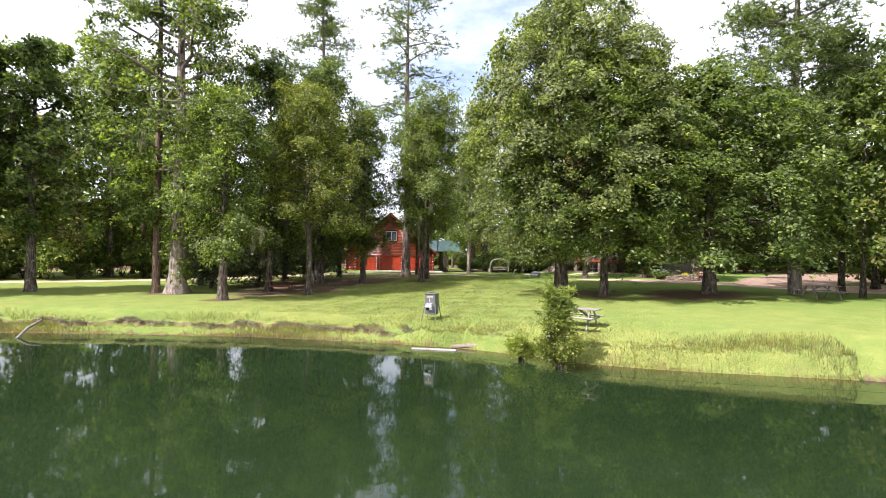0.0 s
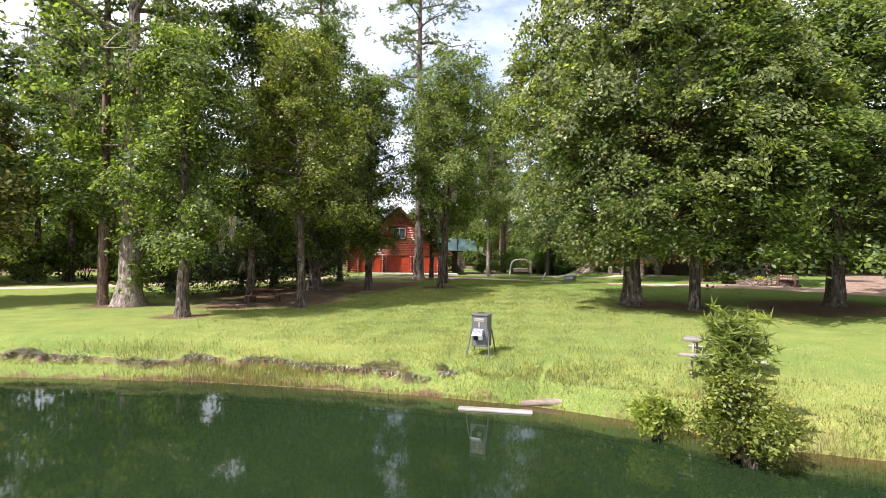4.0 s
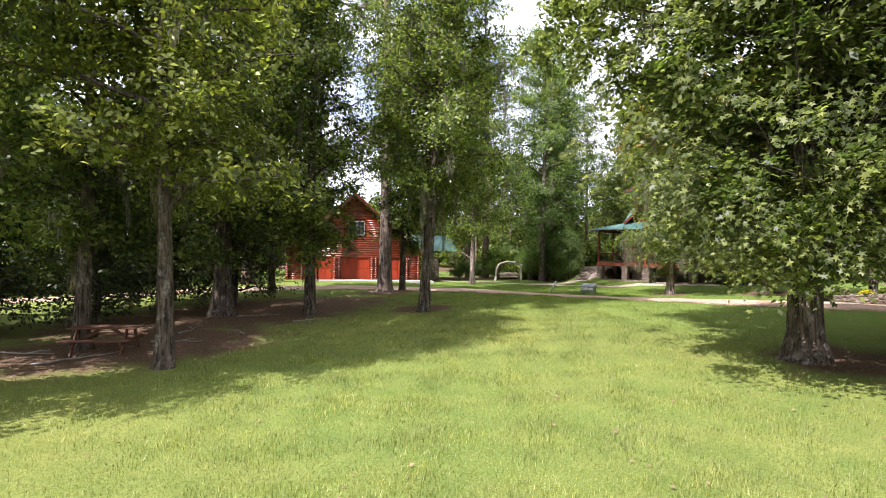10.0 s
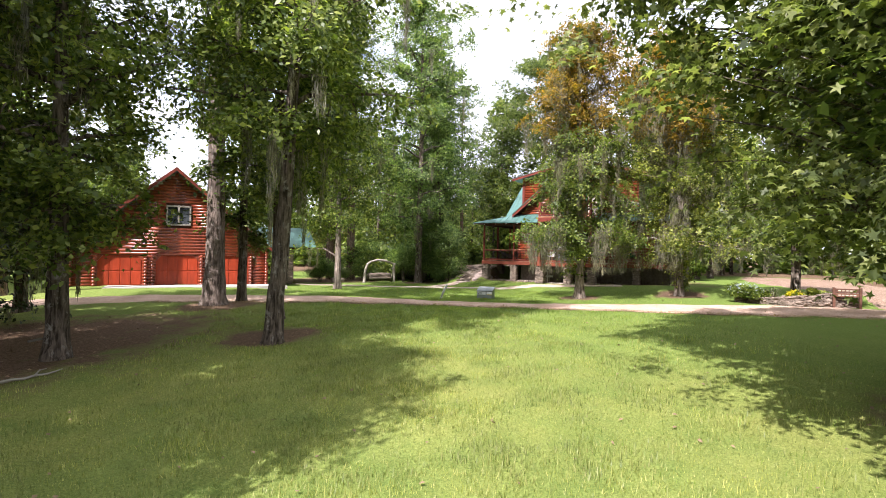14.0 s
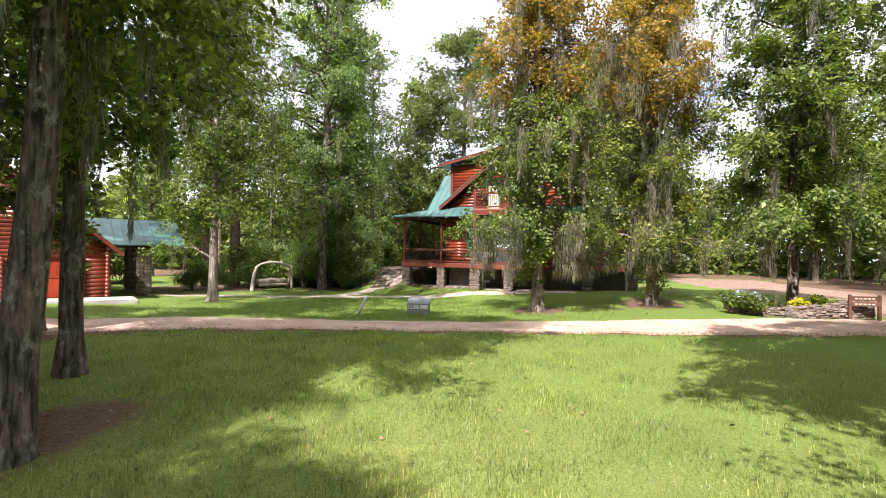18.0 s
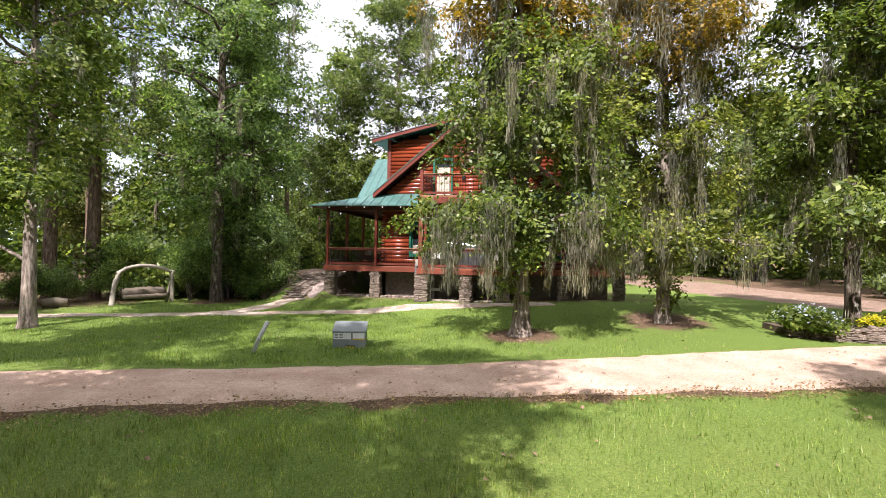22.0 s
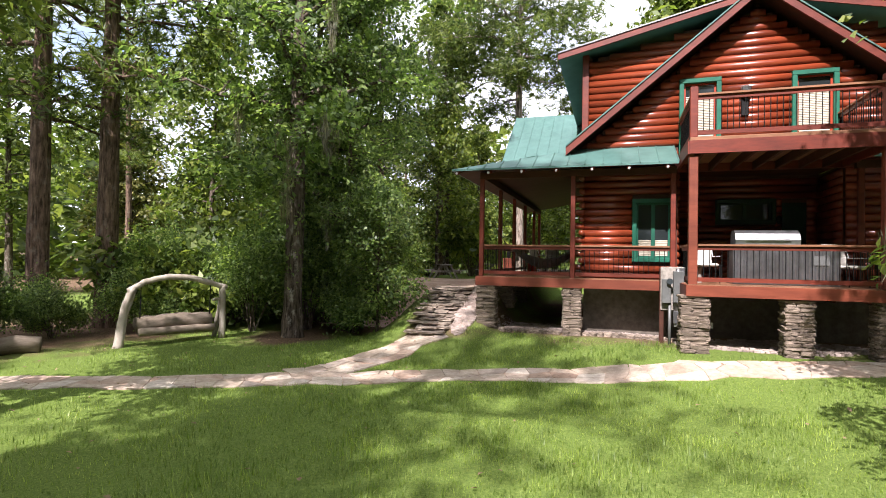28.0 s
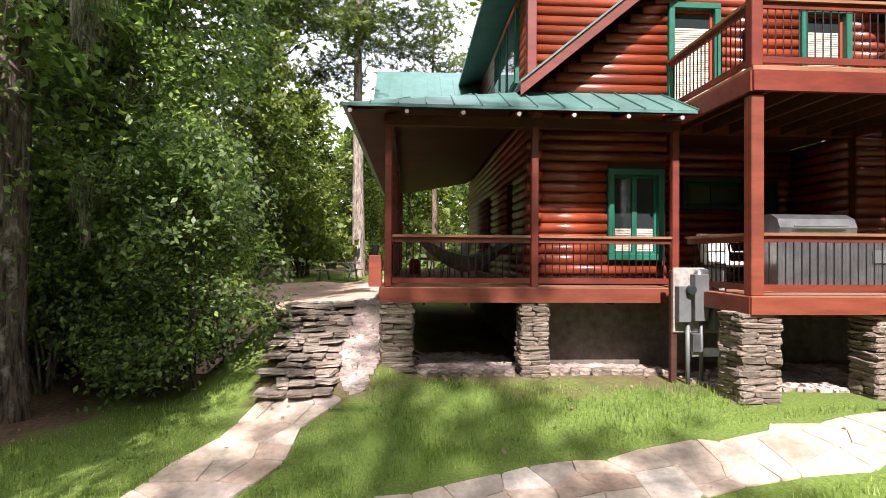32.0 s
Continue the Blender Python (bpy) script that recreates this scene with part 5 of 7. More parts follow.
def railing(parent, add, a, b, z, h=0.87, step=0.115):
    """A rail between two posts: cap, under-rail, bottom rail and black iron balusters."""
    (ax, ay), (bx, by) = a, b
    g = Geo()
    g.beam((ax, ay, z + h - 0.02), (bx, by, z + h - 0.02), 0.13, 0.04)
    r = add("rail_cap", g, DECK_TOP, parent)
    u = Geo()
    u.beam((ax, ay, z + h - 0.085), (bx, by, z + h - 0.085), 0.045, 0.085)
    add("under_rail", u, TRIM_RED, r)
    u = Geo()
    u.beam((ax, ay, z + 0.11), (bx, by, z + 0.11), 0.045, 0.09)
    add("bottom_rail", u, TRIM_RED, r)
    n = max(2, int(math.hypot(bx - ax, by - ay) / step))
    for k in range(1, n):
        t = k / n
        x, y = ax + (bx - ax) * t, ay + (by - ay) * t
        s = Geo()
        s.tube([(x, y, z + 0.12), (x, y, z + h - 0.09)], [0.009, 0.009], 6)
        add("baluster", s, IRON, r)
    return r


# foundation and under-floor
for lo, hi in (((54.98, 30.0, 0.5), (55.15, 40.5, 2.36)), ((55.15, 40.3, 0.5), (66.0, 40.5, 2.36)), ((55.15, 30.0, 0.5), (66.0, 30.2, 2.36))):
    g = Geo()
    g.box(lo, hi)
    hp("foundation_wall", g, DARK_WALL, None, "dark foundation wall under the deck")
# decks
for nm, lo, hi in (("deck_floor", (54.0, 38.2, 2.5), (54.9, 43.3, 2.6)), ("deck_floor", (54.9, 40.55, 2.5), (66.0, 43.3, 2.6)), ("deck_floor", (52.2, 34.5, 2.5), (54.9, 38.196, 2.6)), ("deck_floor", (54.0, 29.4, 2.5), (54.9, 34.496, 2.6))):
    k = lo[0]
    while k < hi[0] - 0.02:
        g = Geo()
        g.box((k, lo[1], lo[2]), (min(k + 0.137, hi[0]), hi[1], hi[2]), 0.006)
        hp("deck_board", g, DECK_TOP)
        k += 0.143
for a, b in (((53.985, 38.22), (53.985, 43.32)), ((54.0, 43.32), (66.0, 43.32)), ((52.185, 34.48), (52.185, 38.23)), ((52.2, 38.215), (53.96, 38.215)), ((52.2, 34.485), (53.96, 34.485)), ((53.985, 29.4), (53.985, 34.46))):
    g = Geo()
    g.beam((*a, 2.47), (*b, 2.47), 0.045, 0.235)
    hp("fascia_board", g, DECK_RED)
# joists under the front decks
for y in np.arange(34.9, 38.2, 0.6):
    g = Geo()
    g.beam((52.3, y, 2.4), (54.9, y, 2.4), 0.045, 0.19)
    hp("joist", g, SOFFIT)
for y in (39.4, 41.9, 42.6):
    g = Geo()
    g.beam((54.1, y, 2.4), (57.0, y, 2.4), 0.045, 0.19)
    hp("joist", g, SOFFIT)
# posts
def post(x, y, z0, z1, w, mat=TRIM_RED):
    g = Geo()
    g.box((x - w / 2, y - w / 2, z0), (x + w / 2, y + w / 2, z1), 0.012)
    return hp("post", g, mat)


for y in (43.2, 40.75, 38.32, 34.4, 32.0, 29.5):
    post(54.1, y, 2.6, 5.34, 0.12)
for x in (56.6, 59.1, 61.6, 64.1, 65.9):
    post(x, 43.2, 2.6, 5.34, 0.12)
for y in (38.1, 34.6):
    post(52.31, y, 2.6, 5.36, 0.18, DECK_RED)
    post(52.31, y, 5.76, 6.86, 0.16)
# porch beam under the eaves
for a, b in (((54.1, 38.25), (54.1, 43.25)), ((54.1, 43.2), (66, 43.2)), ((54.1, 29.4), (54.1, 34.5))):
    g = Geo()
    g.beam((*a, 5.36), (*b, 5.36), 0.14, 0.17)
    hp("porch_beam", g, SOFFIT)
# railings
for a, b in (((54.1, 43.13), (54.1, 40.82)), ((54.1, 40.68), (54.1, 38.39)), ((52.31, 38.0), (52.31, 34.7)), ((52.41, 38.1), (54.04, 38.1)), ((52.41, 34.6), (54.04, 34.6)), ((54.1, 34.33), (54.1, 32.07)), ((54.1, 31.93), (54.1, 29.57))):
    railing(house, hp, a, b, DECK_Z)
for x0, x1 in ((54.17, 56.53), (56.67, 59.03), (59.17, 61.53), (61.67, 64.03)):
    railing(house, hp, (x0, 43.2), (x1, 43.2), DECK_Z, 0.87, 0.2)
# balcony
g = Geo()
g.box((52.2, 34.52, 5.62), (54.9, 38.18, 5.76), 0.01)
balcony = hp("balcony", g, DECK_TOP, None, "railed balcony over the front deck")
for a, b in (((52.19, 34.5), (52.19, 38.2)), ((52.2, 38.19), (54.75, 38.19)), ((52.2, 34.51), (54.75, 34.51))):
    g = Geo()
    g.beam((*a, 5.54), (*b, 5.54), 0.07, 0.28)
    hp("balcony_beam", g, TRIM_RED, balcony)
for y in np.arange(34.9, 38.1, 0.5):
    g = Geo()
    g.beam((52.3, y, 5.52), (54.8, y, 5.52), 0.06, 0.2)
    hp("balcony_joist", g, SOFFIT, balcony)
for a, b in (((52.31, 38.02), (52.31, 34.68)), ((52.39, 38.1), (54.7, 38.1)), ((52.39, 34.6), (54.7, 34.6))):
    railing(house, hp, a, b, 5.76, 0.95)
# walls
W1 = (38.22, 39.26, 3.06, 4.72)
W3 = (35.5, 37.0, 4.15, 4.85)
log_wall("wall_front", house, 54.8, 38.15, 40.55, 2.6, 6.1, [W1], label="front wall of rounded red logs")
log_wall("wall_front", house, 54.8, 30.2, 34.45, 2.6, 6.1, [(32.0, 33.0, 3.06, 4.72)], label="front wall of rounded red logs")
# the entry under the balcony is set back
REC = 56.5
log_wall("wall_recess", house, REC, 34.45, 38.15, 2.6, 5.5, [W3, (34.75, 35.35, 2.6, 4.75)], label="shaded log wall set back under the balcony")
log_wall("wall_return", house, 38.15, 54.95, REC, 2.6, 5.5, (), None, (0, -1), "x", label="side wall of the recessed entry")
log_wall("wall_return", house, 34.45, 54.95, REC, 2.6, 5.5, (), None, (0, 1), "x", label="side wall of the recessed entry")
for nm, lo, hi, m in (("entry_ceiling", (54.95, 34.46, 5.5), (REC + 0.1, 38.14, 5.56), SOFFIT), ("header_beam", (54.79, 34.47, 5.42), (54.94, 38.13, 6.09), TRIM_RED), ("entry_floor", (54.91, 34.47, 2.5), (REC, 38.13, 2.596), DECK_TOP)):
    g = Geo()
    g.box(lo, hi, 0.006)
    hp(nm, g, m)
GABLE_TOP, GABLE_SLOPE = 9.62, 0.812


def under_gable(z):
    h = max(0.03, (GABLE_TOP - z) / GABLE_SLOPE)
    return HY - min(h, 4.5), HY + min(h, 4.5)


U1, U2 = (37.16, 38.14, 5.78, 7.8), (34.62, 35.6, 5.78, 7.8)
log_wall("wall_gable", house, 54.8, 31.8, 40.9, 6.1, 9.6, [(U1[0], U1[1], 6.1, U1[3]), (U2[0], U2[1], 6.1, U2[3])], under_gable, label="gable wall of rounded red logs, half in shade")


def under_low(z):
    h = 4.17 if z < 8.85 else max(0.05, (9.72 - z) / 0.225)
    return HY - min(h, 4.17), HY + min(h, 4.17)


log_wall("wall_upper", house, 55.4, 32.16, 40.5, 6.1, 9.6, (), under_low, label="upper storey wall of rounded orange-red logs")
log_wall("wall_north_lower", house, 40.5, 54.85, 66.0, 2.6, 6.1, [(57.0, 58.0, 3.2, 4.8), (60.2, 61.1, 2.6, 4.7)], None, (0, 1), "x", label="porch-side wall of shaded red logs")
log_wall("wall_north_upper", house, 40.5, 55.45, 66.0, 6.1, 8.85, (), None, (0, 1), "x", label="side wall of the upper storey")
for x in (56.3, 57.3, 58.3):
    g = Geo()
    g.box((x, 40.56, 6.75), (x + 0.82, 40.66, 8.35), 0.01)
    w = hp("window", g, TRIM_GREEN, None, "dark upper side window")
    g = Geo()
    g.box((x + 0.08, 40.655, 6.83), (x + 0.74, 40.67, 8.27))
    hp("pane", g, GLASS, w)
# log ends crossing at the corner
z, k = 2.6 + COURSE / 2, 0
while z < 5.9:
    g = Geo()
    if k % 2:
        g.tube([(54.78, 40.5, z), (54.78, 40.74, z)], [0.085, 0.082], 10)
    else:
        g.tube([(54.9, 40.56, z), (54.62, 40.56, z)], [0.085, 0.082], 10)
    hp("log_end", g, LOG_RED, None, "", True)
    z += COURSE
    k += 1
g = Geo()
g.box((55.28, 40.44, 6.1), (55.46, 40.62, 8.9), 0.01)
hp("corner_board", g, TRIM_RED)
window_front(house, hp, 54.8, *W1, blind=0.3, label="green-trimmed window with half-drawn slatted blinds")
window_front(house, hp, REC, *W3, blind=0, trim=TRIM_SHADE, sash=TRIM_SHADE, label="wide shaded window under the balcony")
window_front(house, hp, 54.8, 32.0, 33.0, 3.06, 4.72, blind=0.45)
window_front(house, hp, 54.8, *U1, blind=0.82, panes=1, sash=LOG_DOOR, label="green-trimmed balcony door with a cream blind")
window_front(house, hp, 54.8, *U2, blind=0.82, panes=1, sash=LOG_DOOR, label="green-trimmed balcony door with a cream blind")
g = Geo()
g.box((REC + 0.03, 34.75, 2.6), (REC + 0.1, 35.35, 4.75), 0.01)
hp("door", g, TRIM_SHADE, None, "green door under the balcony, paint darkened for shade")
# main gable roof with barge boards
for s in (-1, 1):
    tip, top = (HY + s * 4.64, 6.04), (HY, 9.86)
    g = Geo()
    dy, dz = tip[0] - top[0], tip[1] - top[1]
    g.hexa([(54.26, tip[0], tip[1] - 0.06), (58.5, tip[0], tip[1] - 0.06), (58.5, top[0], top[1] - 0.06), (54.26, top[0], top[1] - 0.06),
            (54.26, tip[0], tip[1] + 0.06), (58.5, tip[0], tip[1] + 0.06), (58.5, top[0], top[1] + 0.06), (54.26, top[0], top[1] + 0.06)])
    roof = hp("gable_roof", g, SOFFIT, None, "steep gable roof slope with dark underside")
    g = Geo()
    g.hexa([(54.2, tip[0], tip[1] - 0.17), (54.26, tip[0], tip[1] - 0.17), (54.26, top[0], top[1] - 0.17), (54.2, top[0], top[1] - 0.17),
            (54.2, tip[0], tip[1] + 0.05), (54.26, tip[0], tip[1] + 0.05), (54.26, top[0], top[1] + 0.05), (54.2, top[0], top[1] + 0.05)])
    hp("barge_board", g, TRIM_RED, roof)
    g = Geo()
    g.hexa([(54.17, tip[0], tip[1] + 0.05), (58.5, tip[0], tip[1] + 0.066), (58.5, top[0], top[1] + 0.066), (54.17, top[0], top[1] + 0.05),
            (54.17, tip[0], tip[1] + 0.09), (58.5, tip[0], tip[1] + 0.09), (58.5, top[0], top[1] + 0.1), (54.17, top[0], top[1] + 0.09)])
    hp("roof_sheet", g, ROOF_GREEN, roof)
    # low-pitched roof of the upper storey
    tip, top = (HY + s * 4.94, 8.8), (HY, 9.94)
    g = Geo()
    g.hexa([(54.85, tip[0], tip[1] - 0.05), (66.4, tip[0], tip[1] - 0.05), (66.4, top[0], top[1] - 0.05), (54.85, top[0], top[1] - 0.05),
            (54.85, tip[0], tip[1] + 0.05), (66.4, tip[0], tip[1] + 0.05), (66.4, top[0], top[1] + 0.05), (54.85, top[0], top[1] + 0.05)])
    roof = hp("upper_roof", g, ROOF_GREEN, None, "low-pitched upper roof with a pale edge")
    g = Geo()
    g.hexa([(54.8, tip[0], tip[1] - 0.13), (54.85, tip[0], tip[1] - 0.13), (54.85, top[0], top[1] - 0.13), (54.8, top[0], top[1] - 0.13),
            (54.8, tip[0], tip[1] + 0.04), (54.85, tip[0], tip[1] + 0.04), (54.85, top[0], top[1] + 0.04), (54.8, top[0], top[1] + 0.04)])
    hp("barge_board", g, TRIM_RED, roof)
    g = Geo()
    g.hexa([(54.77, tip[0], tip[1] + 0.04), (54.9, tip[0], tip[1] + 0.052), (54.9, top[0], top[1] + 0.052), (54.77, top[0], top[1] + 0.04),
            (54.77, tip[0], tip[1] + 0.075), (54.9, tip[0], tip[1] + 0.075), (54.9, top[0], top[1] + 0.075), (54.77, top[0], top[1] + 0.075)])
    hp("drip_edge", g, METAL_PALE, roof)


def roof_plane(name, corners, run, label, parent=None, step=0.42, mat=ROOF_GREEN, add=hp):
    """A sheet-metal slope (eave a, eave b, top b, top a) with standing seams from eave to top every step along the eave."""
    a, b, c, d = [Vector(p) for p in corners]
    g = Geo()
    low = Vector((0, 0, -0.05))
    g.hexa([a + low, b + low, c + low, d + low, a, b, c, d])
    roof = add(name, g, mat, parent, label)
    n = max(2, int((b - a).length / step))
    up = run
    nrm = (b - a).cross(d - a).normalized()
    if nrm.z < 0:
        nrm = -nrm
    for k in range(n + 1):
        p = a.lerp(b, k / n)
        # follow the slope until the polygon's far edges
        far = None
        for e0, e1 in ((b, c), (c, d), (d, a)):
            m = np.array([[up.x, -(e1 - e0).x], [up.y, -(e1 - e0).y]])
            if abs(np.linalg.det(m)) < 1e-6:
                continue
            t, s = np.linalg.solve(m, np.array([e0.x - p.x, e0.y - p.y]))
            if t > 0.02 and -1e-3 <= s <= 1 + 1e-3 and (far is None or t > far):
                far = t
        if far is None or far < 0.1:
            continue
        q = p + up * far
        s = Geo()
        s.beam(p + nrm * 0.012 - up * 0.02, q + nrm * 0.012, 0.02, 0.03)
        add("seam", s, mat, roof)
    return roof


C, Wc = (53.46, 43.9, 5.47), (54.83, 40.55, 6.14)
run = Vector((1.37, 0, 0.67)).normalized()
roof_plane("porch_roof", [C, (53.46, 38.26, 5.47), (54.83, 38.26, 6.14), Wc], run, "green metal porch roof with standing seams")
roof_plane("porch_roof", [(66.4, 43.9, 5.47), C, Wc, (66.4, 40.55, 6.14)], Vector((0, -3.35, 0.67)).normalized(), "green metal porch roof with standing seams")
roof_plane("porch_roof", [(53.46, 34.4, 5.47), (53.46, 28.9, 5.47), (54.83, 30.0, 6.14), (54.83, 34.4, 6.14)], run, "green metal porch roof with standing seams")
roof_plane("rear_roof", [(59.9, 44.0, 6.3), (59.9, 38.0, 6.3), (63.8, 38.0, 9.5), (63.8, 44.0, 9.5)], Vector((3.9, 0, 3.2)).normalized(), "steep green metal roof of the rear wing")
roof_plane("rear_roof", [(67.7, 38.0, 6.3), (67.7, 44.0, 6.3), (63.8, 44.0, 9.5), (63.8, 38.0, 9.5)], Vector((-3.9, 0, 3.2)).normalized(), "steep green metal roof of the rear wing")
g = Geo()
g.add([(60.3, 43.5, 6.2), (67.3, 43.5, 6.2), (63.8, 43.5, 9.3), (60.3, 43.3, 6.2), (67.3, 43.3, 6.2), (63.8, 43.3, 9.3)], [(0, 2, 1), (3, 4, 5), (0, 3, 5, 2), (1, 2, 5, 4), (0, 1, 4, 3)])
hp("rear_gable", g, LOG_RED, None, "log gable of the rear wing")
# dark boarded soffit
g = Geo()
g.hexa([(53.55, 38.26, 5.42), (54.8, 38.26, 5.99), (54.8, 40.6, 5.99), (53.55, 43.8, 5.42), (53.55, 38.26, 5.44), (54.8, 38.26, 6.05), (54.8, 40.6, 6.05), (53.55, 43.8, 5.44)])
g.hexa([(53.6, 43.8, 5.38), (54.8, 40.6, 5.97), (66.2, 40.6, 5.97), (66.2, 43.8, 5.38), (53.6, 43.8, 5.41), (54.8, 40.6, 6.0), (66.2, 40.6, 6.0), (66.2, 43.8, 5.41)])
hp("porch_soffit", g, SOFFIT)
for y in np.arange(38.5, 43.9, 0.88):
    g = Geo()
    g.tube([(53.5, y, 5.36), (54.1, y, 5.5)], [0.05, 0.05], 10)
    t = hp("rafter_tail", g, TRIM_RED, None, "", True)
    g = Geo()
    g.tube([(53.485, y, 5.357), (53.5, y, 5.36)], [0.032, 0.032], 10)
    hp("cap", g, CONDUIT, t, "pale painted end")
# wall lantern between the balcony doors
g = Geo()
g.box((54.62, 36.55, 6.75), (54.72, 36.72, 7.28), 0.02)
lan = hp("wall_lantern", g, IRON, None, "black iron wall lantern")
g = Geo()
g.tube([(54.55, 36.63, 7.2), (54.55, 36.63, 7.28), (54.55, 36.63, 7.44), (54.55, 36.63, 7.5)], [0.02, 0.1, 0.13, 0.03], 8)
hp("shade", g, METAL_PALE, lan)
# shaded wall lamps by the door
for y in (35.45, 37.45):
    g = Geo()
    g.tube([(REC - 0.2, y, 4.15), (REC - 0.2, y, 4.3), (REC - 0.2, y, 4.38)], [0.05, 0.08, 0.02], 8)
    hp("porch_lamp", g, IRON)

# ---- stone piers under the deck ----
def stone_mesh(seed):
    """A rough ledge stone about a unit long, worn at the edges."""
    rr = random.Random(seed)
    g = Geo()
    g.box((-0.5, -0.5, -0.5), (0.5, 0.5, 0.5), 0.16)
    g.v = [(x * (1 + rr.uniform(-0.2, 0.16)), y * (1 + rr.uniform(-0.2, 0.16)), z * (1 + rr.uniform(-0.22, 0.22))) for x, y, z in g.v]
    return g.mesh("stone", STONE)


STONES = [stone_mesh(s) for s in range(8)]


def stone(parent, rr, x, y, z, sx, sy, sz, turn, name="stone", meshes=None):
    ob = new(name, rr.choice(meshes or STONES))
    ob.parent = parent
    ob.matrix_basis = pose(x, y, z, rr.uniform(-5, 5), rr.uniform(-5, 5), turn) @ Matrix.Diagonal((sx, sy, sz, 1))
    return ob


def stone_pier(x, y, w, z1, seed, group="stone piers under the deck"):
    rr = random.Random(seed)
    z0 = gz(x, y) - 0.08
    core = Geo()
    core.box((-w / 2 + 0.07, -w / 2 + 0.07, 0), (w / 2 - 0.07, w / 2 - 0.07, z1 - z0))
    p = thing("stone_pier", (x, y, z0), 0, "dry-stacked pier of thin grey and tan ledge stones", "pier", group)
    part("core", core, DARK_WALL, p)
    z = 0.0
    while z < z1 - z0 - 0.03:
        h = min(rr.uniform(0.055, 0.105), z1 - z0 - z)
        for side in range(4):
            a = side * 90
            n = rr.choice((1, 2, 2))
            u = -w / 2
            cut = [w] if n == 1 else [w * (c := rr.uniform(0.35, 0.65)), w * (1 - c)]
            for l in cut:
                cx, cy = u + l / 2, -w / 2 + 0.055 + rr.uniform(-0.025, 0.02)
                px = cx * math.cos(radians(a)) - cy * math.sin(radians(a))
                py = cx * math.sin(radians(a)) + cy * math.cos(radians(a))
                stone(p, rr, px, py, z + h / 2, l * 0.99, rr.uniform(0.12, 0.17), h * 0.97, a + rr.uniform(-3, 3))
                u += l
        z += h
    return p


for i, (x, y, w) in enumerate(((54.24, 43.05, 0.5), (54.24, 40.75, 0.46), (52.5, 38.05, 0.56), (52.5, 36.1, 0.5), (52.5, 34.5, 0.5))):
    stone_pier(x, y, w, 2.36, 40 + i)
for i, (x, y) in enumerate(((56.8, 43.0), (59.3, 43.0), (54.24, 32.0), (54.24, 29.6))):
    stone_pier(x, y, 0.46, 2.36, 60 + i)

# ---- log garage ----
GX, GY, GZ, GT = 37.2, 56.1, 0.78, -34.0
garage = thing("log_garage", (GX, GY, GZ), GT, "red log garage with a steep gable and three plank doors", "garage")
GH, GTOP, GEAVE = 5.45, 7.2, 2.42


def gp(name, geo, mat, parent=None, label="", smooth=False):
    return part(name, geo, mat, parent or garage, label, smooth)


def garage_limit(z):
    h = GH if z < GEAVE else max(0.05, GH * (GTOP - 0.15 - z) / (GTOP - 0.15 - GEAVE))
    return -h, h


DOORS = ((-4.07, -1.75), (-1.05, 1.32), (1.95, 4.25))
GWIN = (-0.55, 0.85, 3.72, 4.95)
core = Geo()
holes = [(a, b, 0.0, 1.86) for a, b in DOORS]
log_wall("wall_front", garage, 0.0, -GH, GH, 0.0, 7.0, holes + [GWIN], garage_limit, (0, -1), "x", LOG_RED, gp, "garage front of rounded red logs")
for s in (-1, 1):
    g = Geo()
    g.box((min(s * GH, s * (GH - 0.15)), 0.1, 0), (max(s * GH, s * (GH - 0.15)), 9.0, GEAVE + 0.1))
    w = gp("wall_side", g, LOG_RED, None, "garage side wall")
    z = COURSE / 2
    while z < GEAVE:
        gp("log", half_log((s * GH, 0.0), (s * GH, 9.0), z, (s, 0)), LOG_RED, w, "", True)
        z += COURSE
    g = Geo()
    tip, top = (s * (GH + 0.5), GEAVE - 0.3), (0, GTOP)
    g.hexa([(tip[0], -0.6, tip[1] - 0.05), (tip[0], 9.4, tip[1] - 0.05), (top[0], 9.4, top[1] - 0.05), (top[0], -0.6, top[1] - 0.05),
            (tip[0], -0.6, tip[1] + 0.07), (tip[0], 9.4, tip[1] + 0.07), (top[0], 9.4, top[1] + 0.07), (top[0], -0.6, top[1] + 0.07)])
    r = gp("roof", g, ROOF_GREEN, None, "green metal garage roof slope")
    g = Geo()
    g.hexa([(tip[0], -0.66, tip[1] - 0.17), (tip[0], -0.6, tip[1] - 0.17), (top[0], -0.6, top[1] - 0.17), (top[0], -0.66, top[1] - 0.17),
            (tip[0], -0.66, tip[1] + 0.06), (tip[0], -0.6, tip[1] + 0.06), (top[0], -0.6, top[1] + 0.06), (top[0], -0.66, top[1] + 0.06)])
    gp("barge_board", g, TRIM_RED, r)
g = Geo()
g.box((-GH, 8.9, 0), (GH, 9.0, GEAVE))
gp("wall_back", g, LOG_RED)
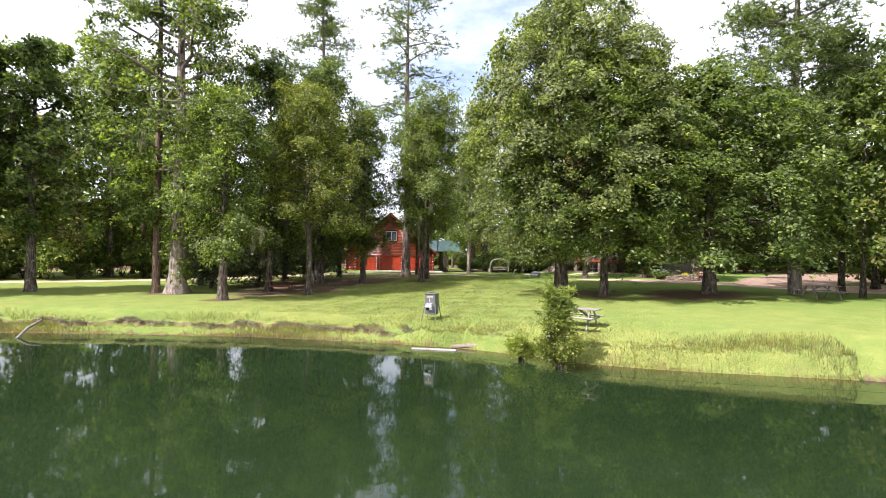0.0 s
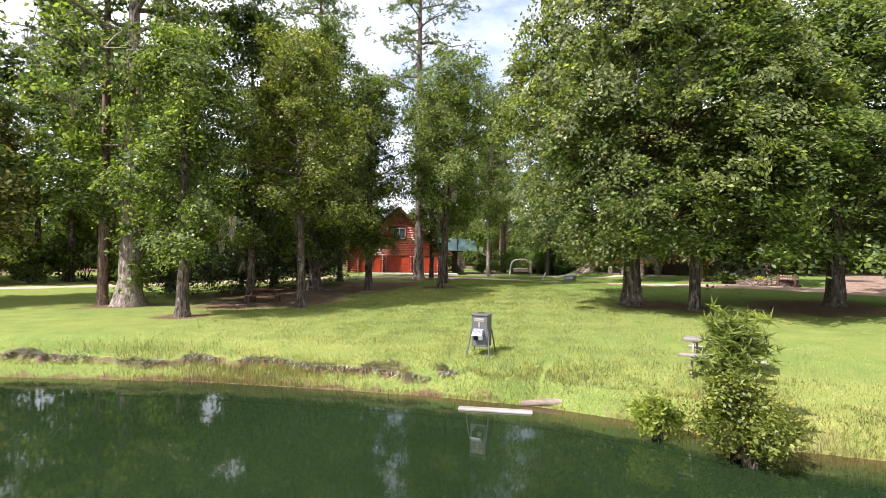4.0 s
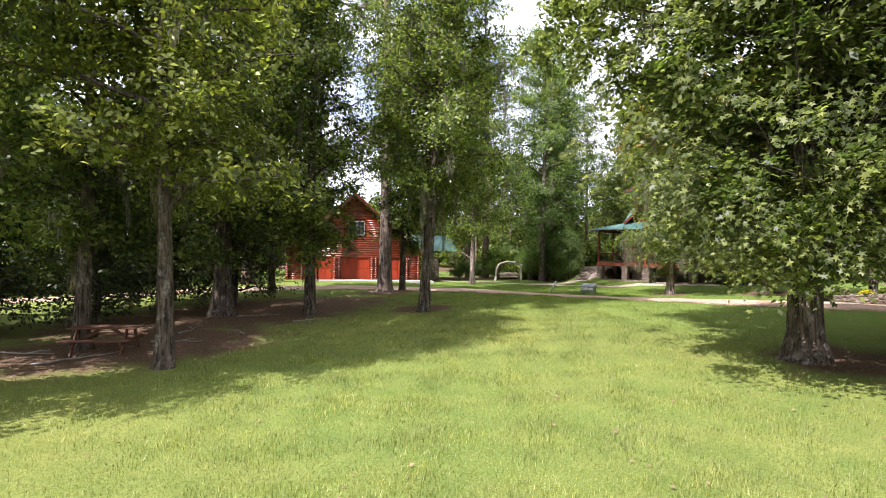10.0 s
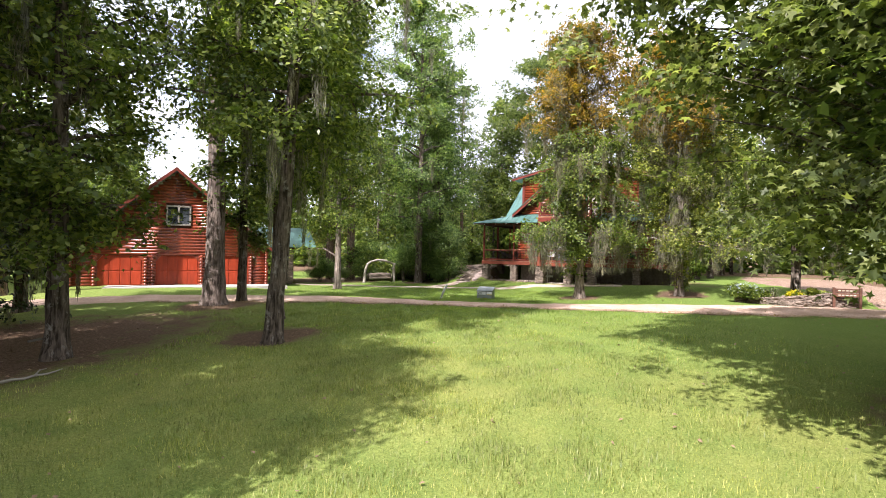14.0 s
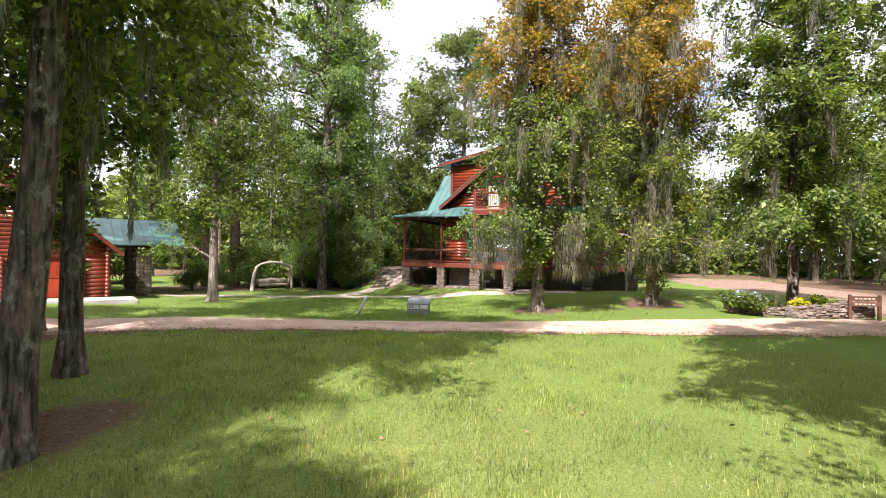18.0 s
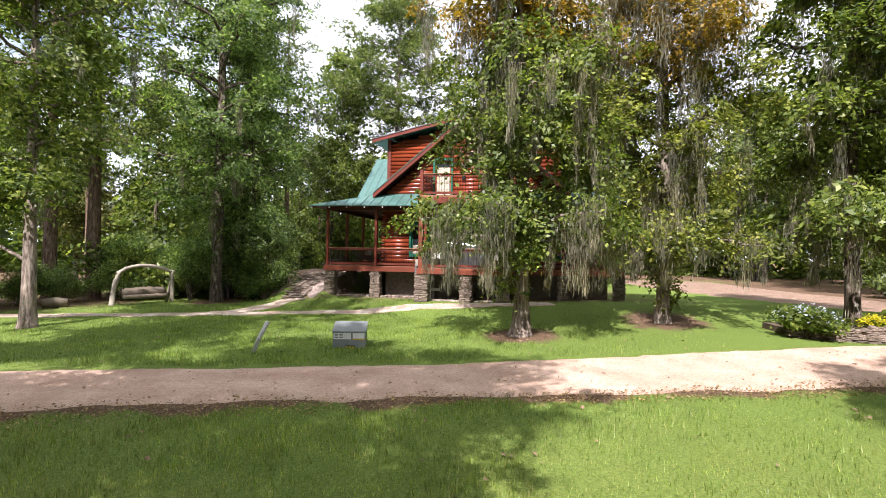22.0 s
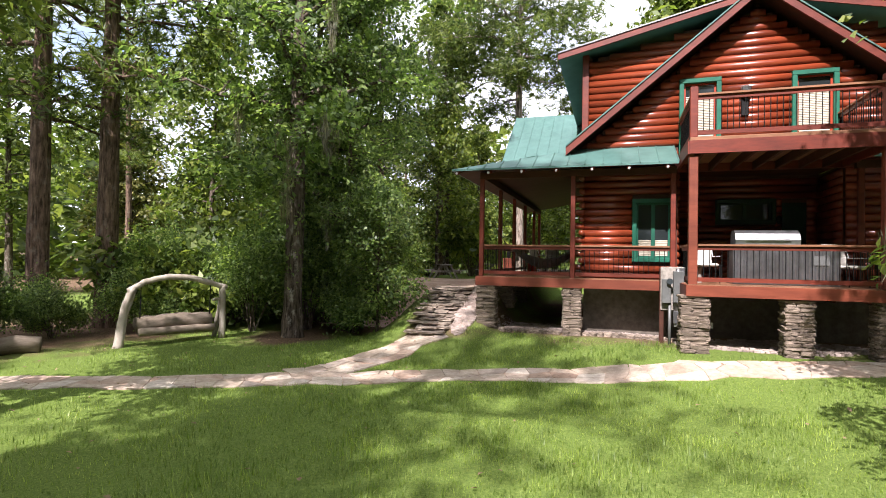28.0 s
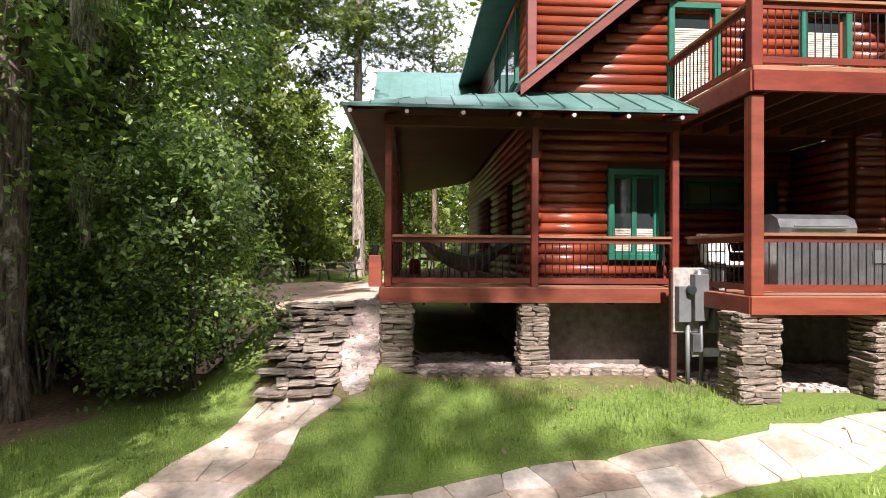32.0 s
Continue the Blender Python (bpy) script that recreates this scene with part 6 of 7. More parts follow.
for a, b in DOORS:
    g = Geo()
    g.box((a, 0.06, 0.0), (b, 0.12, 1.86))
    d = gp("garage_door", g, LOG_DOOR, None, "red plank garage door with clipped upper corners")
    for j in range(2):
        for i in range(4):
            x0 = a + 0.05 + (b - a - 0.1) * i / 4
            x1 = a + 0.05 + (b - a - 0.1) * (i + 1) / 4
            p = Geo()
            p.box((x0 + 0.02, 0.035, 0.08 + j * 0.88), (x1 - 0.02, 0.07, 0.08 + j * 0.88 + 0.82), 0.012)
            gp("panel", p, LOG_DOOR, d)
    for s, x in ((1, a), (-1, b)):
        p = Geo()
        q = [(x, 1.86), (x + s * 0.3, 1.86), (x, 1.5)]
        if s < 0:
            q = [q[1], q[0], q[2]]
        p.add([(u, -0.02, z) for u, z in q] + [(u, 0.1, z) for u, z in q], [(0, 2, 1), (3, 4, 5), (0, 1, 4, 3), (1, 2, 5, 4), (2, 0, 3, 5)])
        gp("corner_brace", p, LOG_RED, d)
    for x in (a - 0.16, b + 0.16):
        z, k = COURSE / 2, 0
        while z < 1.9:
            p = Geo()
            p.tube([(x, 0.0, z), (x, -0.2, z)], [0.1, 0.097], 9)
            gp("log_end", p, LOG_RED, None, "", True)
            z += COURSE * 1.02
for s in (-1, 1):
    z = COURSE / 2
    while z < GEAVE:
        p = Geo()
        p.tube([(s * (GH - 0.08), 0.0, z), (s * (GH - 0.08), -0.24, z)], [0.1, 0.097], 9)
        gp("log_end", p, LOG_RED, None, "", True)
        z += COURSE
a, b, z0, z1 = GWIN
g = Geo()
for lo, hi in (((a, z0), (b, z0 + 0.1)), ((a, z1 - 0.1), (b, z1)), ((a, z0), (a + 0.1, z1)), ((b - 0.1, z0), (b, z1)), (((a + b) / 2 - 0.05, z0), ((a + b) / 2 + 0.05, z1))):
    g.box((lo[0], -0.13, lo[1]), (hi[0], 0.05, hi[1]), 0.008)
w = gp("window", g, WOOD_GREY, None, "two-light gable window in a grey-green frame")
for x0, x1 in ((a + 0.1, (a + b) / 2 - 0.05), ((a + b) / 2 + 0.05, b - 0.1)):
    p = Geo()
    p.box((x0, -0.02, z0 + 0.1), (x1, 0.0, z1 - 0.1))
    gp("pane", p, GLASS, w)

# open shelter with a green roof behind the garage
shelter = thing("shelter", (44.6, 54.2, 0.8), -34, "open shelter with a green metal roof on stone columns", "shelter")


def sp(name, geo, mat, parent=None, label="", smooth=False):
    return part(name, geo, mat, parent or shelter, label, smooth)


roof_plane("roof", [(-6.0, -0.6, 2.55), (1.9, -0.6, 2.55), (1.9, 2.6, 4.0), (-6.0, 2.6, 4.0)], Vector((0, 3.2, 1.45)).normalized(), "pale green metal roof with standing seams", None, 0.45, ROOF_GREEN, sp)
roof_plane("roof", [(1.9, 5.8, 2.55), (-6.0, 5.8, 2.55), (-6.0, 2.6, 4.0), (1.9, 2.6, 4.0)], Vector((0, -3.2, 1.45)).normalized(), "pale green metal roof with standing seams", None, 0.45, ROOF_GREEN, sp)
for x, y in ((0.0, 0.0), (0.0, 5.2), (-4.5, 5.2)):
    g = Geo()
    g.box((x - 0.28, y - 0.28, -0.1), (x + 0.28, y + 0.28, 2.4))
    c = sp("column", g, DARK_WALL, None, "rough ledge-stone column")
    rr = random.Random(int(x * 7 + y))
    z = 0.0
    while z < 2.3:
        h = rr.uniform(0.08, 0.14)
        for s in range(4):
            an = s * 90
            cy = -0.29
            for u, l in ((-0.16, 0.3), (0.15, 0.32)):
                px = x + u * math.cos(radians(an)) - cy * math.sin(radians(an))
                py = y + u * math.sin(radians(an)) + cy * math.cos(radians(an))
                stone(c, rr, px, py, z + h / 2, l, 0.16, h, an + rr.uniform(-6, 6))
        z += h
for a, b in (((-5.8, -0.1, 2.5), (1.7, -0.1, 2.5)), ((-5.8, 5.3, 2.5), (1.7, 5.3, 2.5))):
    g = Geo()
    g.beam(a, b, 0.18, 0.22)
    sp("beam", g, SOFFIT)

# ---- flagstone paths and stone steps ----
def paving(name, line, width, label, seed):
    """Irregular flagstones fitted along a line, each its own piece."""
    rr = random.Random(seed)
    pts = []
    for (ax, ay), (bx, by) in zip(line, line[1:]):
        n = max(1, round(math.hypot(bx - ax, by - ay) / 0.44))
        pts += [(ax + (bx - ax) * k / n, ay + (by - ay) * k / n) for k in range(n)]
    pts.append(line[-1])
    rows = []
    for k, (x, y) in enumerate(pts):
        x2, y2 = pts[min(k + 1, len(pts) - 1)]
        x1, y1 = pts[max(k - 1, 0)]
        l = math.hypot(x2 - x1, y2 - y1) or 1
        nx, ny = -(y2 - y1) / l, (x2 - x1) / l
        row = []
        for c in range(4):
            s = (c / 3 - 0.5) * width + (rr.uniform(-0.17, 0.17) if 0 < c < 3 else rr.uniform(-0.1, 0.1))
            d = rr.uniform(-0.18, 0.18)
            row.append((x + nx * s + (x2 - x1) / l * d, y + ny * s + (y2 - y1) / l * d))
        rows.append(row)
    x0, y0 = line[0]
    root = thing(name, (x0, y0, 0), 0, label, "path", "", "structure")
    for r0, r1 in zip(rows, rows[1:]):
        c = 0
        while c < 3:
            w = 2 if (c < 2 and rr.random() < 0.16) else 1
            q = [r0[c], r1[c], r1[c + w], r0[c + w]]
            if w == 2 and rr.random() < 0.5:
                q = [r0[c], r1[c], r1[c + 1], r1[c + 2], r0[c + 2], r0[c + 1]]
            mx, my = sum(p[0] for p in q) / len(q), sum(p[1] for p in q) / len(q)
            out = []
            for i, p in enumerate(q):
                a, b = q[i - 1], q[(i + 1) % len(q)]
                for u in (a, b):
                    t = rr.uniform(0.02, 0.12)
                    out.append((p[0] + (u[0] - p[0]) * t, p[1] + (u[1] - p[1]) * t))
            gap = 0.975
            out = [((x - mx) * gap + mx, (y - my) * gap + my) for x, y in out]
            area = sum(x1 * y2 - x2 * y1 for (x1, y1), (x2, y2) in zip(out, out[1:] + out[:1]))
            if area < 0:
                out.reverse()
            z = gz(mx, my)
            g = Geo()
            n = len(out)
            zz = [gz(x, y) for x, y in out]
            top = 0.024 + rr.uniform(-0.006, 0.006)
            inner = [((x - mx) * 0.985 + mx, (y - my) * 0.985 + my) for x, y in out]
            v = [(x - x0, y - y0, h - 0.08) for (x, y), h in zip(out, zz)] + [(x - x0, y - y0, h + top - 0.012) for (x, y), h in zip(out, zz)] + [(x - x0, y - y0, h + top) for (x, y), h in zip(inner, zz)]
            f = [(i, (i + 1) % n, n + (i + 1) % n, n + i) for i in range(n)] + [(n + i, n + (i + 1) % n, 2 * n + (i + 1) % n, 2 * n + i) for i in range(n)] + [tuple(range(2 * n, 3 * n))]
            g.add(v, f)
            part("flagstone", g, FLAG, root)
            c += w
    return root


paving("pavement_path", PATH_LINE, 0.98, "curving path of irregular tan flagstones in the lawn", 3)
paving("pavement_side_path", SIDE_LINE, 1.1, "branch path of irregular flagstones to the steps", 4)
strip("pavement_joint_bed", PATH_LINE, [0.95] * len(PATH_LINE), ROAD, "sandy bed between the flagstones", "path bed", 0.008, 8)
strip("pavement_joint_bed_side", SIDE_LINE, [1.05] * len(SIDE_LINE), ROAD, "sandy bed between the flagstones", "path bed", 0.006, 9)

steps = thing("stone_steps", (53.3, 44.4, gz(53.3, 44.4)), 0, "rough flight of flat fieldstone steps climbing to the terrace", "steps")
rr = random.Random(77)
SLABS = []
for s in range(6):
    q = random.Random(200 + s)
    g = Geo()
    g.box((-0.5, -0.5, -0.5), (0.5, 0.5, 0.5), 0.1)
    g.v = [(x * (1 + q.uniform(-0.14, 0.14)), y * (1 + q.uniform(-0.1, 0.1)), z * (1 + q.uniform(-0.12, 0.12))) for x, y, z in g.v]
    SLABS.append(g.mesh("step_slab", STEP_STONE))
z_lo = gz(53.3, 44.4)
for k in range(14):
    # each step: a row of thin flat stones over a packing course
    x = -0.02 + k * 0.232
    z = gz(53.3 + x + 0.14, 44.4) - z_lo + 0.02
    half = 0.44 + 0.03 * k
    for lift, deep, thick, back in ((0.0, 0.42, 0.045, 0.0), (-0.04, 0.34, 0.045, 0.09)):
        u = -0.46 + rr.uniform(-0.05, 0.05)
        while u < half - 0.1:
            w = rr.uniform(0.16, 0.5)
            stone(steps, rr, x + rr.uniform(-0.07, 0.07) + back, u + w / 2, z + lift + rr.uniform(-0.015, 0.015), deep * rr.uniform(0.75, 1.2), w * 0.97, thick * rr.uniform(0.7, 1.4), rr.uniform(-14, 14), "step_slab", SLABS)
            u += w
# rubble between the steps and the pier, and along the foot of the house
def rubble(name, spots, label, seed, size=(0.06, 0.16)):
    q = random.Random(seed)
    x0, y0 = spots[0][0], spots[0][1]
    base = gz(x0, y0)
    root = thing(name, (x0, y0, base), 0, label, "rubble", "", "stuff")
    g = Geo()
    for cx, cy, rx, ry, n in spots:
        for _ in range(n):
            a, r = q.uniform(0, 6.28), math.sqrt(q.random())
            x, y = cx + math.cos(a) * r * rx, cy + math.sin(a) * r * ry
            s = q.uniform(*size)
            z = gz(x, y) + s * 0.2
            v = []
            for i in range(8):
                v.append((x - x0 + s * ((i % 4 in (1, 2)) - 0.5) * q.uniform(0.7, 1.5), y - y0 + s * ((i % 4 in (2, 3)) - 0.5) * q.uniform(0.7, 1.5), z - base + s * ((i > 3) - 0.5) * q.uniform(0.45, 1.0)))
            g.hexa(v)
    part("stones", g, RUBBLE, root)
    return root


rubble("rubble_bed", [(54.6, 44.4, 1.4, 0.5, 260), (54.9, 43.66, 1.6, 0.34, 1100), (56.4, 43.6, 1.0, 0.34, 500)], "bank of broken stone between the steps and the pier", 5, (0.035, 0.09))
rubble("rubble_bed", [(54.75, 42.0, 0.55, 1.15, 700), (54.6, 39.5, 0.35, 1.15, 600), (53.6, 36.3, 0.9, 2.0, 1300), (55.6, 41.9, 0.8, 1.0, 500)], "pale broken stones along the foot of the house", 6, (0.035, 0.1))
edge = thing("stone_edging", (54.2, 41.0, gz(54.2, 41)), 0, "row of low edging stones before the house", "edging")
for k in range(26):
    y = 42.8 - k * 0.185
    if abs(y - 40.75) < 0.3:
        continue
    stone(edge, rr, 54.22 - 54.2 + rr.uniform(-0.06, 0.06), y - 41.0, gz(54.2, y) - gz(54.2, 41) + 0.03, rr.uniform(0.14, 0.22), rr.uniform(0.16, 0.26), rr.uniform(0.09, 0.16), rr.uniform(-20, 20), "stone")

# terrace behind the steps
g = Geo()
v = []
xs, ys = np.arange(56.35, 67.1, 0.7), np.arange(43.6, 50.3, 0.67)
for x in xs:
    for y in ys:
        v.append((x, y, gz(x, y) + 0.03))
g.add(v, [(i * len(ys) + j, (i + 1) * len(ys) + j, (i + 1) * len(ys) + j + 1, i * len(ys) + j + 1) for i in range(len(xs) - 1) for j in range(len(ys) - 1)])
structure("pavement_terrace", g, ROAD, "sunlit sandy terrace at the top of the steps", "terrace", True)


# ---- things on the lawn by the pond ----
def wildlife_feeder(x, y, turn):
    f = thing("pond_feeder", (x, y, gz(x, y)), turn, "grey metal feeder box on four splayed legs", "feeder")
    z0, z1, w, d = 0.26, 1.15, 0.235, 0.225
    g = Geo()
    g.box((-w, -d, z0), (w, d, z1), 0.012)
    part("hopper", g, METAL_GREY, f)
    g = Geo()
    g.box((-w - 0.025, -d - 0.025, z1), (w + 0.025, d + 0.025, z1 + 0.045), 0.012)
    lid = part("lid", g, METAL_GREY, f)
    g = Geo()
    g.tube([(-0.1, 0, z1 + 0.05), (-0.1, 0, z1 + 0.075), (0.1, 0, z1 + 0.075), (0.1, 0, z1 + 0.05)], [0.009] * 4, 6)
    part("handle", g, IRON, lid)
    for sx in (-1, 1):
        for sy in (-1, 1):
            g = Geo()
            g.tube([(sx * (w + 0.01), sy * (d - 0.04), 0.75), (sx * (w + 0.11), sy * (d + 0.12), -0.05)], [0.022, 0.02], 8)
            part("leg", g, METAL_GREY, f)
    g = Geo()
    g.box((-0.15, -d - 0.012, 0.99), (0.13, -d, 1.08), 0.004)
    lab = part("label_plate", g, CREAM, f, "pale lettered label plate")
    for k, (a, b) in enumerate(((-0.14, -0.06), (-0.05, 0.03), (0.04, 0.1))):
        g = Geo()
        g.box((a, -d - 0.015, 1.028), (b, -d - 0.0125, 1.042))
        part("text_bar", g, SIGN_BROWN, lab)
    g = Geo()
    g.box((-0.03, -d - 0.01, 0.82), (0.01, -d, 0.975), 0.003)
    part("gauge_strip", g, CREAM, f)
    g = Geo()
    g.hexa([(-0.17, -d - 0.2, 0.6), (0.13, -d - 0.2, 0.6), (0.13, -d, 0.62), (-0.17, -d, 0.62), (-0.17, -d - 0.16, 0.66), (0.13, -d - 0.16, 0.66), (0.13, -d, 0.78), (-0.17, -d, 0.78)])
    hood = part("solar_hood", g, CONDUIT, f, "tilted pale striped panel over the spreader")
    for k in range(8):
        u = -0.155 + k * 0.038
        g = Geo()
        g.hexa([(u, -d - 0.163, 0.664), (u + 0.016, -d - 0.163, 0.664), (u + 0.016, -d - 0.012, 0.777), (u, -d - 0.012, 0.777), (u, -d - 0.165, 0.668), (u + 0.016, -d - 0.165, 0.668), (u + 0.016, -d - 0.014, 0.781), (u, -d - 0.014, 0.781)])
        part("cell_stripe", g, CELL, hood)
    g = Geo()
    g.box((-0.14, -d - 0.12, 0.46), (-0.02, -d, 0.6), 0.01)
    part("spreader", g, IRON, f)
    g = Geo()
    g.box((0.0, -d - 0.1, 0.47), (0.12, -d, 0.58), 0.006)
    part("control_box", g, WHITE, f, "small white control box")
    return f


wildlife_feeder(15.1, 19.5, -61)


def picnic_table(x, y, turn, name="picnic_table", label="weathered grey wooden picnic table with fixed benches", wood=WOOD_GREY):
    t = thing(name, (x, y, gz(x, y)), turn, label, "table")
    for k in range(5):
        g = Geo()
        g.box((-0.92, -0.37 + k * 0.15, 0.72), (0.92, -0.37 + k * 0.15 + 0.14, 0.76), 0.006)
        part("top_board", g, wood, t)
    for s in (-1, 1):
        for k in range(2):
            y0 = s * 0.72 - 0.14 + k * 0.145
            g = Geo()
            g.box((-0.92, y0, 0.42), (0.92, y0 + 0.135, 0.46), 0.006)
            part("bench_board", g, wood, t)
    for sx in (-0.66, 0.66):
        for s in (-1, 1):
            g = Geo()
            g.beam((sx, s * 0.25, 0.72), (sx, s * 0.68, -0.03), 0.045, 0.1)
            part("leg", g, wood, t)
        g = Geo()
        g.beam((sx + 0.05, -0.84, 0.38), (sx + 0.05, 0.84, 0.38), 0.04, 0.09)
        part("bearer", g, wood, t)
        g = Geo()
        g.beam((sx * 0.92, 0, 0.4), (sx * 0.2, 0, 0.71), 0.04, 0.09)
        part("brace", g, wood, t)
    return t


picnic_table(18.05, 13.9, -72)
picnic_table(36.1, 10.5, -40)
picnic_table(15.4, 37.2, -35, label="dark old wooden picnic table beneath the grove trees", wood=SIGN_BROWN)


def fallen_branch(x, y, turn, length, seed):
    """A dead branch lying on the litter, with a side shoot."""
    q = random.Random(seed)
    b = thing("fallen_branch", (x, y, gz(x, y)), turn, "bare grey dead branch lying on the leaf litter", "branch", "fallen branches in the grove")
    pts = [(length * (k / 6 - 0.5), q.uniform(-0.08, 0.08), 0.03 + q.uniform(0, 0.05)) for k in range(7)]
    g = Geo()
    g.tube(pts, [0.034 - 0.0036 * k for k in range(7)], 6, True, 0.12, q)
    g.tube([pts[3], (pts[3][0] + 0.25, 0.22, 0.1), (pts[3][0] + 0.5, 0.38, 0.07)], [0.02, 0.014, 0.005], 5, False)
    part("limb", g, WOOD_GREY, b, "", True)
    return b


for k, (x, y, turn, length) in enumerate(((14.6, 36.6, 15, 2.2), (17.4, 37.2, -30, 1.6), (18.6, 39.4, 50, 2.0), (21.8, 40.8, -12, 1.8), (19.6, 37.8, 80, 1.3), (13.6, 38.2, -50, 1.7), (24.6, 42.4, 25, 1.5), (22.4, 38.0, 10, 1.2))):
    fallen_branch(x, y, turn, length, 300 + k)


def bank_bush(name, x, y, H, R, n, mat, seed, label):
    b = build_shrub(name, seed, H, R, n, 0.058, mat, label)
    b.matrix_basis = pose(x, y, max(gz(x, y), WATER_Z) - 0.05)
    return b


bank_bush("bank_bush", 15.15, 12.35, 2.2, 0.74, 9000, LEAF_YELLOW, 71, "straggly olive bush growing on the bank")
bank_bush("bank_bush", 14.8, 12.05, 1.3, 0.75, 5000, LEAF_YELLOW, 72, "low olive scrub at the water's edge")
bank_bush("bank_bush", 14.85, 13.9, 1.05, 0.5, 3600, LEAF_SPRING, 73, "small bright yellow-green bush on the bank")
put(build_tree("pine_sapling", 74, 3.1, 2.1, 0.4, 0.03, "round", 420, 0.24, LEAF_SPRING, BARK, limbs=22, needle=True, clump=0.07, flare=1.1, label="young pine sapling standing up out of the bank bush"), 15.16, 12.53)

g = Geo()
g.tube([(0, 0, 0.05), (0.5, -0.42, 0.1), (1.0, -0.95, 0.09), (1.45, -1.4, 0.16)], [0.07, 0.1, 0.11, 0.1], 10, True, 0.12, random.Random(4))
log = thing("fallen_log", (14.35, 17.25, WATER_Z), 0, "bleached fallen log half in the water", "log")
part("trunk", g, LOG_BROWN, log, "", True)
g = Geo()
g.box((-0.9, -0.12, -0.02), (0.9, 0.12, 0.05), 0.02)
board = thing("sunken_board", (13.5, 17.3, WATER_Z), -48, "old board floating at the bank", "board")
part("plank", g, WOOD_GREY, board)
g = Geo()
g.tube([(-0.8, -0.6, -0.15), (0.0, 0.0, 0.35), (0.7, 0.5, 0.55)], [0.05, 0.06, 0.05], 8, True, 0.1, random.Random(3))
snag = thing("dead_snag", (1.1, 29.8, WATER_Z), 20, "dead grey branch leaning out of the water", "branch")
part("branch", g, WOOD_GREY, snag, "", True)


# ---- things between the drive and the house ----
def utility_box(x, y, turn):
    """A green-grey transformer box with white and yellow notices; numbers as bars."""
    b = thing("utility_box", (x, y, gz(x, y)), turn, "grey metal utility box with white and yellow notices", "utility box")
    g = Geo()
    g.hexa([(-0.42, -0.3, -0.05), (0.42, -0.3, -0.05), (0.42, 0.36, -0.05), (-0.42, 0.36, -0.05), (-0.42, -0.3, 0.42), (0.42, -0.3, 0.42), (0.42, 0.36, 0.6), (-0.42, 0.36, 0.6)])
    part("cabinet", g, BOX_GREY, b)
    g = Geo()
    g.hexa([(-0.44, -0.33, 0.42), (0.44, -0.33, 0.42), (0.44, 0.38, 0.6), (-0.44, 0.38, 0.6), (-0.44, -0.33, 0.45), (0.44, -0.33, 0.45), (0.44, 0.38, 0.63), (-0.44, 0.38, 0.63)])
    part("lid", g, BOX_GREY, b)
    for nm, lo, hi, m, lab in (("notice", (-0.4, 0.24), (0.05, 0.4), WHITE, "white printed notice"), ("notice", (0.1, 0.26), (0.4, 0.4), WHITE, "white notice with a yellow edge"), ("stripe", (0.1, 0.22), (0.4, 0.255), YELLOW, ""), ("number_plate", (-0.08, 0.0), (0.16, 0.08), BLACK, "black plate with yellow figures")):
        g = Geo()
        g.box((lo[0], -0.312, lo[1]), (hi[0], -0.3, hi[1]), 0.002)
        p = part(nm, g, m, b, lab)
        if nm == "number_plate":
            for k in range(6):
                g = Geo()
                g.box((-0.07 + k * 0.038, -0.316, 0.015), (-0.05 + k * 0.038, -0.3125, 0.065))
                part("text_bar", g, YELLOW, p)
        if lab == "white printed notice":
            for k in range(3):
                for j in range(2):
                    g = Geo()
                    g.box((-0.37 + j * 0.12, -0.316, 0.28 + k * 0.04), (-0.28 + j * 0.12, -0.3125, 0.295 + k * 0.04))
                    part("text_bar", g, BLACK, p)
    return b


utility_box(43.2, 37.75, -75)
g = Geo()
g.tube([(0, 0, -0.1), (0.1, -0.14, 0.35), (0.2, -0.3, 0.74), (0.205, -0.306, 0.755)], [0.055, 0.055, 0.055, 0.04], 12)
mk = thing("marker_post", (41.75, 39.75, gz(41.75, 39.75)), 0, "white plastic marker post leaning in the grass", "marker post")
part("pipe", g, CONDUIT, mk, "", True)


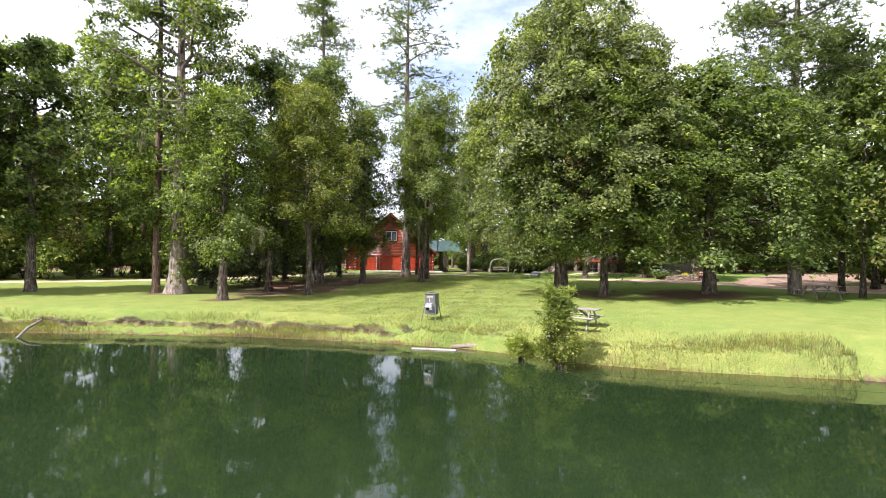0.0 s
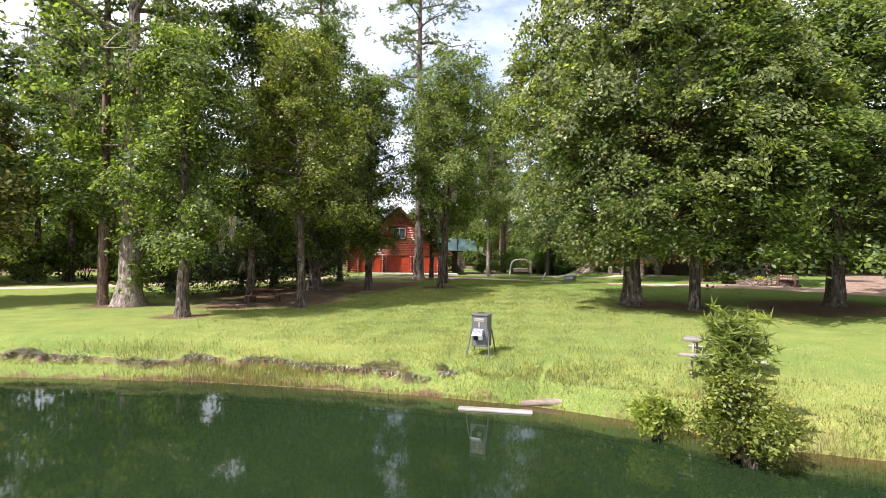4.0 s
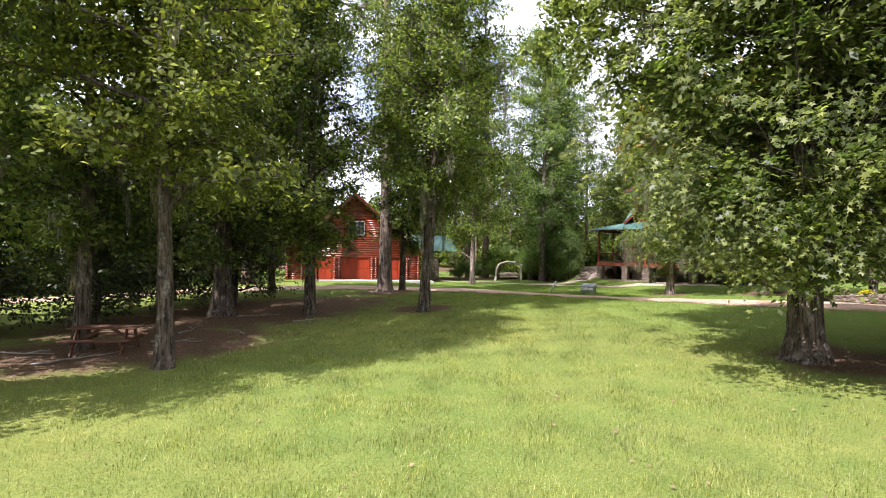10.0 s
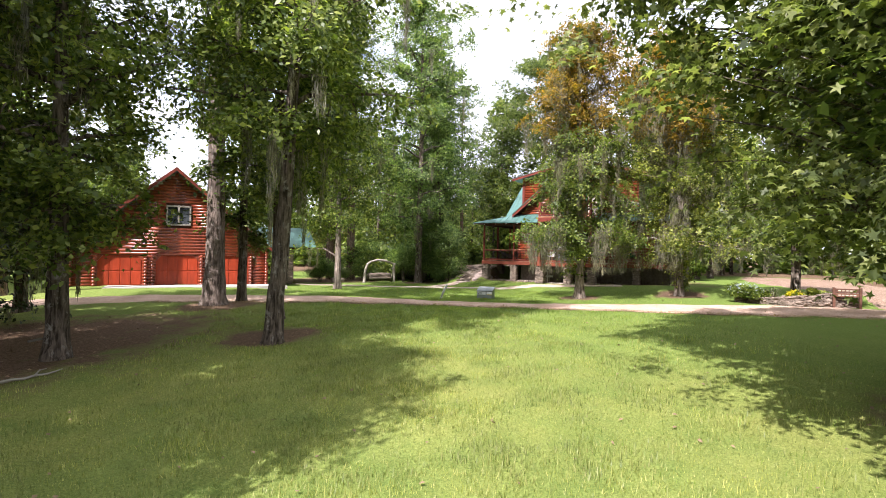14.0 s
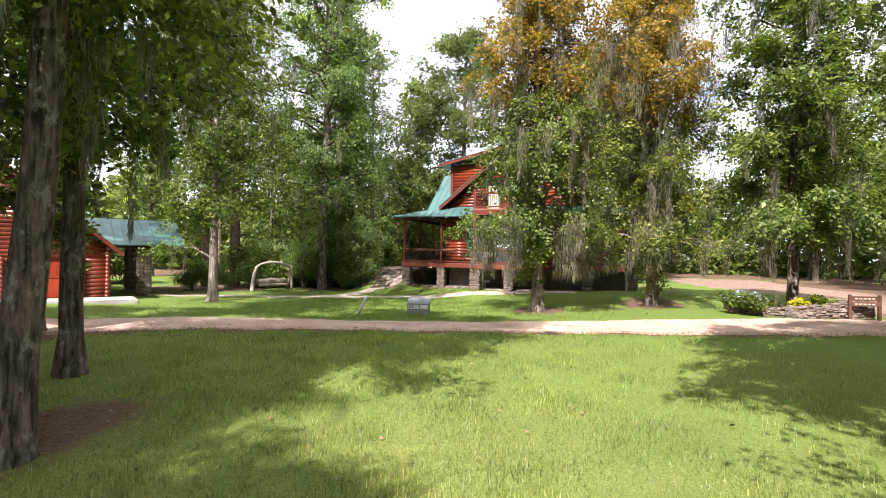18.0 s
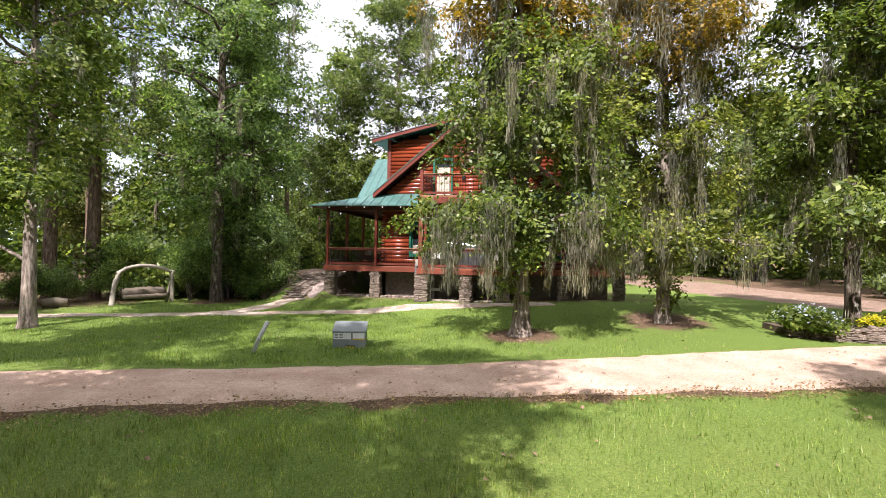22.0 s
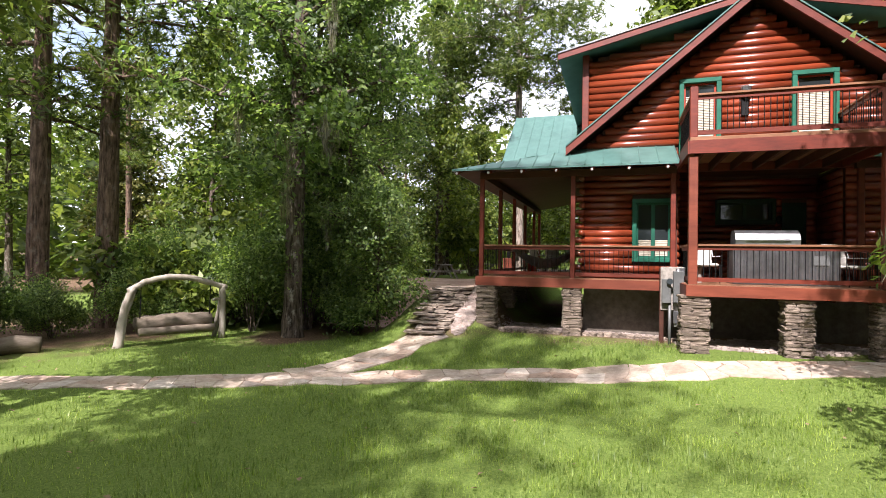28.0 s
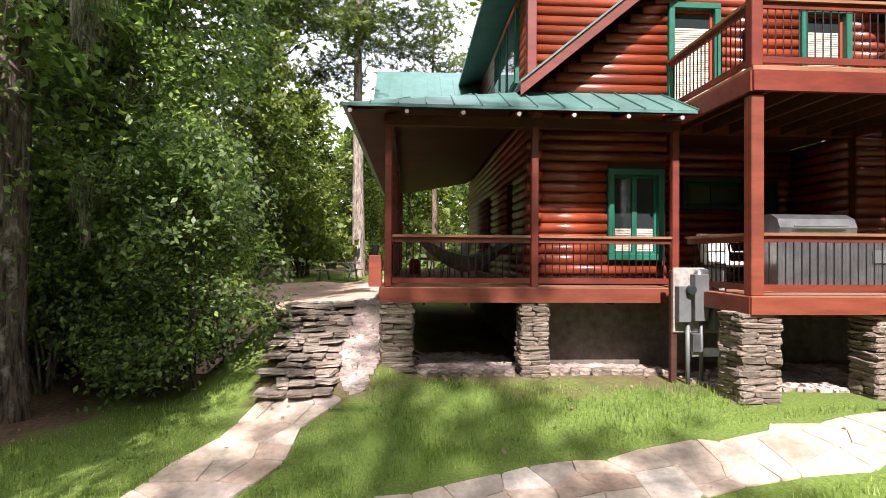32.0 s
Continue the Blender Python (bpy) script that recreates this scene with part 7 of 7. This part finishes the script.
def log_swing(x0, y0, x1, y1):
    """Bleached cedar frame with an arched beam and a half-log seat hanging in it."""
    z = gz((x0 + x1) / 2, (y0 + y1) / 2)
    t = math.degrees(math.atan2(y1 - y0, x1 - x0))
    L = math.hypot(x1 - x0, y1 - y0)
    s = thing("cedar_swing", ((x0 + x1) / 2, (y0 + y1) / 2, z), t, "rustic bleached cedar frame with a hanging half-log seat", "swing")
    q = random.Random(8)
    h = L / 2
    for nm, pts, rad, m in (("post", [(-h - 0.12, -0.1, -0.1), (-h, 0, 0.6), (-h + 0.1, 0.03, 1.1), (-h + 0.24, 0, 1.52)], [0.13, 0.1, 0.09, 0.085], WOOD_PALE),
                            ("post", [(-h - 0.02, 0.14, -0.1), (-h + 0.1, 0.08, 0.8), (-h + 0.3, 0.03, 1.5)], [0.08, 0.07, 0.06], WOOD_PALE),
                            ("post", [(h, 0, -0.1), (h + 0.02, 0, 0.8), (h, 0, 1.52)], [0.1, 0.09, 0.085], WOOD_PALE),
                            ("post", [(h - 0.05, 0.45, -0.1), (h, 0.1, 1.1)], [0.07, 0.06], WOOD_PALE),
                            ("arched_beam", [(-h + 0.12, 0, 1.42), (-h * 0.6, 0, 1.66), (-h * 0.15, 0, 1.79), (h * 0.3, 0, 1.76), (h * 0.75, 0, 1.6), (h + 0.12, 0, 1.46)], [0.07, 0.075, 0.08, 0.08, 0.075, 0.07], WOOD_PALE),
                            ("cross_peg", [(h - 0.28, 0, 1.12), (h + 0.06, 0, 1.14)], [0.04, 0.045], WOOD_PALE),
                            ("half_log_back", [(-h + 0.38, 0.12, 0.52), (0, 0.14, 0.56), (h - 0.3, 0.12, 0.54)], [0.22, 0.235, 0.22], LOG_BROWN),
                            ("half_log_seat", [(-h + 0.36, -0.14, 0.36), (0, -0.16, 0.37), (h - 0.28, -0.14, 0.36)], [0.1, 0.11, 0.1], LOG_BROWN),
                            ("chain", [(-h + 0.42, 0, 0.6), (-h + 0.44, 0, 1.6)], [0.012, 0.012], IRON),
                            ("chain", [(h - 0.36, 0, 0.6), (h - 0.34, 0, 1.62)], [0.012, 0.012], IRON)):
        g = Geo()
        # denser path for an uneven limb
        pp, rd = [], []
        for k in range(len(pts) - 1):
            for w in range(4):
                u = w / 4
                pp.append(Vector(pts[k]).lerp(Vector(pts[k + 1]), u) + Vector((q.uniform(-1, 1), q.uniform(-1, 1), q.uniform(-1, 1))) * (0.012 if m is not IRON else 0.0))
                rd.append(rad[k] + (rad[k + 1] - rad[k]) * u)
        pp.append(Vector(pts[-1]))
        rd.append(rad[-1])
        g.tube(pp, rd, 10, True, 0.06 if m is not IRON else 0, q)
        part(nm, g, m, s, "", True)
    return s


log_swing(50.2, 51.65, 52.5, 50.5)
g = Geo()
g.tube([(-0.45, 0, 0.16), (0, 0.02, 0.2), (0.45, -0.02, 0.17)], [0.2, 0.22, 0.2], 12, True, 0.08, random.Random(9))
st = thing("stump_log", (48.6, 53.0, gz(48.6, 53.0)), -40, "short weathered log lying in the grass", "log")
part("log", g, LOG_BROWN, st, "", True)


def name_sign(x, y, turn):
    s = thing("notice_sign", (x, y, gz(x, y)), turn, "small brown wooden sign with two lines of pale lettering", "sign")
    for k in (-1, 1):
        g = Geo()
        g.box((k * 0.5 - 0.05, -0.05, -0.05), (k * 0.5 + 0.05, 0.05, 0.92), 0.008)
        part("post", g, SIGN_BROWN, s)
    for z in (0.5, 0.7):
        g = Geo()
        g.box((-0.44, -0.045, z), (0.44, 0.0, z + 0.17), 0.006)
        b = part("board", g, SIGN_BROWN, s)
        for k in range(5):
            g = Geo()
            g.box((-0.36 + k * 0.145, -0.05, z + 0.06), (-0.26 + k * 0.145, -0.0455, z + 0.11))
            part("text_bar", g, CREAM, b)
    return s


name_sign(46.4, 21.7, -76)

# flower bed behind a curved ledge-stone wall
bed = thing("stone_planter", (47.4, 23.6, gz(47.4, 23.6)), 0, "low curved wall of stacked ledge stones round a flower bed", "planter")
q = random.Random(31)
for k in range(34):
    t = k / 33
    x = -1.0 + 0.55 * math.sin(t * 3.1) * -1 + 0.7 * t * t
    y = 2.3 - 4.6 * t
    top = 0.18 + 0.5 * t
    z = 0.0
    while z < top:
        h = q.uniform(0.06, 0.11)
        stone(bed, q, x + q.uniform(-0.05, 0.05), y, z + h / 2 - 0.02, 0.3, q.uniform(0.17, 0.3), h, q.uniform(-14, 14))
        z += h
g = Geo()
g.slab([(-1.1, 2.2), (-1.4, 0.4), (-0.6, -2.1), (1.0, -2.2), (1.6, 0.3), (0.8, 2.4)], -0.1, 0.2)
part("soil", g, EARTH, bed)


def border_plant(name, x, y, H, R, n, leaf, mat, label, seed, bloom=None):
    b = build_shrub(name, seed, H, R, n, leaf, mat, label)
    b.matrix_basis = pose(x, y, gz(x, y) + 0.1)
    if bloom is not None:
        rng = np.random.default_rng(seed)
        a, r = rng.uniform(0, 6.28, 260), R * np.sqrt(rng.uniform(0, 1, 260))
        c = np.stack([np.cos(a) * r, np.sin(a) * r, H * (0.95 - 0.45 * (r / R) ** 2) + rng.normal(0, 0.05, 260)], 1)
        part("blossom", leaf_quads("blossom", c, 0.07, rng, bloom, 0.8, 1.0), bloom, b)
    return b


def spiky_plant(x, y):
    """A rosette of stiff pale blades."""
    q = random.Random(12)
    r = thing("spiky_plant", (x, y, gz(x, y)), 0, "pale stiff-bladed spiky plant in the stone flower bed", "plant")
    for k in range(20):
        a, up, l = k * 2.4, q.uniform(0.35, 1.25), q.uniform(0.45, 0.75)
        d = Vector((math.cos(a) * math.cos(up), math.sin(a) * math.cos(up), math.sin(up)))
        side = Vector((-math.sin(a), math.cos(a), 0))
        mid, tip = d * l * 0.55, d * l - Vector((0, 0, 0.08 * l))
        g = Geo()
        g.add([tuple(-side * 0.022), tuple(side * 0.022), tuple(mid + side * 0.034), tuple(tip), tuple(mid - side * 0.034), tuple(mid - Vector((0, 0, 0.015)))], [(0, 1, 2, 4), (4, 2, 3), (1, 0, 5), (0, 4, 5), (2, 1, 5), (3, 2, 5), (4, 3, 5)])
        part("blade", g, WOOD_PALE, r)
    return r


spiky_plant(46.6, 24.5)
border_plant("flowering_shrub", 46.2, 25.6, 0.85, 0.85, 2600, 0.09, LEAF_GREEN, "bushy green shrub with pale blue blossom", 81, FLOWER_BLUE)
border_plant("yellow_flowers", 46.9, 23.6, 0.55, 0.4, 700, 0.08, LEAF_YELLOW, "clump of bright yellow flowers", 82, FLOWER_YELLOW)
border_plant("strap_leaf_plant", 47.3, 22.7, 0.75, 0.5, 900, 0.12, LEAF_YELLOW, "tall light green strap-leaved plants", 83)
rng = np.random.default_rng(84)
n = 60
yucca = thing("spiky_plant", (46.5, 24.5, gz(46.5, 24.5) + 0.1), 0, "pale spiky rosette plant", "plant")
part("blades", blade_mesh("blades", np.zeros((n, 3)), rng.uniform(0, 6.28, n), rng.uniform(0.5, 0.9, n), np.full(n, 0.06), rng.uniform(0.2, 0.9, n), MOSS), MOSS, yucca)


# ---- things on the decks ----
def deck_grill(x, y0, y1):
    """Outdoor kitchen: corrugated steel counter with a hooded grill."""
    k = thing("outdoor_grill", (x, (y0 + y1) / 2, DECK_Z), 0, "corrugated steel outdoor kitchen with a hooded grill", "grill")
    w = y1 - y0
    g = Geo()
    n = 60
    v = []
    for i in range(n + 1):
        yy = -w / 2 + w * i / n
        xx = -0.33 + (0.012 if i % 2 else -0.012)
        v += [(xx, yy, 0.02), (xx, yy, 0.84)]
    g.add(v, [(2 * i, 2 * i + 1, 2 * i + 3, 2 * i + 2) for i in range(n)])
    g.box((-0.31, -w / 2, 0.0), (0.33, w / 2, 0.84))
    part("cabinet", g, METAL_PALE, k)
    g = Geo()
    g.box((-0.37, -w / 2 - 0.03, 0.84), (0.36, w / 2 + 0.03, 0.89), 0.01)
    part("worktop", g, METAL_PALE, k)
    g = Geo()
    prof = [(-0.3, 0.89), (-0.32, 1.0), (-0.26, 1.14), (-0.1, 1.22), (0.15, 1.22), (0.25, 1.14), (0.27, 0.89)]
    m = len(prof)
    a, b = w / 2 - 1.32, w / 2 - 0.05
    g.add([(p, a, z) for p, z in prof] + [(p, b, z) for p, z in prof], [(i, i + 1, m + i + 1, m + i) for i in range(m - 1)] + [tuple(range(m)), tuple(reversed(range(m, 2 * m)))])
    hood = part("hood", g, METAL_PALE, k, "brushed steel grill hood")
    g = Geo()
    g.tube([(-0.37, a + 0.2, 1.02), (-0.37, b - 0.2, 1.02)], [0.013, 0.013], 8)
    part("handle", g, METAL_GREY, hood)
    g = Geo()
    g.box((-0.352, -w / 2 + 0.2, 0.45), (-0.345, -w / 2 + 0.5, 0.65))
    part("vent", g, METAL_GREY, k)
    return k


deck_grill(53.5, 35.1, 37.15)


def deck_chair(x, y, turn, label="metal deck chair with a pale cushion"):
    c = thing("deck_chair", (x, y, DECK_Z), turn, label, "chair")
    for sx in (-0.27, 0.27):
        g = Geo()
        g.tube([(sx, -0.28, 0.0), (sx, -0.28, 0.42), (sx, 0.22, 0.38), (sx, 0.3, 0.0)], [0.013] * 4, 6)
        part("leg_frame", g, IRON, c)
        g = Geo()
        g.tube([(sx, -0.26, 0.62), (sx, 0.2, 0.62), (sx, 0.3, 0.9)], [0.014] * 3, 6)
        part("arm", g, CONDUIT, c)
    g = Geo()
    g.box((-0.26, -0.27, 0.38), (0.26, 0.24, 0.46), 0.03)
    part("seat", g, CUSHION, c)
    g = Geo()
    g.hexa([(-0.26, 0.2, 0.44), (0.26, 0.2, 0.44), (0.26, 0.27, 0.44), (-0.26, 0.27, 0.44), (-0.26, 0.33, 0.92), (0.26, 0.33, 0.92), (0.26, 0.39, 0.92), (-0.26, 0.39, 0.92)])
    part("backrest", g, CUSHION, c)
    return c


deck_chair(53.6, 37.7, -80)
deck_chair(53.4, 34.9, -60)
for x, y, t in ((57.6, 42.0, 30), (59.8, 41.6, 200), (61.5, 42.2, 120)):
    deck_chair(x, y, t, "dark porch chair in the shade")
g = Geo()
v, f = [], []
for i in range(13):
    t = i / 12
    for j in range(5):
        s = j / 4 - 0.5
        wd = 0.75 * (0.35 + 0.65 * math.sin(math.pi * t))
        v.append((s * wd, -1.2 + 2.4 * t, 0.95 - 0.75 * math.sin(math.pi * t) + 0.3 * s * s * 4 * math.sin(math.pi * t)))
for i in range(12):
    for j in range(4):
        a = i * 5 + j
        f.append((a, a + 1, a + 6, a + 5))
g.add(v, f)
hm = thing("hammock", (56.0, 41.7, DECK_Z), 20, "dark rope hammock slung on the side porch", "hammock")
part("bed", g, ROPE_GREY, hm, "", True)
for s in (-1, 1):
    g = Geo()
    g.tube([(0, s * 1.2, 0.95), (0, s * 1.55, 1.5)], [0.012, 0.012], 6)
    part("rope", g, ROPE_GREY, hm)
g = Geo()
g.tube([(0, 0, 0), (0, 0, 0.3), (0, 0, 0.42)], [0.16, 0.17, 0.12], 14)
cb = thing("red_cooler", (60.2, 42.7, DECK_Z), 0, "small red drum cooler on the porch floor", "cooler")
part("drum", g, RED_PLASTIC, cb, "", True)


def meter_board(x, y):
    """Electric service panel on a plank frame with meters and conduits."""
    z = gz(x, y)
    m = thing("electric_panel", (x, y, z), 0, "electric meter cluster on a plank frame beside the deck", "electric panel")
    items = (("back_board", (-0.05, -0.48, 0.8), (0.0, 0.4, 1.84), WOOD_GREY), ("frame_post", (-0.02, 0.32, -0.1), (0.08, 0.42, 1.8), SOFFIT), ("frame_post", (-0.02, -0.5, -0.1), (0.08, -0.4, 1.86), WOOD_GREY),
             ("meter_box", (-0.2, 0.18, 0.98), (-0.05, 0.38, 1.55), METAL_GREY), ("meter_box", (-0.22, -0.1, 1.0), (-0.05, 0.13, 1.74), METAL_GREY), ("breaker_box", (-0.28, -0.44, 0.86), (-0.05, -0.14, 1.45), METAL_GREY),
             ("junction_box", (-0.14, -0.02, 0.5), (-0.05, 0.12, 0.8), METAL_PALE), ("cross_board", (-0.08, -0.74, 0.42), (-0.02, 0.1, 0.56), CONDUIT), ("wire_trough", (-0.16, -0.4, 1.62), (-0.05, 0.0, 1.82), METAL_PALE))
    for nm, lo, hi, mt in items:
        g = Geo()
        g.box(lo, hi, 0.012)
        part(nm, g, mt, m)
    for yy, z0, z1, mt, r in ((-0.36, -0.1, 0.88, CONDUIT, 0.036), (0.2, -0.1, 1.05, METAL_GREY, 0.03), (-0.02, 0.0, 1.1, METAL_GREY, 0.03), (0.2, -0.1, 1.0, METAL_GREY, 0.035), (0.02, 1.5, 1.8, METAL_PALE, 0.055)):
        g = Geo()
        g.tube([(-0.12, yy, z0), (-0.12, yy, z1)], [r, r], 10)
        part("conduit", g, mt, m, "", True)
    g = Geo()
    g.tube([(-0.22, 0.21, 1.5), (-0.28, 0.21, 1.5)], [0.075, 0.07], 14)
    part("meter_dial", g, GLASS, m, "round glass meter")
    return m


meter_board(53.55, 38.24)

# ---- on the terrace ----
nw = thing("newel_lantern", (61.8, 43.9, gz(61.8, 43.9)), 0, "red boxed newel post with a lantern at the porch stairs", "lantern post")
g = Geo()
g.box((-0.2, -0.2, -0.05), (0.2, 0.2, 1.0), 0.015)
part("box_post", g, DECK_RED, nw)
g = Geo()
g.tube([(0, 0, 1.0), (0, 0, 1.1), (0, 0, 1.3), (0, 0, 1.36)], [0.06, 0.09, 0.1, 0.03], 8)
part("lantern", g, IRON, nw)
g = Geo()
g.beam((0.2, 0, 0.9), (2.2, 0.0, 0.9), 0.09, 0.07)
part("stair_rail", g, DECK_RED, nw)
for k in range(2):
    picnic_table(67.5 + k * 1.6, 48.6 - k * 2.6, 30 + 50 * k, "garden_table", "dark garden table with benches on the terrace")

# ---- grass, reeds and fallen leaves ----
def open_lawn(x, y):
    ok = (line_distance(x, y, ROAD_LINE) > 1.85) & (line_distance(x, y, PATH_LINE) > 0.66) & (line_distance(x, y, SIDE_LINE) > 0.56)
    ok &= (shore_distance(x, y) > 0.6) & (litter_at(x, y) < 0.5)
    ok &= ~((x > 53.9) & (y > 28) & (y < 44)) & ~((x > 52.0) & (y > 34.4) & (y < 38.3)) & ~((x > 52.5) & (y > 43.5) & (y < 45.4))
    return ok


def lawn_blades():
    rng = np.random.default_rng(5)
    spine = [(12.5, 17.0), (20, 28), (31, 34), (37, 37), (45, 40), (51, 42)]
    x, y = rng.uniform(4, 54, 1500000), rng.uniform(8, 54, 1500000)
    d = line_distance(x, y, spine)
    keep = (d < 11) & (rng.uniform(0, 1, len(x)) < np.exp(-(d / 6.5) ** 2))
    x, y = x[keep], y[keep]
    keep = open_lawn(x, y)
    x, y = x[keep][:430000], y[keep][:430000]
    n = len(x)
    base = np.stack([x, y, ground_z(x, y) - 0.01], 1)
    tuft = 0.75 + 0.5 * np.sin(x * 2.1 + np.sin(y * 1.7)) * np.sin(y * 2.4)
    length = rng.uniform(0.06, 0.14, n) * np.clip(tuft, 0.5, 1.3)
    a, w, l = rng.uniform(0, 6.28, n), rng.uniform(0.008, 0.017, n), rng.uniform(0.0, 0.75, n)
    lush = x + rng.normal(0, 5.0, n) > 33.0
    for side, m, label in ((~lush, GRASS, "short yellow-green sunlit lawn grass blades"), (lush, GRASS_LUSH, "short lush green lawn grass blades")):
        tagged(new("grass", blade_mesh("grass", base[side], a[side], length[side], w[side], l[side], m)), label, "grass", "", "stuff")


lawn_blades()


def along_bank(n, lo, hi, rng):
    """Places scattered along the pond's edge, between two distances from the waterline."""
    line = np.array([(-7.5, 38.1)] + SHORE[3:13], float)
    seg = np.linalg.norm(np.diff(line, axis=0), axis=1)
    k = rng.choice(len(seg), n, p=seg / seg.sum())
    d = (line[k + 1] - line[k]) / seg[k][:, None]
    q = line[k] + d * (rng.uniform(0, 1, n) * seg[k])[:, None] + np.stack([-d[:, 1], d[:, 0]], 1) * rng.uniform(lo, hi, n)[:, None]
    s = shore_distance(q[:, 0], q[:, 1])
    keep = (s > lo - 0.02) & (s < hi)
    return q[keep, 0], q[keep, 1], s[keep]


def bank_reeds():
    rng = np.random.default_rng(6)
    x, y, s = along_bank(150000, -0.14, 2.3, rng)
    lip = lip_distance(x, y, s)
    shelf = (lip < -0.04) & (x < 13.6)
    green = np.where(shelf, 0.75, np.where(x > 13.6, 0.9, 0.35)) * (0.6 + 0.4 * np.sin(x * 1.3 + y * 2.2))
    keep = (rng.uniform(0, 1, len(x)) < (green + 0.1) * (1 - smoothstep(0.8, 2.2, s))) & ((lip < -0.04) | (lip > 0.25) | (x > 13.6))
    x, y, s, shelf = x[keep], y[keep], s[keep], shelf[keep]
    n = len(x)
    length = rng.uniform(0.08, 0.24, n) * np.clip(0.85 + 0.5 * np.sin(x * 1.3 + y * 0.6), 0.45, 1.4) * np.where(shelf, 1.0, np.where(x > 13.6, 1.45 * (1 - 0.5 * smoothstep(0.5, 1.6, s)), 0.85))
    a, w, l = rng.uniform(0, 6.28, n), rng.uniform(0.01, 0.02, n), rng.uniform(0.05, 0.6, n)
    base = np.stack([x, y, np.maximum(ground_z(x, y), WATER_Z) - 0.01], 1)
    dry = rng.uniform(0, 1, n) < np.where(shelf, 0.3 + 0.3 * (s < 0.2), 0.12)
    tagged(new("bank_grass", blade_mesh("bank_grass", base[~dry], a[~dry], length[~dry], w[~dry], l[~dry], REED)), "rough green grass along the bank", "reeds", "", "stuff")
    tagged(new("bank_straw", blade_mesh("bank_straw", base[dry], a[dry], length[dry], w[dry], l[dry], DRY_BLADE)), "brown dry stalks among the wet grass at the water", "dry stalks", "", "stuff")


bank_reeds()


def dead_clumps():
    """Grey dead grass matted over the lip of the bank and hanging down its face."""
    rng = np.random.default_rng(16)
    x, y, s = along_bank(520000, 0.1, 1.7, rng)
    lip = lip_distance(x, y, s)
    patch = np.sin(x * 1.1 + 0.5) * np.sin(y * 1.3) + 0.6 * np.sin(x * 2.9 - y * 1.7) + 0.5 * np.sin(x * 6.1 + y * 5.3)
    deep = 0.14 + 0.36 * np.clip(patch + 0.3, 0, 1.6)
    keep = (lip > 0.05) & (lip < deep) & (x < 14.0) & (patch > -0.55) & (rng.uniform(0, 1, len(x)) < 0.3 - 0.3 * np.clip(lip, 0, 0.8))
    x, y, lip = x[keep], y[keep], lip[keep]
    n = len(x)
    h = 0.05
    gx, gy = shore_distance(x + h, y) - shore_distance(x - h, y), shore_distance(x, y + h) - shore_distance(x, y - h)
    away = -np.stack([gx, gy], 1) / (np.hypot(gx, gy)[:, None] + 1e-6) + rng.normal(0, 0.9, (n, 2))
    base = np.stack([x, y, ground_z(x, y) + rng.uniform(0, 0.05, n)], 1)
    length = rng.uniform(0.04, 0.14, n)
    fall = np.where(lip < 0.16, rng.uniform(-0.9, 0.5, n), rng.uniform(0.1, 1.2, n))
    tip = base + np.stack([away[:, 0] * length, away[:, 1] * length, fall * length], 1)
    side = np.stack([-away[:, 1], away[:, 0], np.zeros(n)], 1) * rng.uniform(0.004, 0.009, n)[:, None]
    v = np.stack([base - side, base + side, tip], 1).reshape(-1, 3)
    tagged(new("dead_grass", fast_mesh("dead_grass", v, np.arange(3 * n).reshape(-1, 3), DEAD_BLADE)), "matted grey dead grass along the crumbling bank", "dead grass", "", "stuff")


dead_clumps()


def fallen_leaves():
    rng = np.random.default_rng(7)
    x, y = rng.uniform(6, 54, 9000), rng.uniform(16, 52, 9000)
    lit = litter_at(x, y)
    keep = (shore_distance(x, y) > 1) & (rng.uniform(0, 1, len(x)) < np.where(lit > 0.4, 0.9, 0.16)) & ((line_distance(x, y, ROAD_LINE) > 1.9) | (rng.uniform(0, 1, len(x)) < 0.25))
    x, y = x[keep], y[keep]
    c = np.stack([x, y, ground_z(x, y) + 0.04], 1)
    return tagged(new("fallen_leaves", leaf_quads("fallen_leaves", c, 0.06, rng, STRAW, 1.5, 1.2)), "scattered dry fallen leaves", "leaves", "", "stuff")


fallen_leaves()


def drive_debris():
    """Dead leaves and bits of bark swept to the near edge of the drive."""
    rng = np.random.default_rng(8)
    x, y = rng.uniform(28, 47, 150000), rng.uniform(20, 48, 150000)
    d = line_distance(x, y, ROAD_LINE) + rng.normal(0, 0.12, len(x))
    near = x < 36.6 + (42.4 - y) * 0.39
    keep = (near & (d > 1.45) & (d < 2.25)) | ((d < 1.6) & (rng.uniform(0, 1, len(x)) < 0.02))
    x, y = x[keep], y[keep]
    c = np.stack([x, y, ground_z(x, y) + 0.04], 1)
    return tagged(new("drive_debris", leaf_quads("drive_debris", c, 0.036, rng, DRY_BLADE, 1.5, 1.3)), "dead leaves and bark scraps along the edge of the drive", "leaf scraps", "", "stuff")


drive_debris()
